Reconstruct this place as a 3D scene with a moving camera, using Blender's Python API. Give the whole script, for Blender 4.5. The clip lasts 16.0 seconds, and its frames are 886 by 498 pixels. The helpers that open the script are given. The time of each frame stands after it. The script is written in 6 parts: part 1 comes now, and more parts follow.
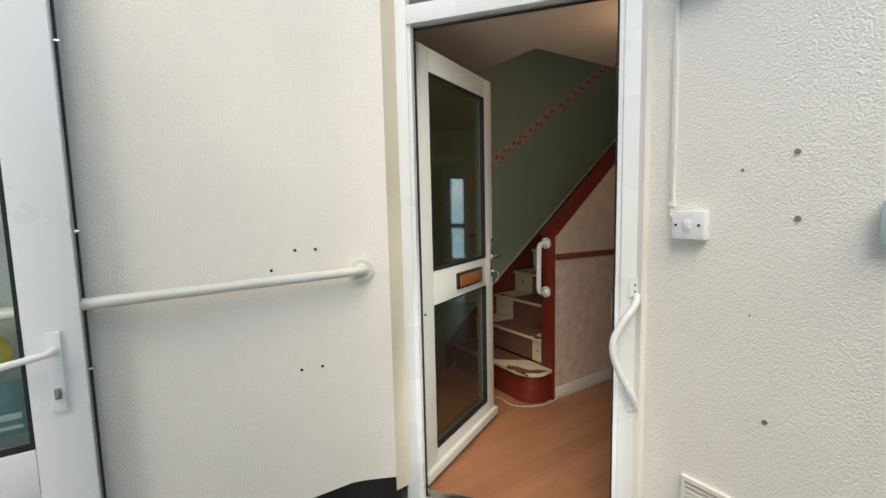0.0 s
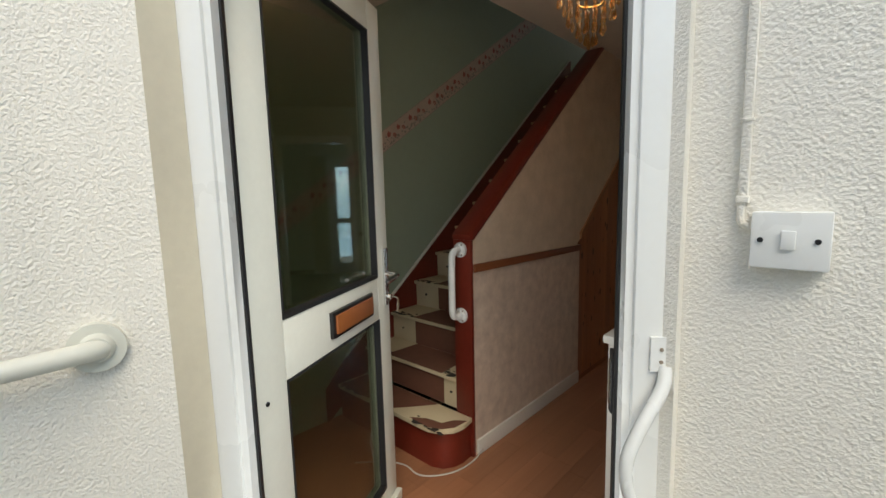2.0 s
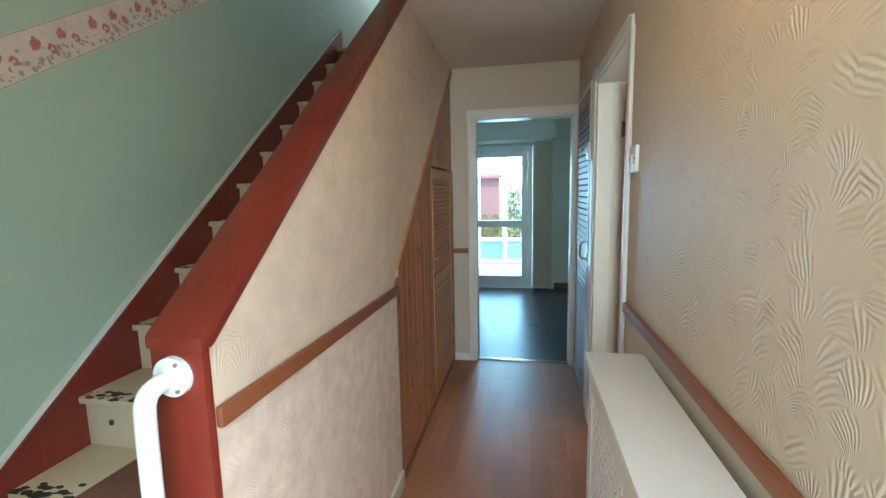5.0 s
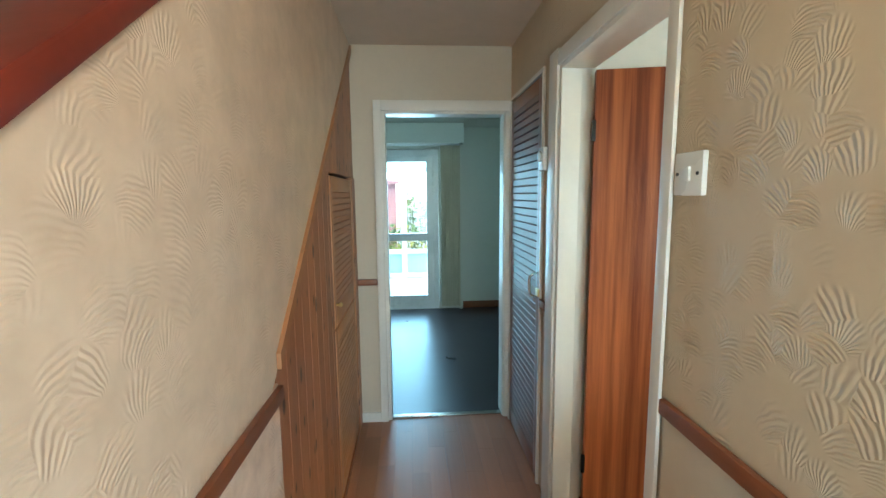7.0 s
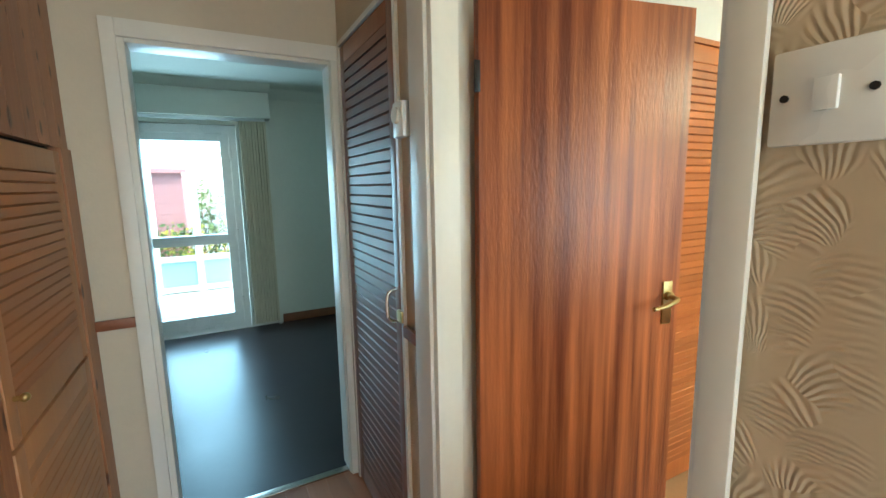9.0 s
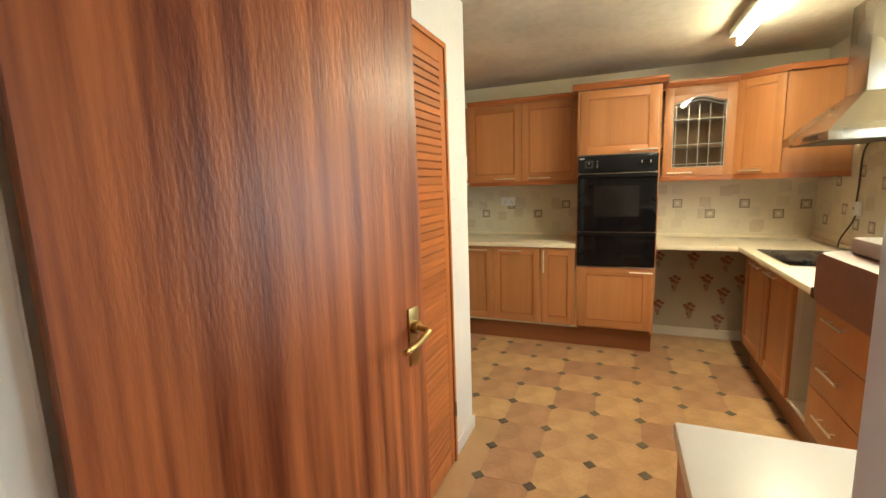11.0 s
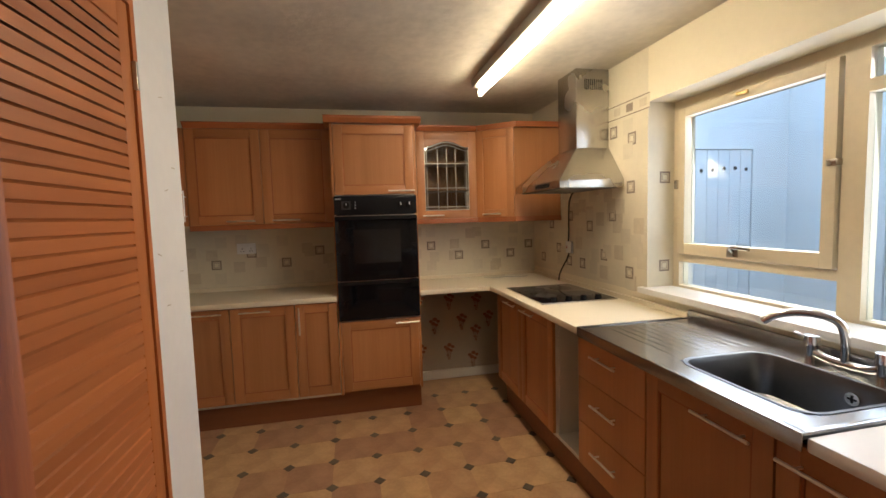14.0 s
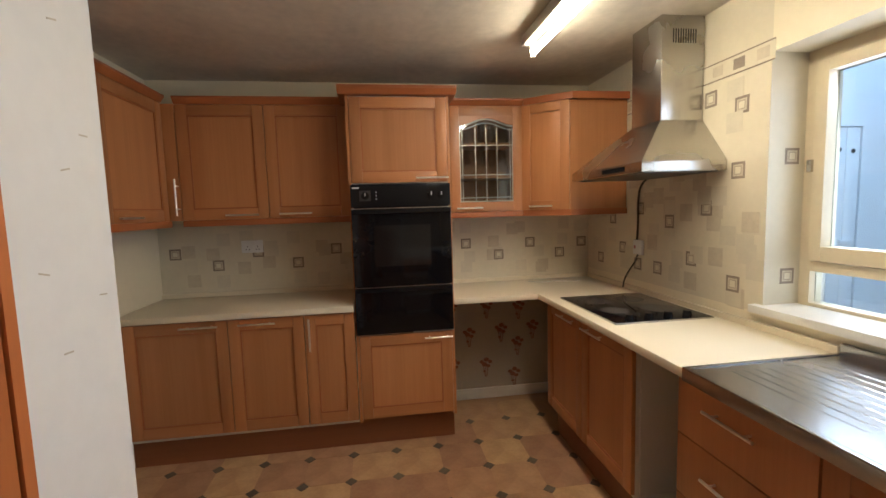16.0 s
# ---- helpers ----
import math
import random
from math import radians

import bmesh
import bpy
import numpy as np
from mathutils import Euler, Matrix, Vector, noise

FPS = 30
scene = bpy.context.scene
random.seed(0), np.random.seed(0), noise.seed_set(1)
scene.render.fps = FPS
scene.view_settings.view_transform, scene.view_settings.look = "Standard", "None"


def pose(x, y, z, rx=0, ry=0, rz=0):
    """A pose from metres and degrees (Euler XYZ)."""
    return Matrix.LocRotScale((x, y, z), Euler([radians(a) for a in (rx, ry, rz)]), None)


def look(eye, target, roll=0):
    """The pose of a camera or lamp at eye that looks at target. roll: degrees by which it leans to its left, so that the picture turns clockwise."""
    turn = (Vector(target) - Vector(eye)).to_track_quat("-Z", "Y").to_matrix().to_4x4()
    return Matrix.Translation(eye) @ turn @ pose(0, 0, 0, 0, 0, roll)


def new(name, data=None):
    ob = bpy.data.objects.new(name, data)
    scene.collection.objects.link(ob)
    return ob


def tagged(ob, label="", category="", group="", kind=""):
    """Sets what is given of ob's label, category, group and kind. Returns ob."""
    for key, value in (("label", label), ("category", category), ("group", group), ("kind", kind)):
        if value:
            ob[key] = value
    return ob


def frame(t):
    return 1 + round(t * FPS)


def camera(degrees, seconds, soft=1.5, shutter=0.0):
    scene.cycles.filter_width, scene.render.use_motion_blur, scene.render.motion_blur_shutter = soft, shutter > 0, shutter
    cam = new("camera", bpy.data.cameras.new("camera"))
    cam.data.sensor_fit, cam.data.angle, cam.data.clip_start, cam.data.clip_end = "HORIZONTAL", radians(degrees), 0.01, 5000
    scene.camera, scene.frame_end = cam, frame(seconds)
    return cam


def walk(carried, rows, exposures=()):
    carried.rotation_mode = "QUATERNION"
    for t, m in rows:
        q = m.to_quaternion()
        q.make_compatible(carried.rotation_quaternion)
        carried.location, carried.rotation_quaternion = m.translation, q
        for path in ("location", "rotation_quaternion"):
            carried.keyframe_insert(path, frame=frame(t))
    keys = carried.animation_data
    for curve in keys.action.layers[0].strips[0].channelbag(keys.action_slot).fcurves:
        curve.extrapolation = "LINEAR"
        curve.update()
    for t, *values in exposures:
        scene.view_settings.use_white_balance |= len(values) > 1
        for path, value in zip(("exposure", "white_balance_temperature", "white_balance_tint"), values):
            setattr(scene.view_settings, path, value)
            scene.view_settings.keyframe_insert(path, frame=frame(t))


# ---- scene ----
cam = camera(91.7, 16.0)
PATH = [
    (0, (1.037, -1.45, 1.371), (-0.633, -0.369, 1.171), -1.3),
    (0.5, (0.881, -1.331, 1.376), (-0.74, -0.178, 1.166), -1.3),
    (1, (0.707, -1.189, 1.373), (-0.85, 0.047, 1.153), -1.4),
    (1.5, (0.544, -1.039, 1.379), (-0.926, 0.297, 1.145), -1.4),
    (2, (0.351, -0.894, 1.377), (-0.997, 0.562, 1.126), -1.4),
    (2.5, (0.182, -0.765, 1.377), (-1.024, 0.809, 1.115), -1.6),
    (3, (0.046, -0.596, 1.376), (-1.003, 1.085, 1.106), -1.7),
    (3.5, (-0.075, -0.421, 1.384), (-0.954, 1.355, 1.113), -1.6),
    (4, (-0.201, -0.245, 1.383), (-0.905, 1.607, 1.112), -1.5),
    (4.5, (-0.318, -0.081, 1.403), (-0.852, 1.827, 1.133), -1.3),
    (5, (-0.398, 0.081, 1.43), (-0.772, 2.028, 1.168), -1.2),
    (5.2, (-0.435, 0.166, 1.425), (-0.75, 2.124, 1.17), -1.1),
    (7.3, (-0.637, 0.963, 1.5), (-0.421, 2.935, 1.248), -0.8),
    (7.5, (-0.643, 1.032, 1.49), (-0.369, 2.997, 1.236), -1.0),
    (8, (-0.643, 1.232, 1.473), (-0.191, 3.162, 1.202), -1.0),
    (8.2, (-0.633, 1.31, 1.473), (-0.099, 3.217, 1.193), -0.9),
    (10.3, (-0.311, 1.896, 1.418), (1.274, 3.078, 1.113), -1.9),
    (10.5, (-0.264, 1.934, 1.424), (1.404, 2.995, 1.117), -1.9),
    (11, (-0.144, 2.017, 1.421), (1.688, 2.763, 1.121), -1.9),
    (11.5, (-0.058, 2.092, 1.405), (1.875, 2.519, 1.12), -1.9),
    (12, (0.024, 2.127, 1.393), (2.002, 2.263, 1.132), -1.8),
    (12.5, (0.127, 2.167, 1.391), (2.111, 2.07, 1.161), -1.8),
    (13, (0.243, 2.196, 1.397), (2.217, 1.935, 1.202), -1.8),
    (13.5, (0.327, 2.207, 1.426), (2.286, 1.842, 1.255), -1.8),
    (14, (0.426, 2.204, 1.437), (2.377, 1.791, 1.286), -1.7),
    (14.5, (0.579, 2.206, 1.437), (2.528, 1.777, 1.291), -1.7),
    (15, (0.715, 2.199, 1.426), (2.667, 1.79, 1.275), -1.7),
    (15.5, (0.859, 2.172, 1.428), (2.821, 1.819, 1.266), -1.7),
    (16, (0.988, 2.158, 1.445), (2.958, 1.87, 1.26), -1.7),
]
EXPOSURES = [(0.0, 0.48, 6800, 10), (1.5, 0.42, 6700, 9), (2.4, 0.5, 6700, 7), (3.2, 1.25, 7700, 9), (4.0, 2.05, 8400, 17), (4.5, 2.4, 7200, 13), (5.0, 2.75, 5400, -4), (7.5, 3.15, 5500, -8), (8.2, 3.2, 5500, -8), (10.3, 2.9, 6500, 2), (11.2, 2.75, 6200, 6), (12.0, 2.15, 5900, 13), (13.5, 1.73, 6200, 21), (16.0, 1.8, 5700, 18)]
walk(cam, [(t, look(eye, target, roll)) for t, eye, target, roll in PATH], EXPOSURES)

# ---------------------------------------------------------------- light
world = bpy.data.worlds.new("daylight")
scene.world = world
world.use_nodes = True
wn = world.node_tree
sky = wn.nodes.new("ShaderNodeTexSky")
sky.sky_type, sky.sun_disc = "NISHITA", False
sky.sun_elevation, sky.sun_rotation = radians(50), radians(140)
wn.links.new(sky.outputs["Color"], wn.nodes["Background"].inputs["Color"])
wn.nodes["Background"].inputs["Strength"].default_value = 0.15


def lamp(name, kind, m, energy, colour, **extra):
    data = bpy.data.lights.new(name, kind)
    data.energy, data.color = energy, colour
    for key, value in extra.items():
        if key == "size":
            data.size = value
        elif key == "size_y":
            data.shape, data.size_y = "RECTANGLE", value
        elif key == "angle":
            data.angle = value
        elif key == "radius":
            data.shadow_soft_size = value
    ob = new(name, data)
    ob.matrix_world = m
    return ob


lamp("sun", "SUN", look((0.9, -1.3, 3.6), (-0.7, -0.3, 1.2)), 1.8, (1.0, 0.89, 0.72), angle=radians(38))
lamp("chandelier_bulb", "POINT", pose(-0.40, 0.78, 2.12), 1.3, (1.0, 0.72, 0.45), radius=0.10)
lamp("tube_light", "AREA", pose(2.45, 1.33, 2.215), 3.6, (1.0, 0.84, 0.56), size=1.45, size_y=0.05)
lamp("patio_daylight", "AREA", look((-0.8, 6.60, 1.15), (-0.8, 3.0, 0.7)), 8.5, (0.52, 0.78, 1.0), size=0.85, size_y=1.8)
lamp("entrance_daylight", "AREA", look((-0.27, -0.29, 1.15), (-0.93, 0.54, 1.0)), 3.4, (0.95, 0.98, 1.0), size=0.75, size_y=1.9)
lamp("window_daylight", "AREA", look((1.75, 0.332, 1.5), (1.75, 2.0, 1.3)), 4.8, (0.90, 0.95, 1.0), size=1.5, size_y=0.9)
# Area lamp added at an unseen upstairs opening to brighten the stairs.
lamp("landing_fill", "AREA", look((-1.5, 5.45, 4.15), (-1.6, 2.0, 2.4)), 3.0, (0.96, 0.98, 1.0), size=0.5, size_y=1.0)
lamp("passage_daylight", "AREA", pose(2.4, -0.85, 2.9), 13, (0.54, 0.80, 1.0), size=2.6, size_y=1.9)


# ---------------------------------------------------------------- materials
def material(name, colour, rough=0.6, metal=0.0, scale=4.0, vary=0.12, grain=60.0, bump=0.0, bump_scale=0.0, stretch=(1, 1, 1), colour2=None, coat=0.0, edge=0.5):
    m = bpy.data.materials.new(name)
    m.use_nodes = True
    t = m.node_tree
    b = t.nodes["Principled BSDF"]
    co = t.nodes.new("ShaderNodeTexCoord")
    mp = t.nodes.new("ShaderNodeMapping")
    mp.inputs["Scale"].default_value = stretch
    t.links.new(co.outputs["Object"], mp.inputs["Vector"])
    n1, n2 = t.nodes.new("ShaderNodeTexNoise"), t.nodes.new("ShaderNodeTexNoise")
    n1.inputs["Scale"].default_value, n1.inputs["Detail"].default_value = scale, 5
    n2.inputs["Scale"].default_value, n2.inputs["Detail"].default_value = grain, 3
    for n in (n1, n2):
        t.links.new(mp.outputs["Vector"], n.inputs["Vector"])
    add = t.nodes.new("ShaderNodeMath")
    add.operation = "MULTIPLY_ADD"
    t.links.new(n2.outputs["Fac"], add.inputs[0])
    add.inputs[1].default_value = 0.35
    t.links.new(n1.outputs["Fac"], add.inputs[2])
    ramp = t.nodes.new("ShaderNodeMapRange")
    ramp.inputs["From Min"].default_value, ramp.inputs["From Max"].default_value = edge - 0.12, edge + 0.42
    t.links.new(add.outputs[0], ramp.inputs["Value"])
    mix = t.nodes.new("ShaderNodeMix")
    mix.data_type = "RGBA"
    t.links.new(ramp.outputs["Result"], mix.inputs["Factor"])
    second = colour2 or tuple(c * (1 - 2 * vary) for c in colour)
    mix.inputs["A"].default_value = (*second, 1)
    mix.inputs["B"].default_value = (*colour, 1)
    t.links.new(mix.outputs["Result"], b.inputs["Base Color"])
    b.inputs["Metallic"].default_value = metal
    b.inputs["Coat Weight"].default_value = coat
    rr = t.nodes.new("ShaderNodeMapRange")
    rr.inputs["To Min"].default_value, rr.inputs["To Max"].default_value = max(0.02, rough - 0.08), min(1, rough + 0.08)
    t.links.new(n1.outputs["Fac"], rr.inputs["Value"])
    t.links.new(rr.outputs["Result"], b.inputs["Roughness"])
    if bump:
        n3 = t.nodes.new("ShaderNodeTexNoise")
        n3.inputs["Scale"].default_value, n3.inputs["Detail"].default_value = bump_scale or grain, 3
        t.links.new(mp.outputs["Vector"], n3.inputs["Vector"])
        bp = t.nodes.new("ShaderNodeBump")
        bp.inputs["Strength"].default_value, bp.inputs["Distance"].default_value = 0.8, bump
        t.links.new(n3.outputs["Fac"], bp.inputs["Height"])
        t.links.new(bp.outputs["Normal"], b.inputs["Normal"])
    return m


def wood(name, light, dark, along, rough=0.4, fine=30.0, coat=0.0, knots=False, spread=1.0):
    """Grain runs along the axis named; stripes lie across it."""
    stretch = [fine, fine, fine]
    stretch["xyz".index(along)] = fine * 0.035
    m = material(name, light, rough, 0, 0.35 * spread, 0, 3.0, 0.0006, 2.5, tuple(stretch), dark, coat, 0.5)
    t = m.node_tree
    b = t.nodes["Principled BSDF"]
    mix = next(n for n in t.nodes if n.bl_idname == "ShaderNodeMix")
    info = t.nodes.new("ShaderNodeObjectInfo")
    hsv = t.nodes.new("ShaderNodeHueSaturation")
    mr = t.nodes.new("ShaderNodeMapRange")
    mr.inputs["To Min"].default_value, mr.inputs["To Max"].default_value = 0.88, 1.12
    t.links.new(info.outputs["Random"], mr.inputs["Value"])
    t.links.new(mr.outputs["Result"], hsv.inputs["Value"])
    t.links.new(mix.outputs["Result"], hsv.inputs["Color"])
    t.links.new(hsv.outputs["Color"], b.inputs["Base Color"])
    if knots:
        co = t.nodes.new("ShaderNodeTexCoord")
        vo = t.nodes.new("ShaderNodeTexVoronoi")
        vo.voronoi_dimensions = "2D"
        cut, flat_ = t.nodes.new("ShaderNodeSeparateXYZ"), t.nodes.new("ShaderNodeCombineXYZ")
        t.links.new(co.outputs["Object"], cut.inputs["Vector"])
        for source, target, size in (("Y", "X", 11.0), ("Z", "Y", 5.5)):
            mul = t.nodes.new("ShaderNodeMath")
            mul.operation = "MULTIPLY"
            mul.inputs[1].default_value = size
            t.links.new(cut.outputs[source], mul.inputs[0])
            t.links.new(mul.outputs[0], flat_.inputs[target])
        vo.inputs["Scale"].default_value = 1.0
        t.links.new(flat_.outputs["Vector"], vo.inputs["Vector"])
        pick = t.nodes.new("ShaderNodeMath")
        pick.operation = "MULTIPLY_ADD"
        pick.inputs[1].default_value = 0.26
        t.links.new(vo.outputs["Color"], pick.inputs[0])
        t.links.new(vo.outputs["Distance"], pick.inputs[2])
        kr = t.nodes.new("ShaderNodeMapRange")
        kr.inputs["From Min"].default_value, kr.inputs["From Max"].default_value = 0.15, 0.23
        t.links.new(pick.outputs[0], kr.inputs["Value"])
        m2 = t.nodes.new("ShaderNodeMix")
        m2.data_type = "RGBA"
        t.links.new(kr.outputs["Result"], m2.inputs["Factor"])
        m2.inputs["A"].default_value = (dark[0] * 0.35, dark[1] * 0.3, dark[2] * 0.3, 1)
        t.links.new(hsv.outputs["Color"], m2.inputs["B"])
        t.links.new(m2.outputs["Result"], b.inputs["Base Color"])
    return m


def embossed(name, colour, colour2, scale=17.0, depth=0.0011, cloud=2.2):
    """Wallpaper with raised fans of fine curved ridges."""
    m = material(name, colour, 0.5, 0, cloud, 0, 40, 0, 0, (1, 1, 1), colour2)
    t = m.node_tree
    b = t.nodes["Principled BSDF"]
    co = t.nodes.new("ShaderNodeTexCoord")
    flat_ = t.nodes.new("ShaderNodeVectorMath")
    flat_.operation = "MULTIPLY"
    flat_.inputs[1].default_value = (0, 1, 1)
    t.links.new(co.outputs["Object"], flat_.inputs[0])
    vo = t.nodes.new("ShaderNodeTexVoronoi")
    vo.inputs["Scale"].default_value = scale
    warp = t.nodes.new("ShaderNodeTexNoise")
    warp.inputs["Scale"].default_value = 16.0
    t.links.new(flat_.outputs["Vector"], warp.inputs["Vector"])
    wob = t.nodes.new("ShaderNodeVectorMath")
    wob.operation = "MULTIPLY_ADD"
    t.links.new(warp.outputs["Color"], wob.inputs[0])
    wob.inputs[1].default_value = (0, 0.022, 0.022)
    t.links.new(flat_.outputs["Vector"], wob.inputs[2])
    t.links.new(wob.outputs["Vector"], vo.inputs["Vector"])
    sub = t.nodes.new("ShaderNodeVectorMath")
    sub.operation = "SUBTRACT"
    t.links.new(wob.outputs["Vector"], sub.inputs[0])
    t.links.new(vo.outputs["Position"], sub.inputs[1])
    off = t.nodes.new("ShaderNodeVectorMath")
    off.operation = "MULTIPLY_ADD"
    t.links.new(vo.outputs["Color"], off.inputs[0])
    off.inputs[1].default_value = (0, 0.14, 0.07)
    t.links.new(sub.outputs["Vector"], off.inputs[2])
    shift = t.nodes.new("ShaderNodeVectorMath")
    shift.operation = "ADD"
    shift.inputs[1].default_value = (0, -0.07, 0.03)
    t.links.new(off.outputs["Vector"], shift.inputs[0])
    far_ = t.nodes.new("ShaderNodeVectorMath")
    far_.operation = "LENGTH"
    t.links.new(shift.outputs["Vector"], far_.inputs[0])
    sep = t.nodes.new("ShaderNodeSeparateXYZ")
    t.links.new(shift.outputs["Vector"], sep.inputs["Vector"])
    turn = t.nodes.new("ShaderNodeMath")
    turn.operation = "ARCTAN2"
    t.links.new(sep.outputs["Z"], turn.inputs[0])
    t.links.new(sep.outputs["Y"], turn.inputs[1])
    curl = t.nodes.new("ShaderNodeMath")
    curl.operation = "MULTIPLY"
    bend = t.nodes.new("ShaderNodeMapRange")
    bend.clamp = False
    bend.inputs["From Min"].default_value, bend.inputs["From Max"].default_value = 0.3, 0.7
    bend.inputs["To Min"].default_value, bend.inputs["To Max"].default_value = -290.0, 290.0
    t.links.new(vo.outputs["Color"], bend.inputs["Value"])
    t.links.new(bend.outputs["Result"], curl.inputs[1])
    t.links.new(far_.outputs["Value"], curl.inputs[0])
    sine = t.nodes.new("ShaderNodeMath")
    sine.operation = "MULTIPLY_ADD"
    sine.inputs[1].default_value = 44.0
    t.links.new(turn.outputs[0], sine.inputs[0])
    t.links.new(curl.outputs[0], sine.inputs[2])
    wv = t.nodes.new("ShaderNodeMath")
    wv.operation = "SINE"
    t.links.new(sine.outputs[0], wv.inputs[0])
    mask = t.nodes.new("ShaderNodeMapRange")
    mask.inputs["From Min"].default_value, mask.inputs["From Max"].default_value = 0.64, 0.40
    t.links.new(vo.outputs["Distance"], mask.inputs["Value"])
    mul = t.nodes.new("ShaderNodeMath")
    mul.operation = "MULTIPLY"
    t.links.new(wv.outputs[0], mul.inputs[0])
    t.links.new(mask.outputs["Result"], mul.inputs[1])
    bp = t.nodes.new("ShaderNodeBump")
    bp.inputs["Strength"].default_value, bp.inputs["Distance"].default_value = 0.55, depth
    t.links.new(mul.outputs[0], bp.inputs["Height"])
    t.links.new(bp.outputs["Normal"], b.inputs["Normal"])
    return m


def glass(name, tint=(0.9, 0.95, 0.95), rough=0.0, through_=0.9, gloss=0.06):
    m = bpy.data.materials.new(name)
    m.use_nodes = True
    t = m.node_tree
    t.nodes.remove(t.nodes["Principled BSDF"])
    tr, gl, mx, lw, pw, ma = (t.nodes.new("ShaderNode" + n) for n in ("BsdfTransparent", "BsdfGlossy", "MixShader", "LayerWeight", "Math", "Math"))
    tr.inputs["Color"].default_value = (*[c * through_ for c in tint], 1)
    gl.inputs["Roughness"].default_value = rough
    lw.inputs["Blend"].default_value = 0.5
    pw.operation, ma.operation = "POWER", "MULTIPLY_ADD"
    pw.inputs[1].default_value = 4.0
    ma.inputs[1].default_value, ma.inputs[2].default_value = 0.8, gloss
    t.links.new(lw.outputs["Facing"], pw.inputs[0])
    t.links.new(pw.outputs[0], ma.inputs[0])
    t.links.new(ma.outputs[0], mx.inputs["Fac"])
    t.links.new(tr.outputs["BSDF"], mx.inputs[1])
    t.links.new(gl.outputs["BSDF"], mx.inputs[2])
    t.links.new(mx.outputs["Shader"], t.nodes["Material Output"].inputs["Surface"])
    return m


def glow(name, colour, strength):
    m = bpy.data.materials.new(name)
    m.use_nodes = True
    b = m.node_tree.nodes["Principled BSDF"]
    b.inputs["Base Color"].default_value = (*colour, 1)
    b.inputs["Emission Color"].default_value = (*colour, 1)
    b.inputs["Emission Strength"].default_value = strength
    return m


RENDER_WHITE = material("rendered_wall_paint", (0.84, 0.81, 0.73), 0.75, 0, 1.6, 0.04, 30, 0.0055, 165)
CREAM_STRIP = material("cream_masonry_paint", (0.68, 0.62, 0.48), 0.7, 0, 3, 0.08, 40, 0.002, 60)
PLASTIC_WHITE = material("white_plastic_frame", (0.78, 0.79, 0.77), 0.28, 0, 2, 0.03, 60)
PLASTIC_AGED = material("aged_white_plastic", (0.70, 0.70, 0.62), 0.35, 0, 3, 0.06, 60)
GASKET = material("black_rubber_gasket", (0.015, 0.015, 0.016), 0.5, 0, 6, 0.2, 60)
BLACK_PAINT = material("black_bitumen_paint", (0.012, 0.012, 0.013), 0.35, 0, 6, 0.3, 60, 0.002, 30)
CHROME = material("chrome", (0.75, 0.75, 0.74), 0.13, 1, 4, 0.05, 80)
STEEL = material("brushed_steel", (0.50, 0.48, 0.44), 0.27, 1, 1.5, 0.03, 60)
STEEL_SINK = material("stainless_sink_steel", (0.46, 0.47, 0.48), 0.24, 1, 3, 0.1, 60)
NICKEL = material("satin_nickel", (0.86, 0.82, 0.74), 0.38, 1, 4, 0.05, 60)
BRASS = material("worn_brass", (0.62, 0.46, 0.20), 0.3, 1, 8, 0.15, 60)
GREEN_WALL = material("green_wall_paint", (0.42, 0.50, 0.37), 0.7, 0, 1.2, 0.06, 20, 0.0008, 90)
HALL_PAPER = embossed("embossed_cream_wallpaper", (0.60, 0.49, 0.35), (0.53, 0.43, 0.30), 17.0, 0.0014)
PANEL_PAPER = embossed("faintly_embossed_wallpaper", (0.72, 0.58, 0.44), (0.57, 0.45, 0.33), 14.0, 0.0007, 9.0)
PINK_PAPER = embossed("leafy_cream_wallpaper", (0.78, 0.63, 0.50), (0.56, 0.43, 0.34), 20.0, 0.0008, 15.0)
HALL_PLAIN = material("plain_magnolia_paint", (0.60, 0.52, 0.40), 0.7, 0, 2, 0.05, 40, 0.0008, 80)
WHITE_PAINT = material("white_gloss_paint", (0.76, 0.73, 0.66), 0.35, 0, 3, 0.05, 40, 0.0005, 30)
CEILING_PAINT = material("ceiling_paint", (0.66, 0.56, 0.46), 0.85, 0, 1.0, 0.08, 12, 0.0012, 26)
KITCHEN_CEILING = material("stained_kitchen_ceiling", (0.74, 0.67, 0.54), 0.75, 0, 1.6, 0.2, 18, 0.004, 14)
RED_PAINT = material("oxblood_gloss_paint", (0.19, 0.026, 0.014), 0.33, 0, 4, 0.18, 40, 0.0005, 25)
PINE = wood("knotty_pine", (0.42, 0.185, 0.082), (0.23, 0.082, 0.033), "z", 0.42, 26, 0, True)
PINE_RAIL = wood("pine_rail", (0.25, 0.085, 0.032), (0.17, 0.05, 0.018), "y", 0.4, 26)
PINE_LIGHT = wood("pale_pine_panel", (0.44, 0.22, 0.10), (0.35, 0.16, 0.07), "z", 0.45, 26)
PINE_EDGE = wood("pale_pine_edging", (0.42, 0.205, 0.09), (0.33, 0.145, 0.06), "y", 0.45, 26)
LOUVRE_WOOD = wood("cedar_louvre", (0.48, 0.16, 0.042), (0.36, 0.10, 0.025), "x", 0.42, 22)
LOUVRE_STILE = wood("cedar_stile", (0.50, 0.17, 0.045), (0.38, 0.11, 0.028), "z", 0.42, 22)
DARK_LOUVRE = wood("stained_louvre", (0.20, 0.065, 0.022), (0.12, 0.04, 0.014), "y", 0.42, 22)
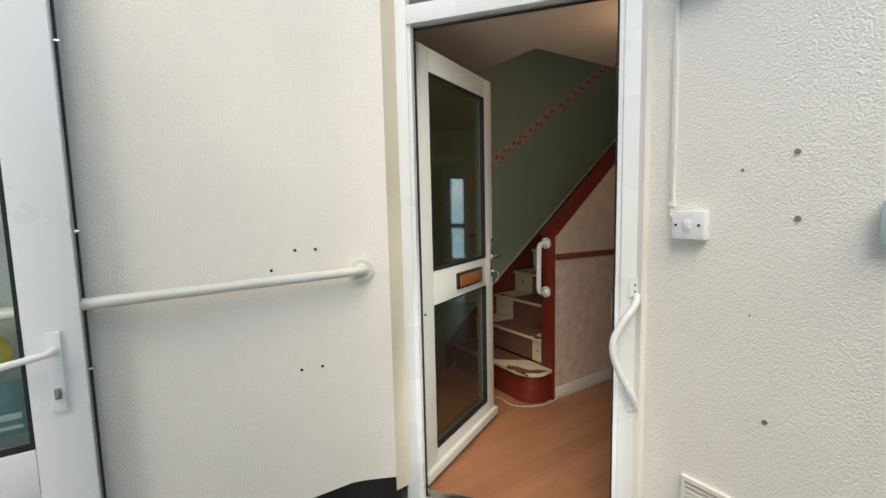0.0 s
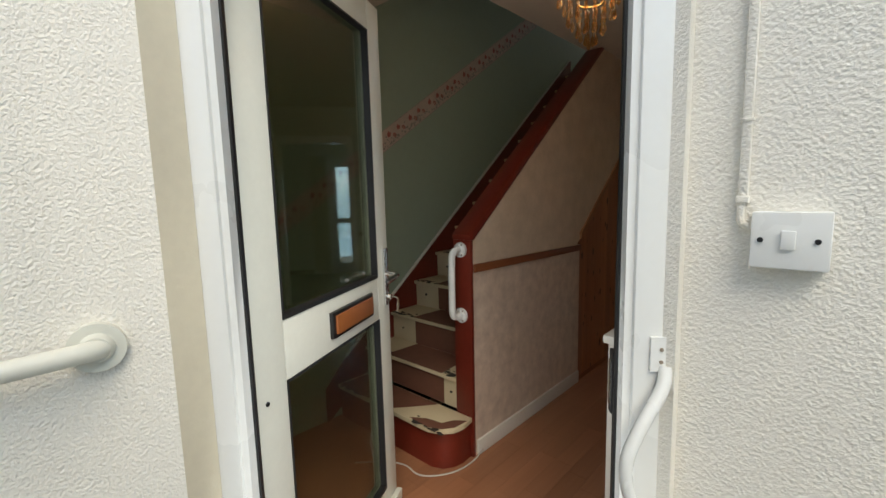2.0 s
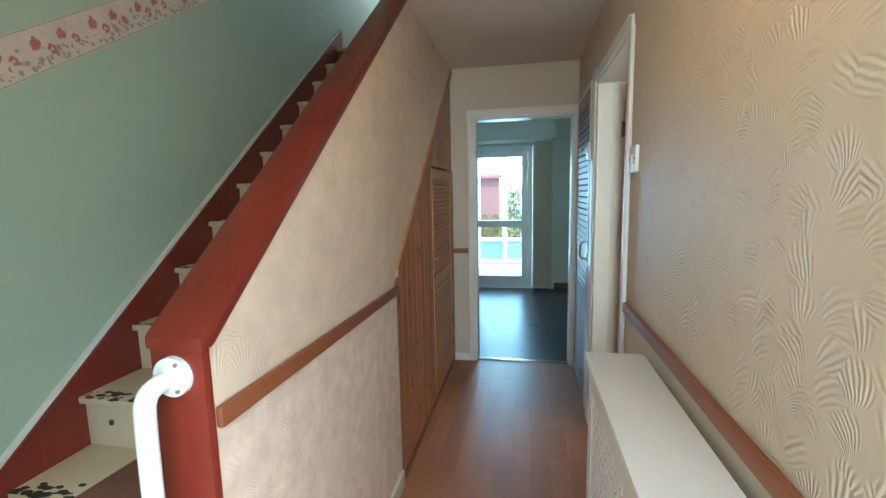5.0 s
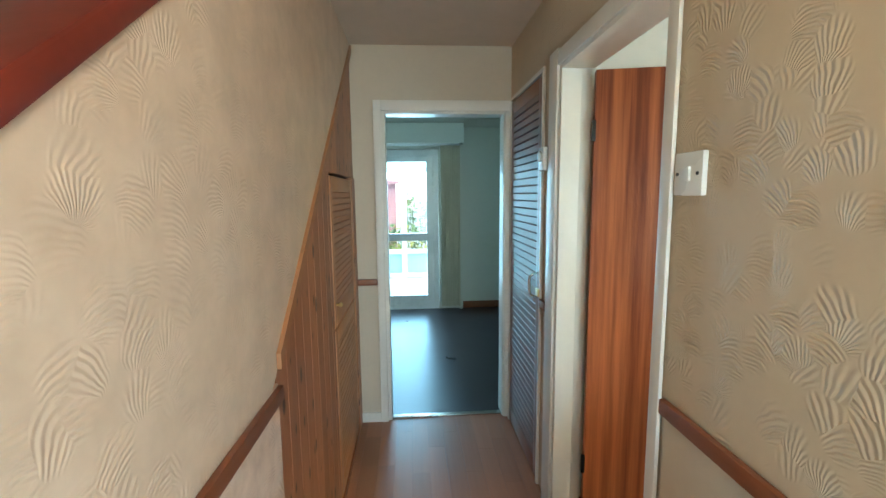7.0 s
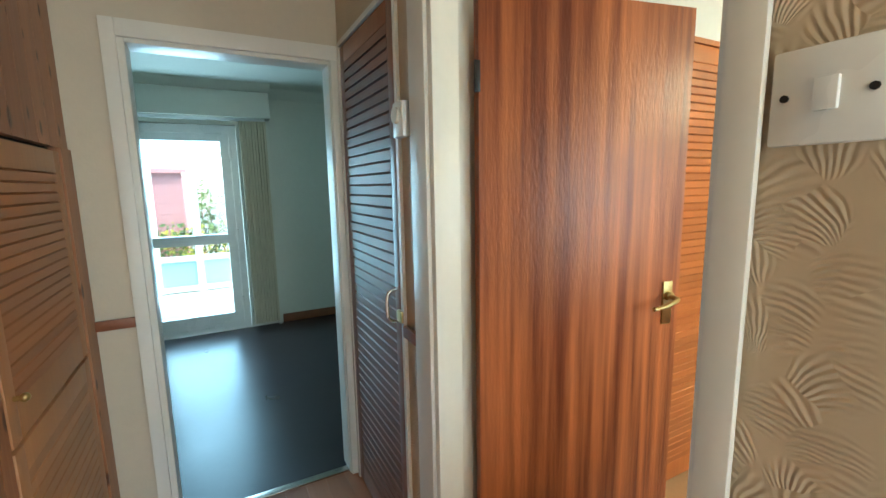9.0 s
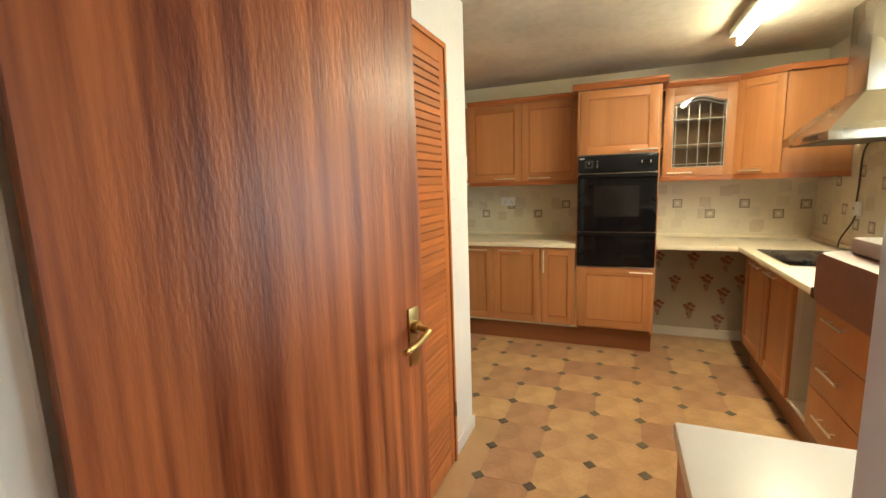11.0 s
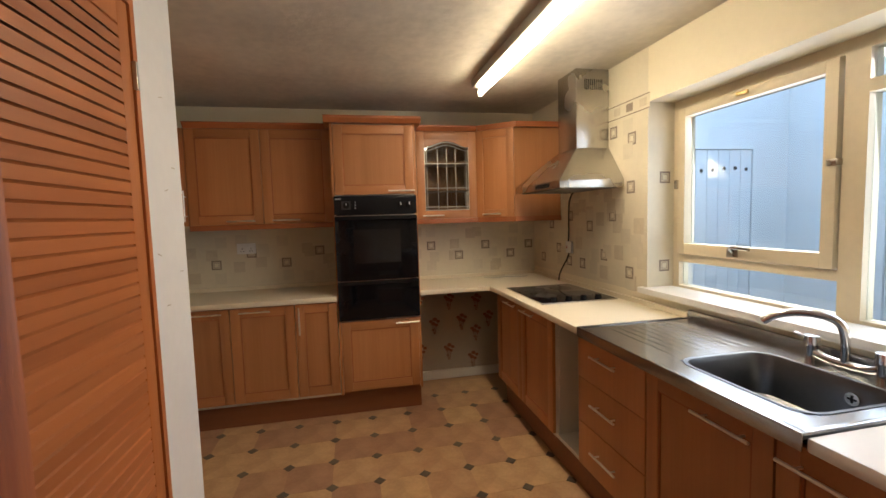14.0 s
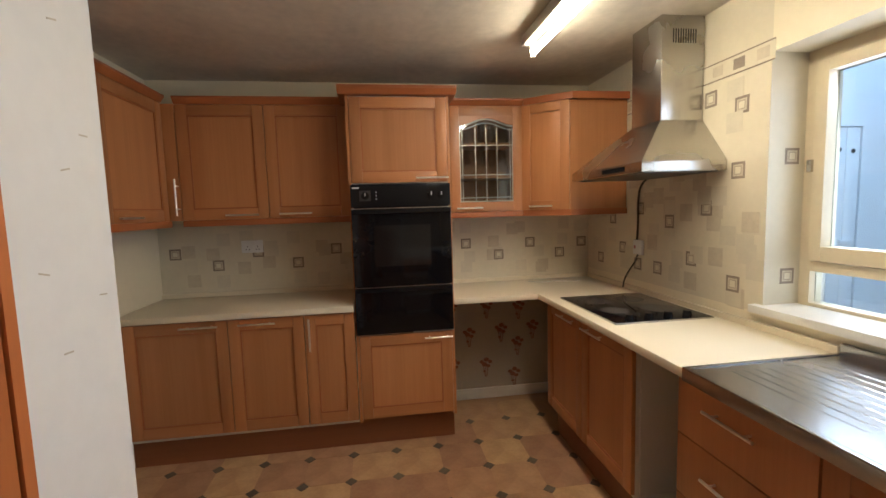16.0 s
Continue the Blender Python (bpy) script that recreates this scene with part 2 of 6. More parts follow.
SAPELE = wood("sapele_veneer", (0.62, 0.20, 0.068), (0.17, 0.036, 0.014), "z", 0.40, 17, 0.0, False, 3.4)
OAK = wood("oak_cabinet_door", (0.47, 0.21, 0.078), (0.36, 0.145, 0.048), "z", 0.36, 34)
OAK_ACROSS = wood("oak_cabinet_rail", (0.46, 0.20, 0.073), (0.36, 0.145, 0.047), "y", 0.36, 34)
OAK_TRIM = wood("oak_cornice", (0.36, 0.12, 0.038), (0.29, 0.09, 0.026), "y", 0.36, 30)
PLINTH_WOOD = wood("plinth_wood", (0.24, 0.085, 0.03), (0.18, 0.06, 0.02), "y", 0.45, 30)
WALNUT = wood("dark_walnut_shelf", (0.30, 0.11, 0.045), (0.19, 0.062, 0.024), "y", 0.4, 24)
LAMINATE = wood("hall_laminate", (0.38, 0.175, 0.09), (0.28, 0.12, 0.058), "y", 0.36, 18)
STAIR_CREAM = material("chipped_cream_paint", (0.64, 0.54, 0.36), 0.5, 0, 5, 0, 30, 0.0012, 40, (1, 1, 1), (0.60, 0.50, 0.33))
STAIR_BROWN = material("bare_brown_stair", (0.20, 0.082, 0.05), 0.75, 0, 3, 0.16, 25, 0.001, 60)
CHIPPED = material("bare_dark_chip", (0.035, 0.028, 0.022), 0.8, 0, 20, 0.2, 60, 0.001, 60)
WORKTOP = material("cream_worktop_laminate", (0.72, 0.64, 0.47), 0.32, 0, 2, 0.03, 120)
WORKTOP_WHITE = material("white_worktop_laminate", (0.76, 0.74, 0.68), 0.3, 0, 2, 0.03, 120)
OVEN_BLACK = material("black_oven_enamel", (0.010, 0.010, 0.011), 0.16, 0, 4, 0.1, 60)
OVEN_GLASS = material("black_oven_glass", (0.006, 0.006, 0.007), 0.05, 0, 4, 0.1, 60)
for m_ in (OVEN_BLACK, OVEN_GLASS):
    m_.node_tree.nodes["Principled BSDF"].inputs["Specular IOR Level"].default_value = 0.22


def ripple(m, size, depth, low, high):
    """Silky broken figure: a fine relief under the sheen, and stripes that turn sharply from light to dark."""
    t = m.node_tree
    ramp = next(n for n in t.nodes if n.bl_idname == "ShaderNodeMapRange" and n.inputs["Value"].is_linked)
    ramp.inputs["From Min"].default_value, ramp.inputs["From Max"].default_value = low, high
    co, mp, n1, bp = (t.nodes.new("ShaderNode" + n) for n in ("TexCoord", "Mapping", "TexNoise", "Bump"))
    mp.inputs["Scale"].default_value = (size, size, size * 0.22)
    n1.inputs["Scale"].default_value, n1.inputs["Detail"].default_value = 1.0, 4
    bp.inputs["Strength"].default_value, bp.inputs["Distance"].default_value = 0.8, depth
    t.links.new(co.outputs["Object"], mp.inputs["Vector"])
    t.links.new(mp.outputs["Vector"], n1.inputs["Vector"])
    t.links.new(n1.outputs["Fac"], bp.inputs["Height"])
    t.links.new(bp.outputs["Normal"], t.nodes["Principled BSDF"].inputs["Normal"])


ripple(SAPELE, 130.0, 0.0016, 0.50, 0.86)
# Near-black that paints the shade seen through slats, grooves, grille holes and joints.
GAP_SHADE = material("gap_shade", (0.03, 0.024, 0.018), 0.9, 0, 4, 0.2, 40)
LIVING_FLOOR = material("dark_vinyl_floor", (0.026, 0.020, 0.024), 0.30, 0, 2.5, 0.2, 25, 0.0006, 8)
LIVING_WALL = material("pale_living_wall", (0.66, 0.66, 0.58), 0.75, 0, 1.5, 0.05, 30, 0.0006, 80)
BLIND = material("beige_blind_fabric", (0.55, 0.50, 0.36), 0.8, 0, 4, 0.08, 80)
KITCHEN_PAPER = material("cream_tile_wallpaper", (0.66, 0.60, 0.45), 0.45, 0, 3, 0.07, 30, 0.0004, 60)
KITCHEN_PLAIN = material("cream_kitchen_paint", (0.76, 0.69, 0.51), 0.65, 0, 1.5, 0.05, 30, 0.0007, 80)
MOTIF_DARK = material("grey_tile_motif", (0.27, 0.215, 0.16), 0.45, 0, 20, 0.15, 80)
MOTIF_MID = material("brown_tile_line", (0.40, 0.34, 0.25), 0.45, 0, 20, 0.1, 80)
MOTIF_LIGHT = material("beige_tile_motif", (0.56, 0.49, 0.36), 0.45, 0, 20, 0.08, 80)
MOTIF_PALE = material("pale_tile_square", (0.60, 0.545, 0.415), 0.45, 0, 12, 0.06, 80)
MOTIF_RED = material("rust_flower_print", (0.30, 0.11, 0.06), 0.6, 0, 20, 0.15, 80)
PINK_BORDER = material("pink_border_paper", (0.66, 0.52, 0.42), 0.6, 0, 9, 0.10, 50)
FLOWER = material("red_flower_print", (0.56, 0.17, 0.14), 0.6, 0, 30, 0.2, 80)
FLOWER_LEAF = material("grey_leaf_print", (0.38, 0.34, 0.27), 0.6, 0, 30, 0.2, 80)
CONCRETE = material("concrete_ground", (0.30, 0.29, 0.27), 0.85, 0, 2, 0.12, 40, 0.002, 60)
SHED_PAINT = material("white_boarded_paint", (0.76, 0.78, 0.78), 0.55, 0, 2, 0.04, 40, 0.0008, 30)
GLASS = glass("clear_glass")
GLASS_DARK = glass("tinted_obscure_glass", (0.72, 0.75, 0.66), 0.03, 0.92, 0.13)
CRYSTAL = glass("amber_crystal", (1.0, 0.78, 0.5), 0.02, 0.85)
LEAF = material("hedge_leaf", (0.10, 0.16, 0.03), 0.6, 0, 8, 0.25, 50)
BLOSSOM = material("yellow_leaf", (0.45, 0.40, 0.04), 0.6, 0, 8, 0.2, 50)
FENCE_RED = material("red_painted_panel", (0.52, 0.24, 0.24), 0.6, 0, 4, 0.12, 40)
WHITE_CORD = material("white_cable", (0.62, 0.58, 0.52), 0.5, 0, 4, 0.1, 60)
BLACK_CORD = material("dark_cable", (0.05, 0.04, 0.035), 0.5, 0, 4, 0.1, 60)
FROST_ROOF = material("white_porch_soffit", (0.70, 0.70, 0.68), 0.7, 0, 2, 0.04, 40)
PAPER_PRINT = material("teal_card_print", (0.16, 0.36, 0.36), 0.5, 0, 14, 0.25, 50)
YELLOW_PRINT = material("yellow_card_print", (0.70, 0.52, 0.03), 0.5, 0, 8, 0.1, 50)


def tile_material(name, light, dark, rough):
    m = material(name, light, rough, 0, 7, 0, 45, 0.0004, 60, (1, 1, 1), dark)
    t = m.node_tree
    b = t.nodes["Principled BSDF"]
    mix = next(n for n in t.nodes if n.bl_idname == "ShaderNodeMix")
    info, hsv, mr, hu = (t.nodes.new("ShaderNode" + n) for n in ("ObjectInfo", "HueSaturation", "MapRange", "MapRange"))
    mr.inputs["To Min"].default_value, mr.inputs["To Max"].default_value = 0.78, 1.15
    hu.inputs["To Min"].default_value, hu.inputs["To Max"].default_value = 0.488, 0.508
    t.links.new(info.outputs["Random"], mr.inputs["Value"])
    t.links.new(info.outputs["Random"], hu.inputs["Value"])
    t.links.new(mr.outputs["Result"], hsv.inputs["Value"])
    t.links.new(hu.outputs["Result"], hsv.inputs["Hue"])
    t.links.new(mix.outputs["Result"], hsv.inputs["Color"])
    t.links.new(hsv.outputs["Color"], b.inputs["Base Color"])
    return m


OCTAGON = tile_material("sandstone_vinyl", (0.56, 0.345, 0.18), (0.34, 0.185, 0.088), 0.36)
DIAMOND = tile_material("grey_diamond_vinyl", (0.13, 0.10, 0.07), (0.10, 0.075, 0.05), 0.36)


# ---------------------------------------------------------------- mesh helpers
PLACE = {}


def box(bm, x0, y0, z0, x1, y1, z1, bevel=0.0, m=None):
    r = bmesh.ops.create_cube(bm, size=1.0)
    vs = r["verts"]
    bmesh.ops.scale(bm, vec=(abs(x1 - x0), abs(y1 - y0), abs(z1 - z0)), verts=vs)
    bmesh.ops.translate(bm, vec=((x0 + x1) / 2, (y0 + y1) / 2, (z0 + z1) / 2), verts=vs)
    if m is not None:
        bmesh.ops.transform(bm, matrix=m, verts=vs)
    if bevel:
        es = list({e for v in vs for e in v.link_edges})
        bmesh.ops.bevel(bm, geom=es, offset=bevel, segments=2, affect="EDGES", profile=0.6)
    return bm


def boxes(*rows, bevel=0.0):
    bm = bmesh.new()
    for r in rows:
        box(bm, *r, bevel=bevel)
    return bm


def prism(points, axis, a, b, bm=None, bevel=0.0):
    """A flat outline, extruded along an axis from a to b. Outline axes: x -> (y, z), y -> (x, z), z -> (x, y)."""
    bm = bm or bmesh.new()

    def at(p, s):
        return {"x": (s, p[0], p[1]), "y": (p[0], s, p[1]), "z": (p[0], p[1], s)}[axis]
    lo = [bm.verts.new(at(p, a)) for p in points]
    hi = [bm.verts.new(at(p, b)) for p in points]
    fs = [bm.faces.new(lo), bm.faces.new(list(reversed(hi)))]
    n = len(points)
    for i in range(n):
        fs.append(bm.faces.new((lo[i], hi[i], hi[(i + 1) % n], lo[(i + 1) % n])))
    bmesh.ops.recalc_face_normals(bm, faces=fs)
    if bevel:
        bmesh.ops.bevel(bm, geom=list({e for f in fs for e in f.edges}), offset=bevel, segments=2, affect="EDGES", profile=0.6)
    return bm


def rod(bm, p, q, r, n=12, r2=None):
    p, q = Vector(p), Vector(q)
    m = Matrix.Translation((p + q) / 2) @ (q - p).to_track_quat("Z", "Y").to_matrix().to_4x4()
    bmesh.ops.create_cone(bm, cap_ends=True, segments=n, radius1=r, radius2=r if r2 is None else r2, depth=(q - p).length, matrix=m)
    return bm


def ball(bm, p, r, u=10, v=7, squash=(1, 1, 1)):
    bmesh.ops.create_uvsphere(bm, u_segments=u, v_segments=v, radius=r, matrix=Matrix.Translation(p) @ Matrix.Diagonal((*squash, 1)))
    return bm


def tube(points, r, n=10, smooth=3):
    """A round tube along a smoothed line."""
    pts = [Vector(p) for p in points]
    for _ in range(smooth):
        out = [pts[0]]
        for a, b in zip(pts, pts[1:]):
            out += [a.lerp(b, 0.25), a.lerp(b, 0.75)]
        out.append(pts[-1])
        pts = out
    bm = bmesh.new()
    rings, side = [], None
    for i, p in enumerate(pts):
        d = (pts[min(i + 1, len(pts) - 1)] - pts[max(i - 1, 0)]).normalized()
        if side is None:
            side = d.orthogonal().normalized()
        side = (side - d * side.dot(d)).normalized()
        other = d.cross(side)
        rings.append([bm.verts.new(p + (side * math.cos(a) + other * math.sin(a)) * r) for a in (2 * math.pi * k / n for k in range(n))])
    for a, b in zip(rings, rings[1:]):
        for k in range(n):
            bm.faces.new((a[k], a[(k + 1) % n], b[(k + 1) % n], b[k]))
    bm.faces.new(list(reversed(rings[0])))
    bm.faces.new(rings[-1])
    return bm


def lathe(x, y, z, rows, n=6):
    """A turned shape hanging from z: rows of depth and radius."""
    bm = bmesh.new()
    rings = [[bm.verts.new((x + r * math.cos(2 * math.pi * k / n), y + r * math.sin(2 * math.pi * k / n), z - d)) for k in range(n)] for d, r in rows]
    for a, b in zip(rings, rings[1:]):
        for k in range(n):
            bm.faces.new((a[k], a[(k + 1) % n], b[(k + 1) % n], b[k]))
    bm.faces.new(rings[0])
    bm.faces.new(list(reversed(rings[-1])))
    bmesh.ops.recalc_face_normals(bm, faces=bm.faces)
    return bm


def mesh_of(name, bm, mat, inverse=None, smooth=True):
    if inverse is not None:
        bmesh.ops.transform(bm, matrix=inverse, verts=bm.verts)
    me = bpy.data.meshes.new(name)
    bm.to_mesh(me)
    bm.free()
    me.materials.append(mat)
    if smooth:
        me.polygons.foreach_set("use_smooth", [True] * len(me.polygons))
        me.set_sharp_from_angle(angle=radians(35))
    return me


def thing(name, m, label="", category="", group="", kind=""):
    """An Empty at the base of a thing; its parts hang under it."""
    ob = new(name)
    ob.empty_display_size = 0.05
    m = m if isinstance(m, Matrix) else Matrix.Translation(m)
    ob.matrix_basis = m
    PLACE[ob] = m
    return tagged(ob, label, category, group, kind)


def part(name, bm, mat, parent, label="", local=False):
    """One mesh under a thing or a part. Its outline is given in the world's metres, or in the thing's own with local."""
    m = PLACE[parent]
    ob = new(name, mesh_of(name, bm, mat, None if local else m.inverted()))
    ob.parent = parent
    PLACE[ob] = m
    return tagged(ob, label)


def solid(name, bm, mat, label="", category="", group="", kind=""):
    ob = new(name, mesh_of(name, bm, mat))
    PLACE[ob] = Matrix.Identity(4)
    return tagged(ob, label, category, group, kind)


def structure(name, bm, mat, label="", category=""):
    return solid(name, bm, mat, label, category, "", "structure")


# ---------------------------------------------------------------- plan
CEIL = 2.39            # hall ceiling
KCEIL = 2.33           # kitchen ceiling
PANEL_X = -0.985       # hall face of the stair panel
LEFT_X = -1.91         # green wall
END_Y = 3.59           # end of the hall
SLOPE = 0.806          # pitch of the stairs
DA = Vector((-0.615, -0.515, 0))       # hinge side of the splayed entrance
DB = Vector((0.033, -0.002, 0))        # lock side
DD = (DB - DA).normalized()
DN = Vector((DD.y, -DD.x, 0))          # outward
CLEAR = (DB - DA).length
SPLAY = Matrix.Translation(DA) @ Matrix(((DD.x, -DN.x, 0, 0), (DD.y, -DN.y, 0, 0), (0, 0, 1, 0), (0, 0, 0, 1)))   # x along the opening, y inward


def splay(d, n):
    p = DA + DD * d + DN * n
    return (p.x, p.y)


# ---------------------------------------------------------------- ground and outside of the entrance
structure("ground", boxes((-40, -40, -0.30, 40, 40, -0.12)), CONCRETE, "weathered grey concrete yard around the house", "ground")
structure("pavement", boxes((-3.4, -2.6, -0.118, 4.1, -0.02, -0.045)), CONCRETE, "worn concrete passage floor outside the front door", "pavement")

side = prism([(-0.69, -3.2), (-0.69, -0.83), (-0.672, -0.775), (-0.625, -0.672), (-0.615, -0.655), splay(-0.055, 0.05), splay(-0.055, -0.02), (-0.90, -0.58), (-0.90, -3.2)], "z", 0.165, 2.80)
structure("wall_porch_side", side, RENDER_WHITE, "white roughcast rendered side wall with drill holes", "wall")
structure("wall_porch_plinth", prism([(-0.705, -3.2), (-0.705, -0.82), (-0.635, -0.665), (-0.625, -0.63), (-0.90, -0.55), (-0.90, -3.2)], "z", -0.05, 0.163), BLACK_PAINT, "black bitumen painted plinth under the side wall", "plinth")
structure("trim_door_reveal", prism([(-0.6145, -0.6565), splay(-0.052, 0.052), splay(-0.058, 0.04), (-0.628, -0.652)], "z", 0.10, 2.75), CREAM_STRIP, "narrow cream painted masonry reveal beside the door frame", "reveal")
front = prism([(0.136, 0.02), (0.98, 0.02), (0.98, 0.27), (3.9, 0.27), (3.9, 0.334), (0.98, 0.334), (0.98, 0.30), (0.12, 0.30), (0.12, 0.09), splay(CLEAR + 0.055, -0.03), splay(CLEAR + 0.055, 0.045), (0.136, -0.012)], "z", -0.12, 0.98)
structure("wall_front_low", front, RENDER_WHITE, "white roughcast rendered front wall below the kitchen window", "wall")
structure("wall_front_pier", prism([(0.136, 0.02), (0.98, 0.02), (0.98, 0.30), (0.12, 0.30), (0.12, 0.09), splay(CLEAR + 0.055, -0.03), splay(CLEAR + 0.055, 0.045), (0.136, -0.012)], "z", 0.98, 2.80), RENDER_WHITE, "white roughcast rendered wall beside the front door", "wall")
structure("wall_front_far", boxes((2.56, 0.27, 0.98, 3.9, 0.334, 2.80)), RENDER_WHITE, "white roughcast rendered front wall", "wall")
structure("wall_front_high", boxes((0.98, 0.27, 2.04, 2.56, 0.334, 2.80)), RENDER_WHITE, "white rendered lintel over the kitchen window", "wall")
structure("wall_passage_end", boxes((3.9, -2.2, -0.12, 4.08, 0.33, 2.95)), SHED_PAINT, "smooth white painted wall at the end of the passage", "wall")
structure("wall_passage_outer", boxes((0.0, -2.2, -0.12, 3.9, -2.02, 2.7)), SHED_PAINT, "white painted outer wall of the passage", "wall")
structure("wall_passage_low", boxes((-3.3, -3.4, -0.12, -0.9, -3.2, 2.75)), RENDER_WHITE, "white rendered wall beyond the outer door", "wall")
structure("ceiling_passage", boxes((-0.95, -0.35, 2.81, 0.98, 0.33, 2.87)), FROST_ROOF, "white soffit over the entrance", "ceiling")

# drill holes and scars on the rendered walls
for i, (y, z) in enumerate(((-1.025, 0.725), (-0.94, 0.721), (-1.025, 1.21), (-0.945, 1.209), (-1.117, 1.139))):
    bm = rod(bmesh.new(), (-0.692, y, z), (-0.6875, y, z), 0.006, 8)
    solid("drill_hole", bm, BLACK_PAINT, "dark empty drill hole in the white rendered wall", "drill hole", "drill holes in the side wall")
for x, z, r in ((0.523, 0.703, 0.008), (0.574, 1.313, 0.009), (0.433, 1.457, 0.005), (0.565, 1.497, 0.008), (0.47, 1.02, 0.003)):
    bm = rod(bmesh.new(), (x, 0.0185, z), (x, 0.0155, z), r, 7)
    solid("wall_plug", bm, MOTIF_DARK, "old grey plug hole in white rendered wall", "plug hole", "plug holes in the front wall")

# long handrail on the side wall
rail = thing("handrail", (-0.63, -0.76, 1.12), "ribbed cream plastic handrail on the side wall", "handrail")
part("rail", tube([(-0.625, -2.1, 1.093), (-0.625, -1.4, 1.103), (-0.625, -0.84, 1.110), (-0.63, -0.77, 1.110), (-0.66, -0.745, 1.110), (-0.688, -0.745, 1.110)], 0.0185, 14), PLASTIC_AGED, rail)
fl = rod(bmesh.new(), (-0.684, -0.757, 1.110), (-0.646, -0.768, 1.110), 0.046, 24)
rod(fl, (-0.650, -0.767, 1.110), (-0.632, -0.772, 1.110), 0.030, 20, 0.023)
part("flange", fl, PLASTIC_AGED, rail)

# outside switch with its conduit
sw = thing("outdoor_switch", (0.295, 0.02, 1.24), "white plastic light switch on the rendered wall", "switch")
part("plate", box(bmesh.new(), 0.242, -0.016, 1.243, 0.345, 0.02, 1.336, 0.004), PLASTIC_WHITE, sw)
part("rocker", box(bmesh.new(), 0.283, -0.022, 1.276, 0.302, -0.014, 1.306, 0.002), PLASTIC_WHITE, sw)
for x in (0.256, 0.329):
    part("screw", rod(bmesh.new(), (x, -0.0185, 1.29), (x, -0.015, 1.29), 0.0045, 8), BLACK_PAINT, sw)
con = thing("conduit", (0.225, 0.012, 1.3), "thin painted cable conduit running up the rendered wall", "conduit")
part("cover", box(bmesh.new(), 0.218, 0.006, 1.35, 0.232, 0.021, 2.7, 0.003), RENDER_WHITE, con)
part("collar", box(bmesh.new(), 0.2155, 0.003, 1.35, 0.2345, 0.021, 1.362, 0.002), RENDER_WHITE, con)
part("joint", box(bmesh.new(), 0.2155, 0.003, 1.488, 0.2345, 0.021, 1.493, 0.001), RENDER_WHITE, con)
part("cable", tube([(0.224, 0.012, 1.352), (0.222, 0.012, 1.325), (0.226, 0.012, 1.311), (0.245, 0.012, 1.308)], 0.006, 8, 2), RENDER_WHITE, con)
al = thing("alarm_box", (0.33, 0.02, 2.0), "white box high on the rendered wall", "box")
part("body", box(bmesh.new(), 0.235, -0.03, 2.03, 0.42, 0.02, 2.16, 0.008), PLASTIC_WHITE, al)
jb = thing("junction_box", (0.76, 0.02, 1.26), "small grey-blue box on the rendered wall", "box")
part("body", box(bmesh.new(), 0.745, -0.018, 1.255, 0.83, 0.02, 1.36, 0.005), material("grey_blue_plastic", (0.40, 0.52, 0.52), 0.4, 0, 5, 0.08), jb)
vent = thing("air_vent", (0.36, 0.02, 0.35), "white painted louvred vent low in the rendered wall", "vent")
part("frame", boxes((0.29, 0.006, 0.40, 0.45, 0.02, 0.415), (0.29, 0.006, 0.28, 0.45, 0.02, 0.295), (0.29, 0.006, 0.295, 0.302, 0.02, 0.40), (0.438, 0.006, 0.295, 0.45, 0.02, 0.40)), RENDER_WHITE, vent)
for k in range(5):
    part("slat", box(bmesh.new(), 0.302, 0.010, 0.30 + k * 0.02, 0.438, 0.019, 0.311 + k * 0.02), RENDER_WHITE, vent)

# ---------------------------------------------------------------- front door, splayed across the corner
frame1 = thing("door_1", SPLAY, "white plastic front door frame with fanlight, door standing open", "door frame", "", "structure")
H = 2.115
bm = boxes((-0.065, -0.05, 0.0, -0.004, 0.03, 2.62), (CLEAR + 0.004, -0.05, 0.0, CLEAR + 0.062, 0.03, 2.62), bevel=0.004)
part("jamb", bm, PLASTIC_WHITE, frame1, "", True)
part("jamb_stop", boxes((-0.004, -0.04, 0.0, 0.012, 0.005, H), (CLEAR - 0.012, -0.04, 0.0, CLEAR + 0.004, 0.005, H)), PLASTIC_WHITE, frame1, "", True)
part("seal", boxes((0.012, -0.012, 0.02, 0.018, 0.0, H), (CLEAR - 0.018, -0.012, 0.02, CLEAR - 0.012, 0.0, H), (0.018, -0.012, H - 0.012, CLEAR - 0.018, 0.0, H - 0.006)), GASKET, frame1, "black rubber seal", True)
part("transom", box(bmesh.new(), -0.004, -0.05, H, CLEAR + 0.004, 0.03, H + 0.075, 0.004), PLASTIC_WHITE, frame1, "", True)
part("head", box(bmesh.new(), -0.004, -0.05, 2.55, CLEAR + 0.004, 0.03, 2.62, 0.004), PLASTIC_WHITE, frame1, "", True)
part("fanlight_pane", box(bmesh.new(), 0.0, -0.012, H + 0.075, CLEAR, 0.0, 2.55), GLASS_DARK, frame1, "dark fanlight glass", True)
part("threshold", box(bmesh.new(), -0.004, -0.06, -0.03, CLEAR + 0.004, 0.05, 0.022, 0.006), PLASTIC_WHITE, frame1, "scuffed white plastic sill", True)
part("threshold_bar", box(bmesh.new(), 0.012, -0.02, 0.022, CLEAR - 0.012, 0.035, 0.032, 0.003), STEEL, frame1, "aluminium threshold strip", True)
structure("wall_over_door", prism([splay(-0.06, 0.05), splay(CLEAR + 0.06, 0.05), splay(CLEAR + 0.06, -0.1), splay(-0.06, -0.1)], "z", 2.62, 2.80), RENDER_WHITE, "white rendered head over the front door", "wall")

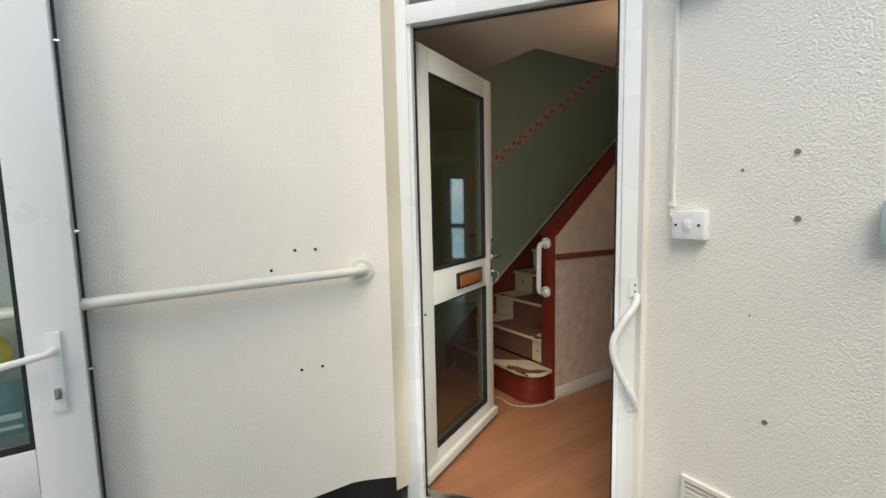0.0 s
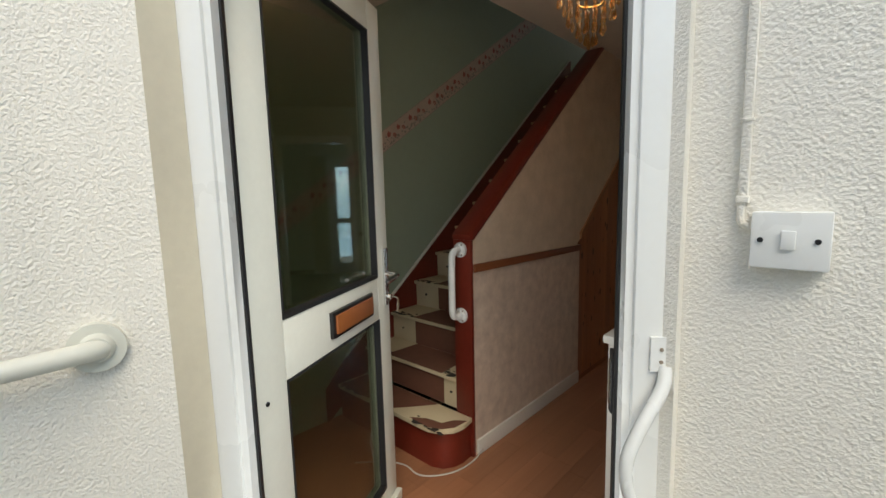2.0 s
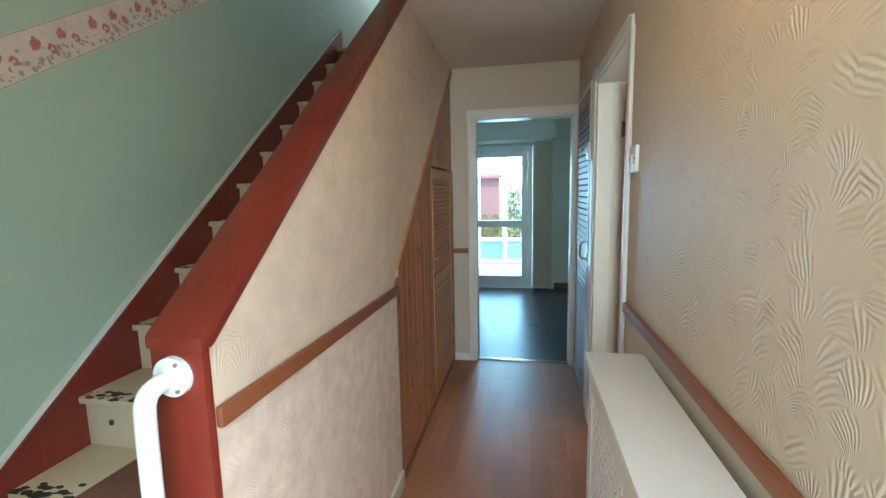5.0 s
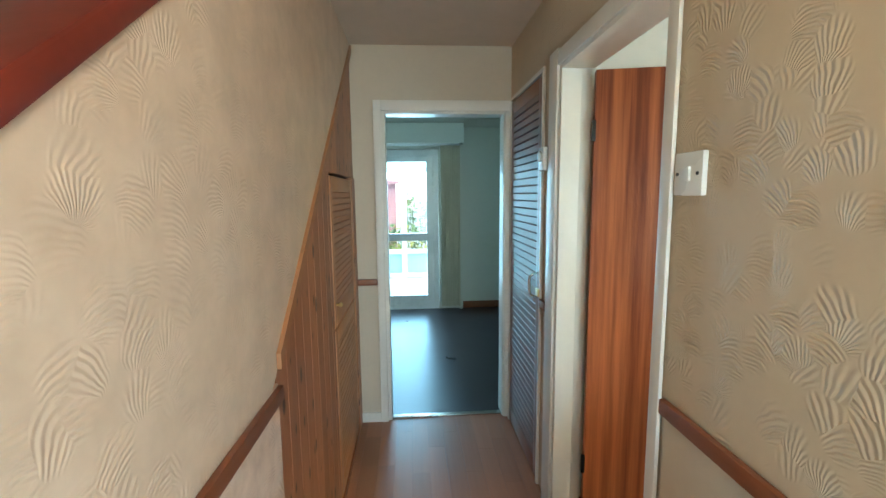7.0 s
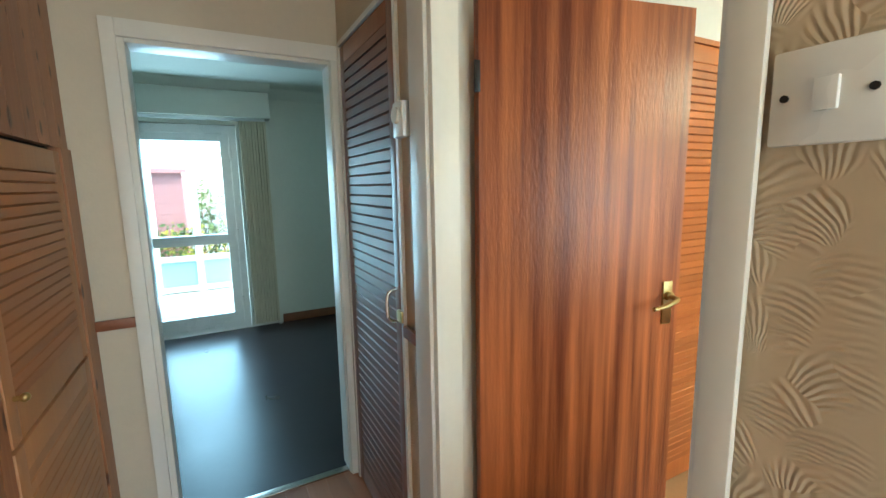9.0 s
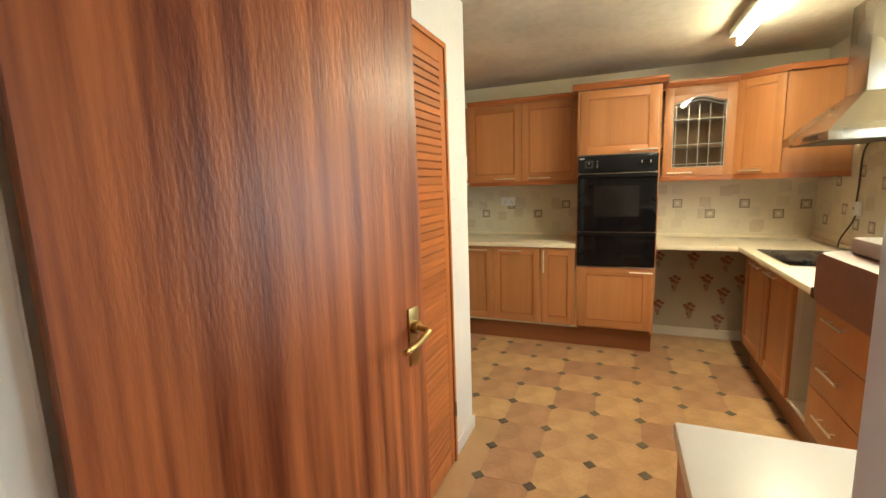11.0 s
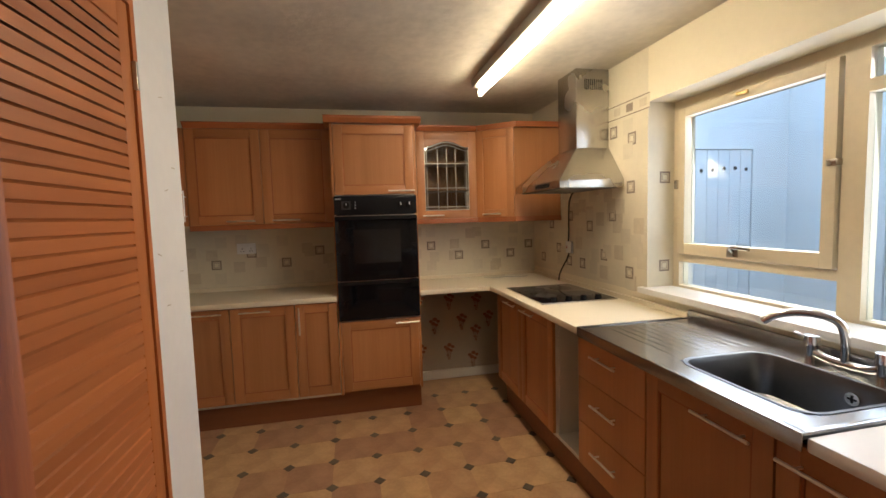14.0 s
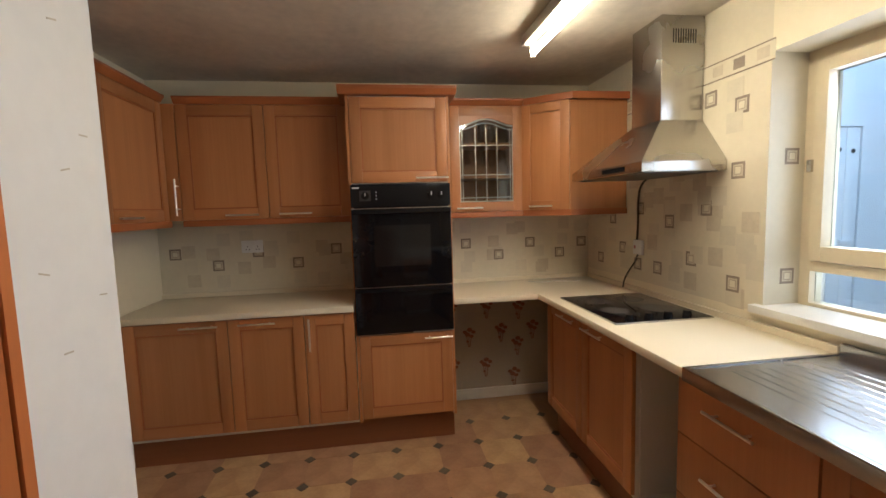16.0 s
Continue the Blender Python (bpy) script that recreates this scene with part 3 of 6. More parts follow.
# leaf, hinged on the side-wall end; local x along the leaf, y to the outer face
HINGE = Vector((-0.729, -0.488, 0))
OPEN = math.atan2(0.897, -0.441)
LEAF_M = Matrix.Translation((HINGE.x, HINGE.y, 0)) @ Matrix.Rotation(OPEN, 4, "Z")
leaf = thing("front_door", LEAF_M, "open white plastic door with two dark glass panes", "door")
W = 0.80


def bar(x0, z0, x1, z1, bv=0.006):
    return box(bmesh.new(), x0, -0.058, z0, x1, 0.004, z1, bv)


part("hinge_stile", bar(-0.045, 0.03, 0.105, 2.10), PLASTIC_AGED, leaf, "", True)
part("lock_stile", bar(W - 0.105, 0.03, W, 2.10), PLASTIC_AGED, leaf, "", True)
part("top_rail", bar(0.105, 1.99, W - 0.105, 2.10), PLASTIC_AGED, leaf, "", True)
part("bottom_rail", bar(0.105, 0.03, W - 0.105, 0.15), PLASTIC_AGED, leaf, "", True)
part("middle_rail", bar(0.105, 0.885, W - 0.105, 1.055), PLASTIC_AGED, leaf, "", True)
part("drip_bar", box(bmesh.new(), -0.03, -0.085, 0.035, W, -0.058, 0.085, 0.008), PLASTIC_AGED, leaf, "", True)
for z0, z1 in ((0.15, 0.885), (1.055, 1.99)):
    part("pane", box(bmesh.new(), 0.105, -0.034, z0, W - 0.105, -0.022, z1), GLASS_DARK, leaf, "dark greenish obscured glass pane", True)
    part("bead", boxes((0.105, -0.060, z0, 0.109, -0.034, z1), (W - 0.111, -0.060, z0, W - 0.105, -0.034, z1), (0.109, -0.060, z0, W - 0.111, -0.034, z0 + 0.013), (0.109, -0.060, z1 - 0.006, W - 0.111, -0.034, z1)), GASKET, leaf, "black glazing gasket", True)
lb = part("letterbox", box(bmesh.new(), 0.33, -0.072, 0.925, 0.62, -0.056, 1.012, 0.004), BLACK_PAINT, leaf, "black letterbox frame", True)
part("flap", box(bmesh.new(), 0.345, -0.080, 0.938, 0.605, -0.070, 1.000, 0.003), wood("letterbox_flap", (0.30, 0.10, 0.03), (0.24, 0.075, 0.022), "x", 0.35, 20), lb, "brown metal flap", True)
hd = part("handle_plate", box(bmesh.new(), W - 0.055, -0.070, 0.93, W - 0.022, -0.056, 1.165, 0.004), CHROME, leaf, "", True)
part("lever", tube([(W - 0.038, -0.07, 1.06), (W - 0.038, -0.115, 1.06), (W - 0.06, -0.122, 1.058), (W - 0.15, -0.122, 1.05)], 0.010, 10), CHROME, hd, "", True)
part("lock_cylinder", rod(bmesh.new(), (W - 0.038, -0.085, 0.965), (W - 0.038, -0.06, 0.965), 0.011, 12), CHROME, hd, "", True)
keys = tube([(W - 0.038, -0.085, 0.965), (W - 0.038, -0.11, 0.965), (W - 0.04, -0.118, 0.94), (W - 0.055, -0.118, 0.90), (W - 0.06, -0.118, 0.93), (W - 0.04, -0.116, 0.955)], 0.003, 6)
part("key_ring", keys, CHROME, hd, "", True)
part("edge_plate", box(bmesh.new(), W - 0.0005, -0.045, 0.15, W + 0.0025, -0.02, 2.0), STEEL, leaf, "steel lock strip on the edge", True)
part("hinge_screw", rod(bmesh.new(), (0.02, -0.062, 0.86), (0.02, -0.056, 0.86), 0.006, 8), BLACK_PAINT, leaf, "", True)

# bowed grab handle beside the frame and lock keep
gh = thing("bowed_grab_rail", (0.10, -0.02, 0.6), "white bowed plastic grab handle fixed beside the door frame", "handle")
px, py = splay(CLEAR + 0.052, 0.054)
part("bow", tube([(px + 0.012, py + 0.006, 1.03), (px + 0.014, py - 0.012, 0.99), (px - 0.01, py - 0.055, 0.93), (px - 0.035, py - 0.09, 0.84), (px - 0.01, py - 0.055, 0.72), (px + 0.014, py - 0.012, 0.64), (px + 0.012, py + 0.006, 0.60)], 0.013, 12), PLASTIC_WHITE, gh)
for z in (1.02, 0.58):
    pl = part("fixing_plate", prism([splay(CLEAR + 0.035, 0.051), splay(CLEAR + 0.075, 0.051), splay(CLEAR + 0.075, 0.057), splay(CLEAR + 0.035, 0.057)], "z", z, z + 0.07), PLASTIC_WHITE, gh)
    for dz in (0.02, 0.045):
        a, b = splay(CLEAR + 0.055, 0.0565), splay(CLEAR + 0.055, 0.059)
        part("screw", rod(bmesh.new(), (*a, z + dz), (*b, z + dz), 0.004, 8), MOTIF_DARK, pl)
kx, ky = splay(CLEAR - 0.012, -0.012)
keep = thing("lock_keep", (kx, ky, 0.9), "black and steel lock keep on the door frame", "lock keep")
part("keep_body", prism([splay(CLEAR - 0.012, -0.02), splay(CLEAR - 0.012, -0.001), splay(CLEAR - 0.020, -0.001), splay(CLEAR - 0.020, -0.02)], "z", 0.90, 1.04), GASKET, keep)
part("strike", prism([splay(CLEAR - 0.020, -0.015), splay(CLEAR - 0.020, -0.005), splay(CLEAR - 0.023, -0.005), splay(CLEAR - 0.023, -0.015)], "z", 0.92, 1.02), STEEL, keep)

# outer porch door, folded back against the side wall
od = thing("porch_door", (-0.62, -1.62, -0.04), "open white plastic door with cards behind its glass", "door")
ox0, ox1 = -0.655, -0.590
part("lock_stile", box(bmesh.new(), ox0, -1.805, -0.03, ox1, -1.675, 2.3, 0.005), PLASTIC_WHITE, od)
part("hinge_stile", box(bmesh.new(), ox0, -2.48, -0.03, ox1, -2.36, 2.3, 0.005), PLASTIC_WHITE, od)
for z0, z1 in ((-0.03, 0.16), (0.56, 0.70), (2.2, 2.3)):
    part("rail", box(bmesh.new(), ox0, -2.36, z0, ox1, -1.805, z1, 0.005), PLASTIC_WHITE, od)
part("panel", box(bmesh.new(), ox0 + 0.02, -2.36, 0.16, ox1 - 0.012, -1.805, 0.56), PLASTIC_WHITE, od)
part("pane", box(bmesh.new(), ox0 + 0.02, -2.36, 0.70, ox1 - 0.02, -1.805, 2.2), GLASS, od)
part("gasket", boxes((ox1 - 0.02, -1.815, 0.70, ox1 - 0.004, -1.805, 2.2), (ox1 - 0.02, -2.36, 0.70, ox1 - 0.004, -1.815, 0.715)), GASKET, od)
part("edge_seal", boxes((ox0 - 0.012, -1.681, 0.0, ox0 + 0.008, -1.669, 2.3)), GASKET, od)
part("edge_lock_strip", boxes((ox0 + 0.022, -1.677, 0.0, ox0 + 0.045, -1.6725, 2.3)), STEEL, od)
for z in (0.42, 0.9, 1.32, 1.86):
    part("locking_cam", rod(bmesh.new(), (ox0 + 0.034, -1.675, z), (ox0 + 0.034, -1.660, z), 0.006, 8), STEEL, od)
oh = part("handle_plate", box(bmesh.new(), ox1 - 0.002, -1.757, 0.80, ox1 + 0.012, -1.723, 1.035, 0.004), PLASTIC_WHITE, od)
part("lever", tube([(ox1 + 0.01, -1.74, 0.985), (ox1 + 0.05, -1.74, 0.985), (ox1 + 0.056, -1.765, 0.982), (ox1 + 0.056, -1.875, 0.965)], 0.010, 10), PLASTIC_WHITE, oh)
part("key_cylinder", box(bmesh.new(), ox1 + 0.010, -1.748, 0.84, ox1 + 0.020, -1.732, 0.872, 0.003), STEEL, oh)
part("card", box(bmesh.new(), ox0 + 0.010, -2.2, 0.74, ox0 + 0.014, -1.82, 0.90), PAPER_PRINT, od, "teal printed card behind the glass")
for z0, z1, y0 in ((0.785, 0.803, -2.02), (0.757, 0.767, -1.98)):
    part("lettering_bar", boxes((ox0 + 0.014, y0, z0, ox0 + 0.0155, -1.835, z1)), PLASTIC_WHITE, od)
part("printed_disc", rod(bmesh.new(), (ox0 + 0.013, -1.93, 0.855), (ox0 + 0.0155, -1.93, 0.855), 0.022, 16), GASKET, od)
part("sticker", ball(bmesh.new(), (ox0 + 0.016, -1.91, 0.99), 0.075, 20, 10, (0.03, 1, 0.8)), YELLOW_PRINT, od, "round yellow sticker")

# ---------------------------------------------------------------- hall shell
structure("wall_hall_left", boxes((-2.05, -0.75, -0.1, LEFT_X, 5.6, 5.2)), GREEN_WALL, "pale green painted stair wall", "wall")
structure("wall_hall_front", prism([splay(-0.066, -0.01), (-0.90, -0.585), (-1.91, -0.585), (-1.91, -0.70), (-0.901, -0.70), (-0.901, -0.62), splay(-0.066, 0.0)], "z", -0.1, CEIL), GREEN_WALL, "pale green wall behind the open front door", "wall")
hall_r = [(0.0, 0.075, 0, 0.12, 1.865, CEIL), (0.0, 1.865, 2.035, 0.12, 2.71, CEIL), (0.0, 2.71, 0, 0.12, 2.905, CEIL), (0.0, 2.905, 2.055, 0.12, 3.535, CEIL), (0.0, 3.535, 0, 0.12, 3.59, CEIL)]
structure("wall_hall_right", boxes(*hall_r), HALL_PAPER, "cream wallpaper embossed with fan shapes", "wall")
structure("trim_hall_corner", prism([splay(CLEAR + 0.062, 0.02), splay(CLEAR + 0.062, -0.04), (-0.002, 0.073), (0.118, 0.073)], "z", 0, CEIL), WHITE_PAINT, "white painted plaster corner beside the door frame", "trim")
structure("wall_hall_end", boxes((-1.09, END_Y, 0, -0.815, END_Y + 0.12, CEIL), (-0.815, END_Y, 2.02, -0.02, END_Y + 0.12, CEIL), (-0.02, END_Y, 0, 0.12, END_Y + 0.12, CEIL)), HALL_PLAIN, "plain magnolia wall around the living room doorway", "wall")
structure("ceiling_hall", prism([splay(-0.07, 0.0), splay(CLEAR + 0.07, 0.0), (0.12, 0.09), (0.12, 3.71), (-1.09, 3.71), (-1.09, 0.69), (-1.92, 0.69), (-1.92, -0.62), (-0.9, -0.62)], "z", CEIL, CEIL + 0.02), CEILING_PAINT, "warm off-white hall ceiling", "ceiling")
structure("floor_hall", prism([splay(-0.03, 0.0), splay(CLEAR + 0.03, 0.0), (0.12, 0.09), (0.12, 3.66), (-1.09, 3.66), (-1.91, 3.66), (-1.91, -0.5), (-0.8, -0.5)], "z", -0.1, -0.008), GAP_SHADE, "hall floor base under the laminate", "floor")
# stairwell above the ceiling line
# The hole left in the end wall is an unseen opening added for that lamp.
structure("wall_stairwell", boxes((-1.09, 0.69, CEIL + 0.021, -1.0, 5.6, 5.2), (-1.91, 0.60, CEIL + 0.021, -1.09, 0.69, 5.2), (-1.91, 5.5, 2.59, -1.09, 5.6, 3.6), (-1.91, 5.5, 4.7, -1.09, 5.6, 5.2), (-1.91, 5.5, 3.6, -1.75, 5.6, 4.7), (-1.25, 5.5, 3.6, -1.09, 5.6, 4.7)), HALL_PLAIN, "plain walls of the dark stairwell", "wall")
structure("ceiling_stairwell", boxes((-2.05, 0.60, 5.2, -1.0, 5.6, 5.25)), CEILING_PAINT, "stairwell ceiling", "ceiling")
structure("floor_landing", boxes((-1.91, 3.50, 2.40, -1.0, 5.6, 2.59)), STAIR_BROWN, "upper landing floor", "floor")

# border strip with flowers up the stair wall
border = thing("wallpaper_border", (LEFT_X, 0.5, 1.3), "pink floral wallpaper border climbing the green wall", "border")
bslope = 0.66
b0 = lambda y: 1.575 + bslope * (y - 0.86)
part("strip", prism([(0.2, b0(0.2)), (4.6, b0(4.6)), (4.6, b0(4.6) + 0.145), (0.2, b0(0.2) + 0.145)], "x", LEFT_X, LEFT_X + 0.0015), PINK_BORDER, border)
part("edge_line", prism([(0.2, b0(0.2) + 0.002), (4.6, b0(4.6) + 0.002), (4.6, b0(4.6) + 0.005), (0.2, b0(0.2) + 0.005)], "x", LEFT_X + 0.0015, LEFT_X + 0.0022), FLOWER_LEAF, border)
part("edge_line", prism([(0.2, b0(0.2) + 0.140), (4.6, b0(4.6) + 0.140), (4.6, b0(4.6) + 0.143), (0.2, b0(0.2) + 0.143)], "x", LEFT_X + 0.0015, LEFT_X + 0.0022), FLOWER_LEAF, border)
rnd = random.Random(4)
heads, shades, leaves = bmesh.new(), bmesh.new(), bmesh.new()


def bloom(y, up, w, h, star=False):
    """A printed rose, round and full or ragged like a half-open bud."""
    z = b0(y) + up
    for q in range(7 if star else 9):
        a = q * 2.4
        rr = 0.75 if star else 0.5 * math.sqrt(q / 9) * 1.6
        ball(heads, (LEFT_X + 0.0016, y + w * rr * math.cos(a), z + h * rr * math.sin(a)), w * (0.42 if star else 0.5), 7, 4, (0.03, 1, h / w * rnd.uniform(0.7, 1.1)))
    for q in range(4):
        a = q * 1.7 + rnd.random()
        ball(shades, (LEFT_X + 0.0019, y + w * 0.45 * math.cos(a), z + h * 0.45 * math.sin(a)), w * 0.22, 6, 4, (0.04, 1, 0.5))


y = 0.24
while y < 4.4:
    bloom(y, 0.092, 0.016, 0.021)
    bloom(y + 0.085, 0.094, 0.016, 0.017)
    bloom(y + 0.052, 0.058, 0.014, 0.015, True)
    bloom(y + 0.135, 0.064, 0.014, 0.013, True)
    for q in range(34):
        yy = y + rnd.uniform(-0.01, 0.19)
        ball(leaves, (LEFT_X + 0.0015, yy, b0(yy) + min(0.115, 0.014 + abs(rnd.gauss(0, 0.032)))), rnd.uniform(0.003, 0.009), 6, 4, (0.03, rnd.uniform(0.5, 1.5), rnd.uniform(0.4, 1.3)))
    y += 0.20
tagged(part("rose_shading", shades, MOTIF_RED, border), kind="stuff")
tagged(part("floral_print", heads, FLOWER, border), kind="stuff")
tagged(part("leaf_print", leaves, FLOWER_LEAF, border), kind="stuff")

# ---------------------------------------------------------------- staircase
stair = thing("staircase", (-1.45, 0.5, 0), "bare painted wooden stairs, cream edges worn and chipped", "stairs")
STEPS = 14
rnd = random.Random(8)
for k in range(1, STEPS + 1):
    z, y = 0.04 + 0.182 * k, 0.516 + 0.228 * (k - 1)
    zb = 0.0 if k == 1 else z - 0.182
    xr = -1.00 if k == 1 else -1.092
    low, high = (-1.66, -1.22) if k < 6 else (-1.72, -1.25)
    if k == 1:
        pts = [(-1.88, 0.52), (-1.10, 0.52), (-1.03, 0.545), (-0.985, 0.60), (-0.972, 0.66), (-0.985, 0.742), (-1.88, 0.742)]
        part("riser", prism([(-1.88, 0.545), (-1.10, 0.545), (-1.04, 0.57), (-1.005, 0.62), (-0.995, 0.67), (-1.0, 0.742), (-1.88, 0.742)], "z", 0, z - 0.025), RED_PAINT, stair, "red painted bullnose riser")
        part("tread", prism(pts, "z", z - 0.025, z, None, 0.006), STAIR_CREAM, stair)
        part("bare_patch", prism([(-1.86, 0.53), (-1.40, 0.53), (-1.33, 0.60), (-1.22, 0.735), (-1.86, 0.735)], "z", z, z + 0.0015), STAIR_BROWN, stair)
        part("bare_patch", prism([(-1.24, 0.535), (-1.10, 0.528), (-1.035, 0.555), (-0.992, 0.61), (-0.985, 0.70), (-1.04, 0.66), (-1.07, 0.60), (-1.16, 0.585)], "z", z, z + 0.0018), STAIR_BROWN, stair)
    else:
        part("riser", boxes((-1.882, y + 0.022, zb, xr, y + 0.04, z - 0.022)), STAIR_CREAM, stair)
        part("tread", box(bmesh.new(), -1.882, y, z - 0.024, xr, y + 0.268 if k < STEPS else y + 0.3, z, 0.006), STAIR_CREAM, stair)
        if k < 9:
            skew = rnd.uniform(-0.03, 0.03)
            part("bare_patch", prism([(low, y + 0.002), (high + skew, y + 0.002), (high, y + 0.248), (low + skew, y + 0.248)], "z", z, z + 0.0015), STAIR_BROWN, stair)
            part("bare_riser_patch", boxes((low, y + 0.0205, zb + 0.002, high + skew, y + 0.022, z - 0.025)), STAIR_BROWN, stair)
    chips = bmesh.new()
    for q in range(44 if k < 7 else 8):
        x = rnd.choice((rnd.uniform(-1.875, low), rnd.uniform(high, xr - 0.01)))
        ball(chips, (x, y + abs(rnd.gauss(0, 0.03)) + 0.004, z - 0.0005), rnd.uniform(0.004, 0.018), 6, 4, (1.5, 0.8, 0.12))
    tagged(part("worn_paint", chips, CHIPPED, stair), kind="stuff")
    if k > 1:
        for x in (-1.78, -1.15):
            part("screw_hole", rod(bmesh.new(), (x, y + 0.0205, z - 0.10 + rnd.uniform(-0.02, 0.02)), (x, y + 0.0225, z - 0.10), 0.008, 7), CHIPPED, stair)
nose = lambda y: 0.222 + (y - 0.516) * 0.182 / 0.228
part("wall_string", prism([(0.45, 0.0), (3.6, nose(3.6) - 0.30), (3.6, nose(3.6) + 0.075), (0.62, nose(0.62) + 0.075), (0.45, 0.20)], "x", LEFT_X + 0.002, LEFT_X + 0.030), RED_PAINT, stair, "red-brown painted wall string")
part("string_bead", prism([(0.60, nose(0.60) + 0.076), (3.6, nose(3.6) + 0.076), (3.6, nose(3.6) + 0.089), (0.60, nose(0.60) + 0.089)], "x", LEFT_X + 0.002, LEFT_X + 0.022), WHITE_PAINT, stair, "thin cream bead on the string")

# panel between stairs and hall
capz = lambda y: 1.155 + SLOPE * (y - 0.75)
pinez = lambda y: 1.080 + (SLOPE - 0.008) * (y - 1.965)
pan = thing("stair_panel", (PANEL_X, 1.4, 0), "boxed-in stair balustrade papered in cream, red cap", "balustrade", "", "structure")
part("panel_upper", prism([(0.765, 1.008), (1.925, 1.008), (3.59, pinez(3.59)), (3.59, CEIL), (2.315, CEIL), (0.765, capz(0.765) - 0.02)], "x", PANEL_X - 0.09, PANEL_X), PANEL_PAPER, pan, "cream embossed wallpaper")
part("panel_lower", prism([(0.765, 0.0), (1.965, 0.0), (1.965, 1.008), (0.765, 1.008)], "x", PANEL_X - 0.09, PANEL_X), PINK_PAPER, pan, "pinkish leafy wallpaper")
part("newel", box(bmesh.new(), PANEL_X - 0.108, 0.742, 0.0, PANEL_X + 0.004, 0.764, 1.150, 0.004), RED_PAINT, pan)
cap = prism([(0.735, 1.150), (0.735, 1.175), (0.752, 1.190), (2.34, capz(2.34) + 0.022), (2.34, capz(2.34) - 0.018), (0.772, capz(0.772) - 0.018), (0.764, 1.150)], "x", PANEL_X - 0.110, PANEL_X + 0.010, None, 0.005)
part("cap", cap, RED_PAINT, pan)
part("dado_rail", prism([(0.766, 0.985), (1.965, 0.965), (1.965, 1.005), (0.766, 1.027)], "x", PANEL_X, PANEL_X + 0.016, None, 0.005), PINE_RAIL, pan, "red-brown varnished dado rail")
part("skirting", box(bmesh.new(), PANEL_X, 0.775, 0.0, PANEL_X + 0.014, 1.955, 0.085, 0.004), WHITE_PAINT, pan, "scuffed white skirting")
part("slope_bead", prism([(1.966, pinez(1.966) - 0.035), (3.59, pinez(3.59) - 0.035), (3.59, pinez(3.59) + 0.008), (1.966, pinez(1.966) + 0.008)], "x", PANEL_X - 0.002, PANEL_X + 0.012), PINE_EDGE, pan, "pale pine edging strip")

gr = thing("grab_rail", (-1.04, 0.742, 0.75), "white plastic grab rail screwed to the newel", "grab rail")
part("bar", tube([(-1.040, 0.735, 1.100), (-1.040, 0.690, 1.100), (-1.040, 0.672, 1.085), (-1.040, 0.668, 1.05), (-1.042, 0.668, 0.80), (-1.042, 0.672, 0.775), (-1.042, 0.69, 0.762), (-1.042, 0.735, 0.762)], 0.0175, 14), PLASTIC_WHITE, gr)
for z in (1.100, 0.762):
    f = rod(bmesh.new(), (-1.041, 0.742, z), (-1.041, 0.730, z), 0.038, 24)
    rod(f, (-1.041, 0.732, z), (-1.041, 0.722, z), 0.030, 20, 0.022)
    fo = part("flange", f, PLASTIC_WHITE, gr)
    for a in (60, 180, 300):
        x, zz = -1.041 + 0.029 * math.cos(radians(a)), z + 0.029 * math.sin(radians(a))
        part("screw", rod(bmesh.new(), (x, 0.7305, zz), (x, 0.7265, zz), 0.0045, 8), MOTIF_DARK, fo)

# pine boarded cupboard under the stairs
cup = thing("understairs_cupboard", (PANEL_X, 2.8, 0), "knotty pine boarding under the stairs with louvred door", "cupboard")
y = 1.965
while y < 2.80:
    y1 = min(y + 0.098, 2.805)
    t0, t1 = pinez(y) - 0.012, pinez(y1) - 0.012
    part("board", prism([(y + 0.0016, 0.0), (y1 - 0.0016, 0.0), (y1 - 0.0016, t1), (y + 0.0016, t0)], "x", PANEL_X - 0.03, PANEL_X - 0.004), PINE, cup)
    y = y1
y = 2.805
while y < 3.58:
    y1 = min(y + 0.098, 3.588)
    part("board", prism([(y + 0.0016, 1.60), (y1 - 0.0016, 1.60), (y1 - 0.0016, pinez(y1) - 0.012), (y + 0.0016, pinez(y) - 0.012)], "x", PANEL_X - 0.03, PANEL_X - 0.004), PINE, cup)
    y = y1
# Black sheets paint the shade in the board grooves and behind the slats.
part("backing", prism([(1.97, 0.0), (2.80, 0.0), (2.80, 1.65), (1.97, 1.0)], "x", PANEL_X - 0.06, PANEL_X - 0.0085), GAP_SHADE, cup)
part("door_backing", prism([(2.801, 0.0), (3.58, 0.0), (3.58, 2.2), (2.801, 1.65)], "x", PANEL_X - 0.06, PANEL_X - 0.032), GAP_SHADE, cup)
part("side_post", boxes((PANEL_X - 0.03, 3.47, 0.0, PANEL_X + 0.004, 3.588, 1.60)), PINE, cup)
part("bottom_board", boxes((PANEL_X - 0.03, 1.967, 0.0, PANEL_X + 0.003, 3.47, 0.03)), PINE_RAIL, cup)


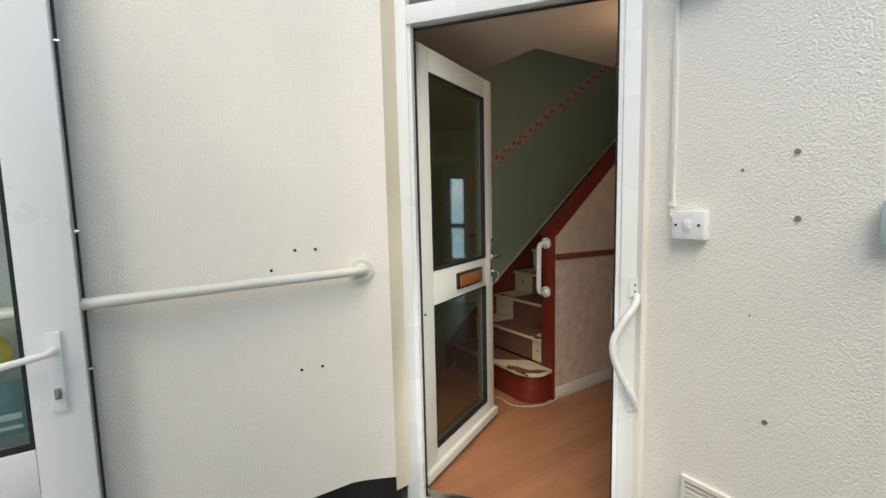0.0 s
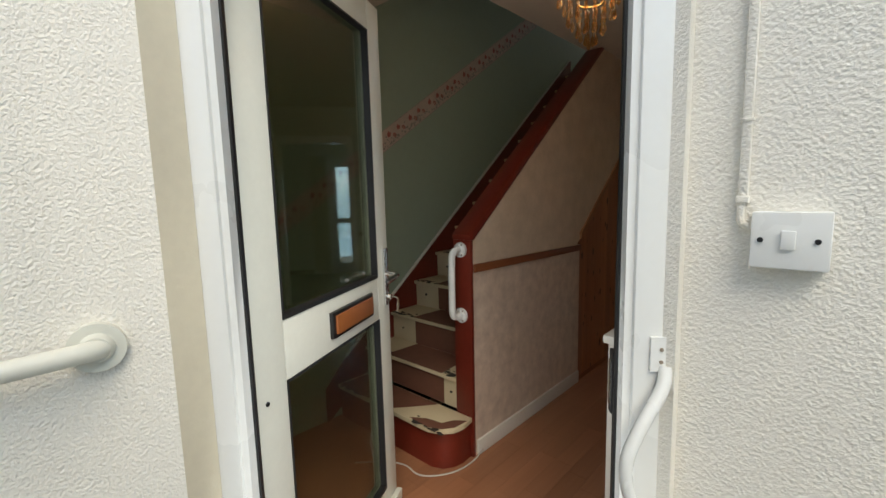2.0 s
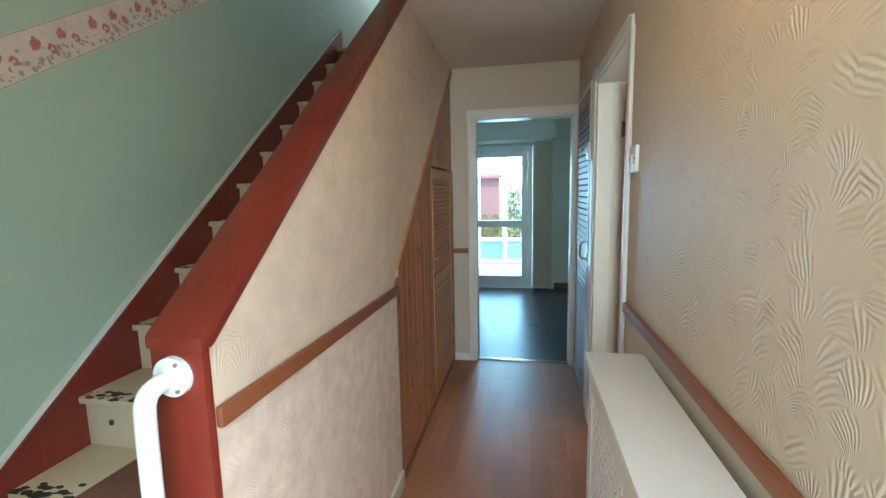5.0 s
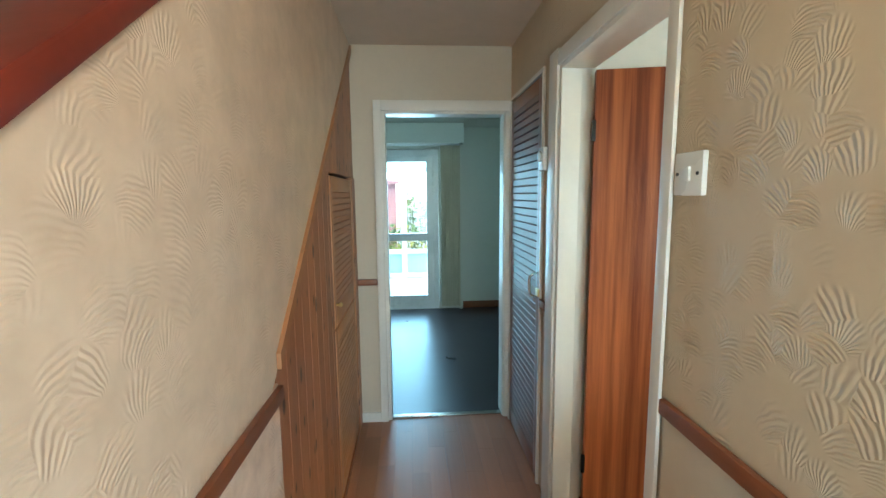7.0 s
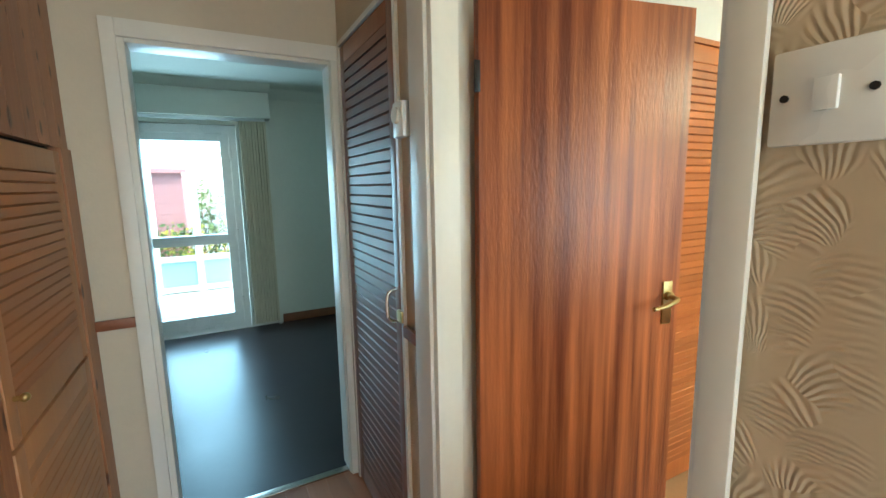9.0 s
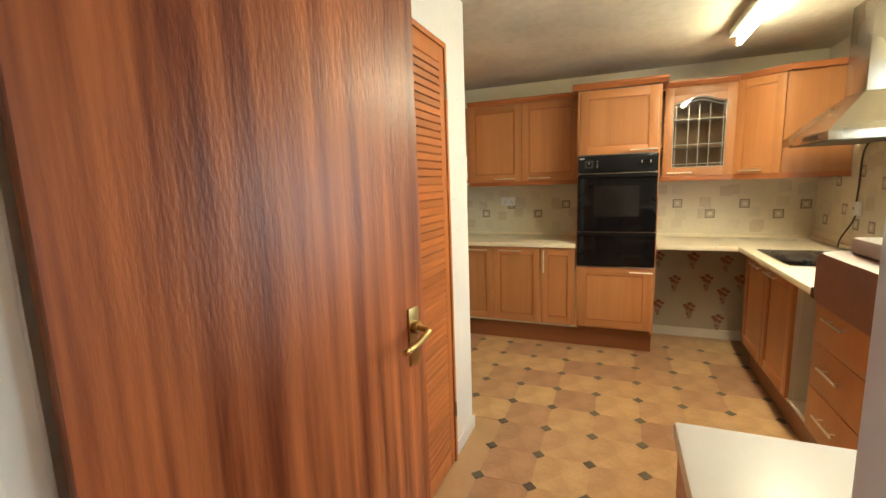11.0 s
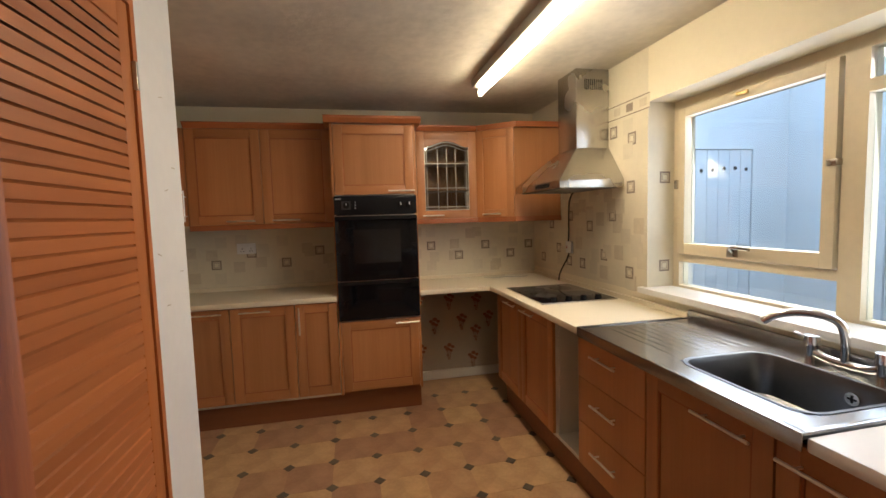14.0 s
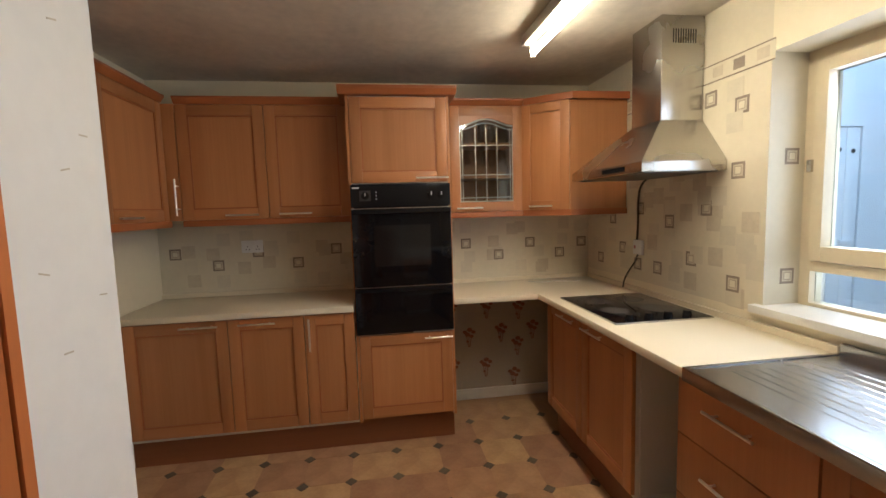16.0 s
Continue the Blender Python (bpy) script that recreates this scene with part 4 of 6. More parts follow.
def louvre_door(thing_, axis, at, u0, u1, z0, z1, louvre_z, proud, stile_mat, slat_mat, pitch=0.032, panel_mat=None, sign=1):
    """A louvred leaf in a plane; slats fill it from louvre_z up, a plain panel below."""
    def bx(a, b0_, c, d, e, f, bevel=0.0):
        if axis == "x":
            return box(bmesh.new(), min(at, at + sign * a), c, e, max(at, at + sign * a), d, f, bevel)
        return box(bmesh.new(), c, min(at, at + sign * a), e, d, max(at, at + sign * a), f, bevel)
    s = 0.055
    lf = part("leaf", bx(proud, 0.0, u0, u0 + s, z0, z1, 0.003), stile_mat, thing_)
    part("stile", bx(proud, 0.0, u1 - s, u1, z0, z1, 0.003), stile_mat, lf)
    part("rail", bx(proud, 0.0, u0 + s, u1 - s, z1 - 0.07, z1, 0.002), stile_mat, lf)
    part("rail", bx(proud, 0.0, u0 + s, u1 - s, z0, z0 + 0.09, 0.002), stile_mat, lf)
    if louvre_z > z0 + 0.1:
        part("rail", bx(proud, 0.0, u0 + s, u1 - s, louvre_z - 0.075, louvre_z, 0.002), stile_mat, lf)
        part("panel", bx(proud * 0.5, 0.0, u0 + s, u1 - s, z0 + 0.09, louvre_z - 0.075), panel_mat or slat_mat, lf)
    z = louvre_z if louvre_z > z0 + 0.1 else z0 + 0.09
    while z < z1 - 0.075:
        o, t_ = sign * proud * 0.98, sign * 0.002
        prof = [(at + o, z), (at + o, z + pitch * 0.79), (at + t_, z + pitch * 1.5), (at + t_, z + pitch * 0.6)]
        if axis == "x":
            bm = prism(prof, "y", u0 + s, u1 - s)
        else:
            bm = prism(prof, "x", u0 + s, u1 - s)
        part("slat", bm, slat_mat, lf)
        z += pitch
    return lf


CUP_SLAT = wood("pine_slat", (0.40, 0.16, 0.055), (0.30, 0.11, 0.035), "y", 0.4, 22)
lf = louvre_door(cup, "x", PANEL_X - 0.03, 2.812, 3.465, 0.885, 1.585, 0.9, 0.028, PINE_LIGHT, CUP_SLAT, 0.03)
part("knob", ball(rod(bmesh.new(), (PANEL_X - 0.004, 2.85, 0.99), (PANEL_X + 0.012, 2.85, 0.99), 0.006, 10), (PANEL_X + 0.018, 2.85, 0.99), 0.011), BRASS, lf, "small brass knob")
lf = louvre_door(cup, "x", PANEL_X - 0.03, 2.812, 3.465, 0.035, 0.872, 0.05, 0.028, PINE_LIGHT, PINE_LIGHT, 0.036)

# ---------------------------------------------------------------- hall right side
def architrave(name, parts, label):
    th = thing(name, parts[0][1][:3], label, "door frame", "", "structure")
    for nm, r in parts:
        part(nm, box(bmesh.new(), *r, 0.004), WHITE_PAINT, th)
    return th


architrave("door_2", (("lining", (-0.008, 1.865, 0, 0.128, 1.898, 2.035)), ("lining", (-0.008, 2.645, 0, 0.075, 2.71, 2.035)), ("lining", (0.079, 2.678, 0, 0.128, 2.71, 2.035)), ("head", (-0.008, 1.898, 2.0, 0.128, 2.645, 2.035)),
                      ("architrave", (-0.020, 1.842, 0, -0.0085, 1.885, 2.06)), ("architrave", (-0.022, 2.665, 0, -0.0085, 2.77, 2.085)), ("architrave", (-0.020, 1.885, 2.015, -0.0085, 2.665, 2.075)),
                      ("architrave", (0.1285, 1.842, 0, 0.140, 1.885, 2.06)), ("architrave", (0.1285, 2.69, 0, 0.138, 2.74, 2.06)), ("architrave", (0.1285, 1.885, 2.015, 0.138, 2.69, 2.06))), "white painted door frame between hall and kitchen")
kp = thing("strike_plate", (0.06, 1.90, 1.0), "brass strike plate in the white door lining", "strike plate")
part("plate", box(bmesh.new(), 0.05, 1.8975, 0.93, 0.075, 1.9005, 1.09), BRASS, kp)
architrave("door_3", (("architrave", (-0.855, END_Y - 0.018, 0, -0.808, END_Y - 0.0005, 2.068)), ("architrave", (-0.808, END_Y - 0.018, 2.005, -0.003, END_Y - 0.0005, 2.068)), ("architrave", (-0.040, END_Y - 0.018, 0, -0.003, END_Y - 0.0005, 2.005)),
                      ("lining", (-0.815, END_Y, 0, -0.785, END_Y + 0.125, 2.02)), ("lining", (-0.045, END_Y, 0, -0.02, END_Y + 0.125, 2.02)), ("head", (-0.785, END_Y, 1.99, -0.045, END_Y + 0.125, 2.02))), "white painted door frame to the living room")
structure("trim_threshold", box(bmesh.new(), -0.79, END_Y + 0.02, -0.004, -0.04, END_Y + 0.06, 0.009, 0.003), STEEL, "metal threshold strip between the floors", "threshold")
structure("baseboard_end", box(bmesh.new(), -0.985, END_Y - 0.014, 0, -0.856, END_Y, 0.065, 0.003), WHITE_PAINT, "white skirting on the end wall", "skirting")
solid("dado_rail", box(bmesh.new(), -0.985, END_Y - 0.016, 0.925, -0.856, END_Y - 0.001, 0.965, 0.004), PINE_RAIL, "short red-brown dado rail on the end wall", "dado rail")
solid("dado_rail", box(bmesh.new(), -0.018, 0.10, 0.945, -0.001, 1.842, 0.985, 0.005), PINE_RAIL, "red-brown varnished dado rail on the papered wall", "dado rail")
structure("trim_lower_paper", boxes((-0.0025, 0.10, 0.0, -0.0005, 1.842, 0.945)), HALL_PLAIN, "plain cream paper below the dado rail", "wallpaper")
structure("baseboard_hall", box(bmesh.new(), -0.014, 0.10, 0, -0.003, 1.842, 0.085, 0.003), WHITE_PAINT, "white skirting along the papered wall", "skirting")

# dark louvred cupboard by the living room door
lc = thing("hall_cupboard", (0, 3.2, 0), "dark stained louvred cupboard door, closed", "cupboard")
part("frame", boxes((-0.012, 2.885, 0, 0.03, 2.905, 2.075), (-0.012, 3.535, 0, 0.03, 3.555, 2.075), (-0.012, 2.905, 2.055, 0.03, 3.535, 2.075)), WHITE_PAINT, lc, "white door lining")
# Black sheet added for the shade inside the cupboard.
part("backing", boxes((0.06, 2.905, 0, 0.08, 3.535, 2.055)), GAP_SHADE, lc)
lf = louvre_door(lc, "x", 0.022, 2.912, 3.530, 0.012, 2.045, 0.05, 0.030, wood("stained_stile", (0.24, 0.08, 0.026), (0.16, 0.05, 0.016), "z", 0.32, 22), DARK_LOUVRE, 0.040, DARK_LOUVRE, -1)
part("pull_handle", tube([(-0.008, 2.945, 1.10), (-0.045, 2.945, 1.09), (-0.048, 2.945, 1.04), (-0.045, 2.945, 0.99), (-0.008, 2.945, 0.98)], 0.006, 8), CHROME, lf, "chrome bow handle")
part("catch", box(bmesh.new(), -0.02, 2.888, 0.99, 0.0, 2.93, 1.03, 0.003), BRASS, lf, "brass catch")

th = thing("thermostat", (-0.02, 2.85, 1.6), "white plastic room thermostat", "thermostat")
part("body", box(bmesh.new(), -0.034, 2.795, 1.60, -0.0005, 2.872, 1.705, 0.006), PLASTIC_WHITE, th)
part("dial", rod(bmesh.new(), (-0.034, 2.835, 1.665), (-0.044, 2.835, 1.665), 0.024, 18), PLASTIC_AGED, th)
hk = thing("door_bolt", (-0.02, 2.83, 0.97), "small brown stub of dado rail beside the cupboard", "trim")
part("stub", box(bmesh.new(), -0.018, 2.775, 0.945, -0.001, 2.883, 0.985, 0.004), PINE_RAIL, hk)


def wall_switch(name, y0, y1, z0, z1, label, deep=0.014):
    s_ = thing(name, (0, (y0 + y1) / 2, z0), label, "switch")
    part("plate", box(bmesh.new(), -deep, y0, z0, -0.0005, y1, z1, 0.004), PLASTIC_WHITE, s_)
    ym, zm = (y0 + y1) / 2, (z0 + z1) / 2
    part("rocker", box(bmesh.new(), -deep - 0.005, ym - 0.010, zm - 0.016, 0.002 - deep, ym + 0.010, zm + 0.016, 0.002), PLASTIC_WHITE, s_)
    for yy in (y0 + 0.014, y1 - 0.014):
        part("screw", rod(bmesh.new(), (-deep - 0.0025, yy, zm), (0.0005 - deep, yy, zm), 0.004, 8), BLACK_PAINT, s_)
    return s_


wall_switch("light_switch", 1.738, 1.836, 1.488, 1.584, "white plastic light switch on embossed wallpaper")
wall_switch("light_switch", 0.345, 0.425, 1.337, 1.424, "white plastic switch inside an old paint scar")
scar = thing("paper_scar", (0, 0.400, 1.307), "bare brown plaster patch with torn paper edges round the switch", "patch")
part("bare_plaster", boxes((-0.0016, 0.328, 1.307, -0.0002, 0.473, 1.452)), material("bare_brown_plaster", (0.40, 0.30, 0.20), 0.85, 0, 9, 0.12, 60, 0.001, 60), scar)
for r in ((0.328 - 0.004, 1.307, 0.328 + 0.002, 1.452), (0.473 - 0.002, 1.307 + 0.01, 0.473 + 0.004, 1.452), (0.328 + 0.002, 1.452 - 0.002, 0.473 - 0.002, 1.452 + 0.003)):
    part("torn_edge", boxes((-0.0035, r[0], r[1], -0.0003, r[2], r[3]), bevel=0.001), HALL_PLAIN, scar)

# radiator cover
rc = thing("radiator_cover", (-0.1, 1.0, 0), "white radiator cover with a cut-out grille front", "radiator cover")
part("top", box(bmesh.new(), -0.205, 0.475, 0.872, -0.020, 1.505, 0.902, 0.010), WHITE_PAINT, rc)
part("end_panel", box(bmesh.new(), -0.185, 0.495, 0.0, -0.022, 0.515, 0.872), WHITE_PAINT, rc)
part("end_panel", box(bmesh.new(), -0.185, 1.465, 0.0, -0.022, 1.485, 0.872), WHITE_PAINT, rc)
part("frame", boxes((-0.19, 0.495, 0.0, -0.185, 0.56, 0.872), (-0.19, 1.42, 0.0, -0.185, 1.485, 0.872), (-0.19, 0.56, 0.80, -0.185, 1.42, 0.872), (-0.19, 0.56, 0.0, -0.185, 1.42, 0.11)), WHITE_PAINT, rc)
grille = bmesh.new()
for a in range(22):
    for b in range(17):
        y, z = 0.56 + 0.0391 * (a + 0.5), 0.11 + 0.0406 * (b + 0.5)
        if (a + b) % 2 == 0:
            box(grille, -0.187, y - 0.0196, z - 0.0203, -0.183, y + 0.0196, z + 0.0203)
        else:
            box(grille, -0.187, y - 0.006, z - 0.0203, -0.183, y + 0.006, z + 0.0203)
tagged(part("grille_panel", grille, WHITE_PAINT, rc), kind="stuff")
# Near-black sheet, no real batten: it paints the shade behind the grille holes.
part("batten", boxes((-0.150, 0.52, 0.0, -0.145, 1.46, 0.80)), GAP_SHADE, rc)

# chandelier
ch = thing("chandelier", (-0.40, 0.78, 1.9), "brass chandelier hung with tiers of glowing crystal drops", "chandelier")
part("canopy", rod(bmesh.new(), (-0.40, 0.78, CEIL - 0.035), (-0.40, 0.78, CEIL), 0.055, 20), BRASS, ch)
part("stem", rod(bmesh.new(), (-0.40, 0.78, 2.26), (-0.40, 0.78, CEIL - 0.03), 0.006, 8), BRASS, ch)
for r, z in ((0.12, 2.26), (0.085, 2.18), (0.05, 2.09)):
    ring = bmesh.new()
    for a in range(24):
        p, q = 2 * math.pi * a / 24, 2 * math.pi * (a + 1) / 24
        rod(ring, (-0.40 + r * math.cos(p), 0.78 + r * math.sin(p), z), (-0.40 + r * math.cos(q), 0.78 + r * math.sin(q), z), 0.004, 6)
    part("ring", ring, BRASS, ch)
rnd = random.Random(3)
for r, z, n, ln in ((0.12, 2.255, 22, 0.17), (0.085, 2.175, 16, 0.16), (0.05, 2.085, 10, 0.13), (0.02, 2.07, 4, 0.14)):
    for a in range(n):
        p = 2 * math.pi * (a + 0.5 * (n % 3)) / n
        x, y = -0.40 + r * math.cos(p), 0.78 + r * math.sin(p)
        le = ln * rnd.uniform(0.85, 1.1)
        drop = [(0.0, 0.001)]
        for q in range(4):
            at_ = 0.006 + q * le * 0.18
            drop += [(at_, 0.0015), (at_ + 0.003, 0.005), (at_ + 0.009, 0.005), (at_ + 0.012, 0.0015)]
        drop += [(le * 0.72, 0.002), (le * 0.80, 0.007), (le * 0.92, 0.010), (le, 0.001)]
        bm = lathe(x, y, z, drop)
        part("crystal_drop", bm, CRYSTAL, ch)
part("bulb", ball(bmesh.new(), (-0.40, 0.78, 2.20), 0.028), glow("warm_bulb", (1.0, 0.66, 0.34), 14), ch, "glowing warm bulb")

# loose white flex on the floor at the stair foot
solid("telephone_cable", tube([(-1.42, 0.30, 0.006), (-1.30, 0.42, 0.006), (-1.20, 0.47, 0.006), (-1.10, 0.44, 0.006), (-1.02, 0.50, 0.006), (-0.965, 0.60, 0.006), (-0.955, 0.72, 0.008), (-0.962, 0.80, 0.03)], 0.004, 6), WHITE_CORD, "thin white cable trailing over the floor", "cable")
sb = thing("newel_bracket", (-1.2, 3.4, 2.5), "small dark bracket at the head of the stairs", "bracket")
part("knob", ball(bmesh.new(), (-1.30, 3.0, 2.62), 0.035), CHIPPED, sb)
part("arm", rod(bmesh.new(), (-1.30, 3.0, 2.62), (-1.09, 3.0, 2.62), 0.012, 8), CHIPPED, sb)

# ---------------------------------------------------------------- living room
structure("floor_living", boxes((-3.0, END_Y + 0.065, -0.1, 1.6, 6.42, -0.002)), LIVING_FLOOR, "dark glossy vinyl floor with scuffs", "floor")
structure("wall_living_far", boxes((-3.0, 6.42, 0, -1.36, 6.62, 2.43), (-1.36, 6.42, 2.07, -0.29, 6.62, 2.43), (-0.29, 6.42, 0, 1.6, 6.62, 2.43)), LIVING_WALL, "pale wall with a glazed door to the garden room", "wall")
structure("wall_living_right", boxes((1.5, 3.71, 0, 1.6, 6.42, 2.43)), LIVING_WALL, "pale living room wall", "wall")
structure("wall_living_left", boxes((-3.1, 3.71, 0, -3.0, 6.62, 2.43)), LIVING_WALL, "pale living room wall", "wall")
structure("wall_living_near", boxes((-3.0, 3.711, 0, -1.09, 3.80, 2.43), (0.12, 3.711, 0, 1.5, 3.80, 2.43)), LIVING_WALL, "pale living room wall", "wall")
structure("ceiling_living", boxes((-3.1, 3.71, 2.43, 1.6, 6.62, 2.50)), LIVING_WALL, "pale living room ceiling", "ceiling")
structure("trim_coving", prism([(6.42, 2.34), (6.42, 2.43), (6.33, 2.43), (6.36, 2.40), (6.39, 2.37)], "x", 0.012, 1.5), LIVING_WALL, "curved ceiling coving", "coving")
structure("baseboard_living", box(bmesh.new(), 0.02, 6.405, 0, 1.5, 6.419, 0.09, 0.003), PLINTH_WOOD, "dark skirting on the far wall", "skirting")
pm = thing("pelmet", (-0.8, 6.3, 2.1), "pale boxed pelmet above the garden door", "pelmet")
part("front_board", box(bmesh.new(), -2.2, 6.20, 2.12, 0.01, 6.225, 2.36, 0.003), LIVING_WALL, pm)
part("end_board", boxes((-0.015, 6.226, 2.12, 0.01, 6.419, 2.36)), LIVING_WALL, pm)
part("top_moulding", prism([(6.225, 2.36), (6.225, 2.43), (6.12, 2.43), (6.15, 2.40), (6.19, 2.37)], "x", -2.2, 0.02), LIVING_WALL, pm)
part("side_post", boxes((-0.03, 6.36, 0, 0.005, 6.419, 2.12)), LIVING_WALL, pm)
vb = thing("vertical_blind", (-0.15, 6.33, 0.05), "beige vertical blind gathered to one side", "blind")
for k in range(9):
    x = -0.265 + 0.027 * k
    part("vane", box(bmesh.new(), x, 6.285 + 0.012 * (k % 2), 0.06, x + 0.022, 6.375, 2.10), BLIND, vb)
part("headrail", boxes((-1.36, 6.31, 2.10, -0.03, 6.35, 2.125)), PLASTIC_WHITE, vb)
pt = thing("window_1", (-0.82, 6.45, 0), "white plastic glazed garden door, closed", "garden door", "", "structure")
part("window_frame", boxes((-1.355, 6.43, 0.0, -1.27, 6.50, 2.065), (-0.36, 6.43, 0.0, -0.295, 6.50, 2.065), (-1.27, 6.43, 1.985, -0.36, 6.50, 2.065), (-1.27, 6.43, 0.0, -0.36, 6.50, 0.05)), PLASTIC_WHITE, pt)
part("stile", boxes((-1.268, 6.425, 0.052, -1.09, 6.495, 1.983)), PLASTIC_WHITE, pt)
part("stile", boxes((-0.445, 6.425, 0.052, -0.362, 6.495, 1.983)), PLASTIC_WHITE, pt)
for z0, z1 in ((0.052, 0.18), (0.905, 1.00), (1.91, 1.983)):
    part("rail", boxes((-1.09, 6.425, z0, -0.445, 6.495, z1)), PLASTIC_WHITE, pt)
for z0, z1 in ((0.18, 0.905), (1.00, 1.91)):
    ob = part("pane", boxes((-1.09, 6.455, z0, -0.445, 6.467, z1)), GLASS, pt)
    ob.visible_shadow = False
part("handle", tube([(-1.13, 6.42, 1.03), (-1.13, 6.38, 1.03), (-1.06, 6.375, 1.03)], 0.009, 8, 2), STEEL, pt)
for z in (0.25, 0.95, 1.75):
    part("hinge", box(bmesh.new(), -0.372, 6.41, z, -0.345, 6.426, z + 0.09, 0.003), PLASTIC_WHITE, pt)
cl = thing("ceiling_light", (-0.9, 4.6, 2.4), "white strip light on the living room ceiling", "ceiling light")
part("body", box(bmesh.new(), -1.2, 4.55, 2.385, -0.55, 4.62, 2.43, 0.006), PLASTIC_WHITE, cl)

# garden room beyond
gr_ = thing("conservatory", (-0.8, 8.6, 0), "white framed glazed garden room", "conservatory")
for x in (-3.0, -2.2, -1.35, -0.83, -0.15, 0.6):
    part("post", boxes((x, 8.55, 0, x + 0.09, 8.62, 2.25)), PLASTIC_WHITE, gr_)
for z in (0.02, 0.45, 1.90, 2.18):
    part("rail", boxes((-3.0, 8.545, z, 0.69, 8.625, z + 0.07)), PLASTIC_WHITE, gr_)
part("base_panel", boxes((-3.0, 8.57, 0.09, 0.69, 8.60, 0.45)), material("pale_blue_panel", (0.30, 0.43, 0.48), 0.4, 0, 3, 0.05), gr_)
for k in range(6):
    part("roof_bar", prism([(6.62, 2.55), (8.6, 2.22), (8.6, 2.26), (6.62, 2.60)], "x", -3.0 + 0.73 * k, -2.95 + 0.73 * k), PLASTIC_WHITE, gr_)
part("floor_slab", boxes((-3.1, 6.63, -0.1, 0.8, 8.7, -0.005)), LIVING_WALL, gr_)
fe = thing("garden_shed", (-1.3, 10.5, 0), "red painted timber shed in the garden", "shed")
for k in range(9):
    part("board", boxes((-1.75, 10.0, 0.2 + 0.17 * k, -0.98, 10.05, 0.365 + 0.17 * k)), FENCE_RED, fe)
part("roof", prism([(9.9, 1.72), (11.0, 1.95), (11.0, 2.0), (9.9, 1.78)], "x", -1.85, -0.9), FENCE_RED, fe)
part("base", boxes((-1.73, 10.06, -0.12, -1.0, 11.0, 1.70)), FENCE_RED, fe)
rnd = random.Random(11)


def shrub(name, x0, x1, y, z0, z1, mats, label, n):
    sh = thing(name, ((x0 + x1) / 2, y, -0.12), label, "shrub")
    stems = bmesh.new()
    for k in range(9):
        x = x0 + (x1 - x0) * (k + 0.5) / 9
        rod(stems, (x, y, -0.12), (x + rnd.uniform(-0.1, 0.1), y, z1 * 0.8), 0.02, 6, 0.006)
    part("stems", stems, PLINTH_WOOD, sh)
    for mt, share in mats:
        verts, faces = [], []
        for k in range(int(n * share)):
            c = Vector((rnd.uniform(x0, x1), y + rnd.gauss(0, 0.18), rnd.uniform(z0, z1) * rnd.uniform(0.75, 1.0)))
            u = Vector((rnd.gauss(0, 1), rnd.gauss(0, 1), rnd.gauss(0, 1))).normalized() * rnd.uniform(0.03, 0.06)
            v = u.orthogonal() * 0.5
            b = len(verts)
            verts += [c - u, c + v, c + u, c - v]
            faces.append((b, b + 1, b + 2, b + 3))
        me = bpy.data.meshes.new("leaves")
        me.from_pydata(verts, [], faces)
        me.materials.append(mt)
        ob = new("leaves", me)
        ob.parent = sh
        ob.matrix_parent_inverse = PLACE[sh].inverted()
        tagged(ob, kind="stuff")


shrub("hedge", -2.6, 0.9, 9.6, 0.1, 0.95, ((LEAF, 0.6), (BLOSSOM, 0.4)), "low yellow-green garden hedge", 2200)
shrub("bush", -0.85, 0.2, 11.5, 0.4, 1.75, ((LEAF, 1.0),), "dark leafy bush against the sky", 900)

# ---------------------------------------------------------------- kitchen shell
structure("floor_kitchen", boxes((0.13, 0.50, -0.1, 4.1, 3.7, -0.003)), material("vinyl_ground", (0.48, 0.29, 0.145), 0.4, 0, 6, 0.08, 40), "sandstone-effect vinyl floor with grey diamonds", "floor")
structure("wall_kitchen_far", boxes((4.10, 0.33, 0, 4.2, 3.8, KCEIL + 0.1)), KITCHEN_PLAIN, "cream kitchen wall behind the units", "wall")
structure("wall_kitchen_left", boxes((2.09, 3.62, 0, 4.10, 3.74, KCEIL + 0.1)), KITCHEN_PLAIN, "plain cream kitchen wall", "wall")
structure("wall_partition", boxes((0.12, 2.775, 2.045, 1.778, 2.86, KCEIL), (0.12, 2.775, 0, 0.938, 2.86, 2.045), (1.778, 2.775, 0, 2.09, 2.86, KCEIL), (2.0, 2.86, 0, 2.09, 3.62, KCEIL)), material("white_partition_paint", (0.80, 0.78, 0.72), 0.55, 0, 1.3, 0.06, 25, 0.0012, 14), "chipped white painted cupboard partition", "wall")
structure("baseboard_partition", box(bmesh.new(), 1.79, 2.760, 0, 2.10, 2.774, 0.075, 0.003), WHITE_PAINT, "white skirting on the partition", "skirting")
structure("wall_kitchen_front_low", boxes((0.12, 0.336, 0, 4.1, 0.57, 0.965)), KITCHEN_PLAIN, "cream wall under the kitchen window", "wall")
structure("wall_kitchen_front_left", boxes((2.56, 0.336, 0.965, 4.1, 0.57, KCEIL)), KITCHEN_PAPER, "cream tile-effect papered wall behind the hob", "wall")
structure("wall_kitchen_front_high", boxes((0.12, 0.336, 2.035, 2.56, 0.57, KCEIL)), KITCHEN_PLAIN, "cream wall over the window", "wall")
structure("wall_kitchen_front_right", boxes((0.12, 0.336, 0.965, 1.0, 0.57, 2.035)), KITCHEN_PLAIN, "cream wall beside the window", "wall")
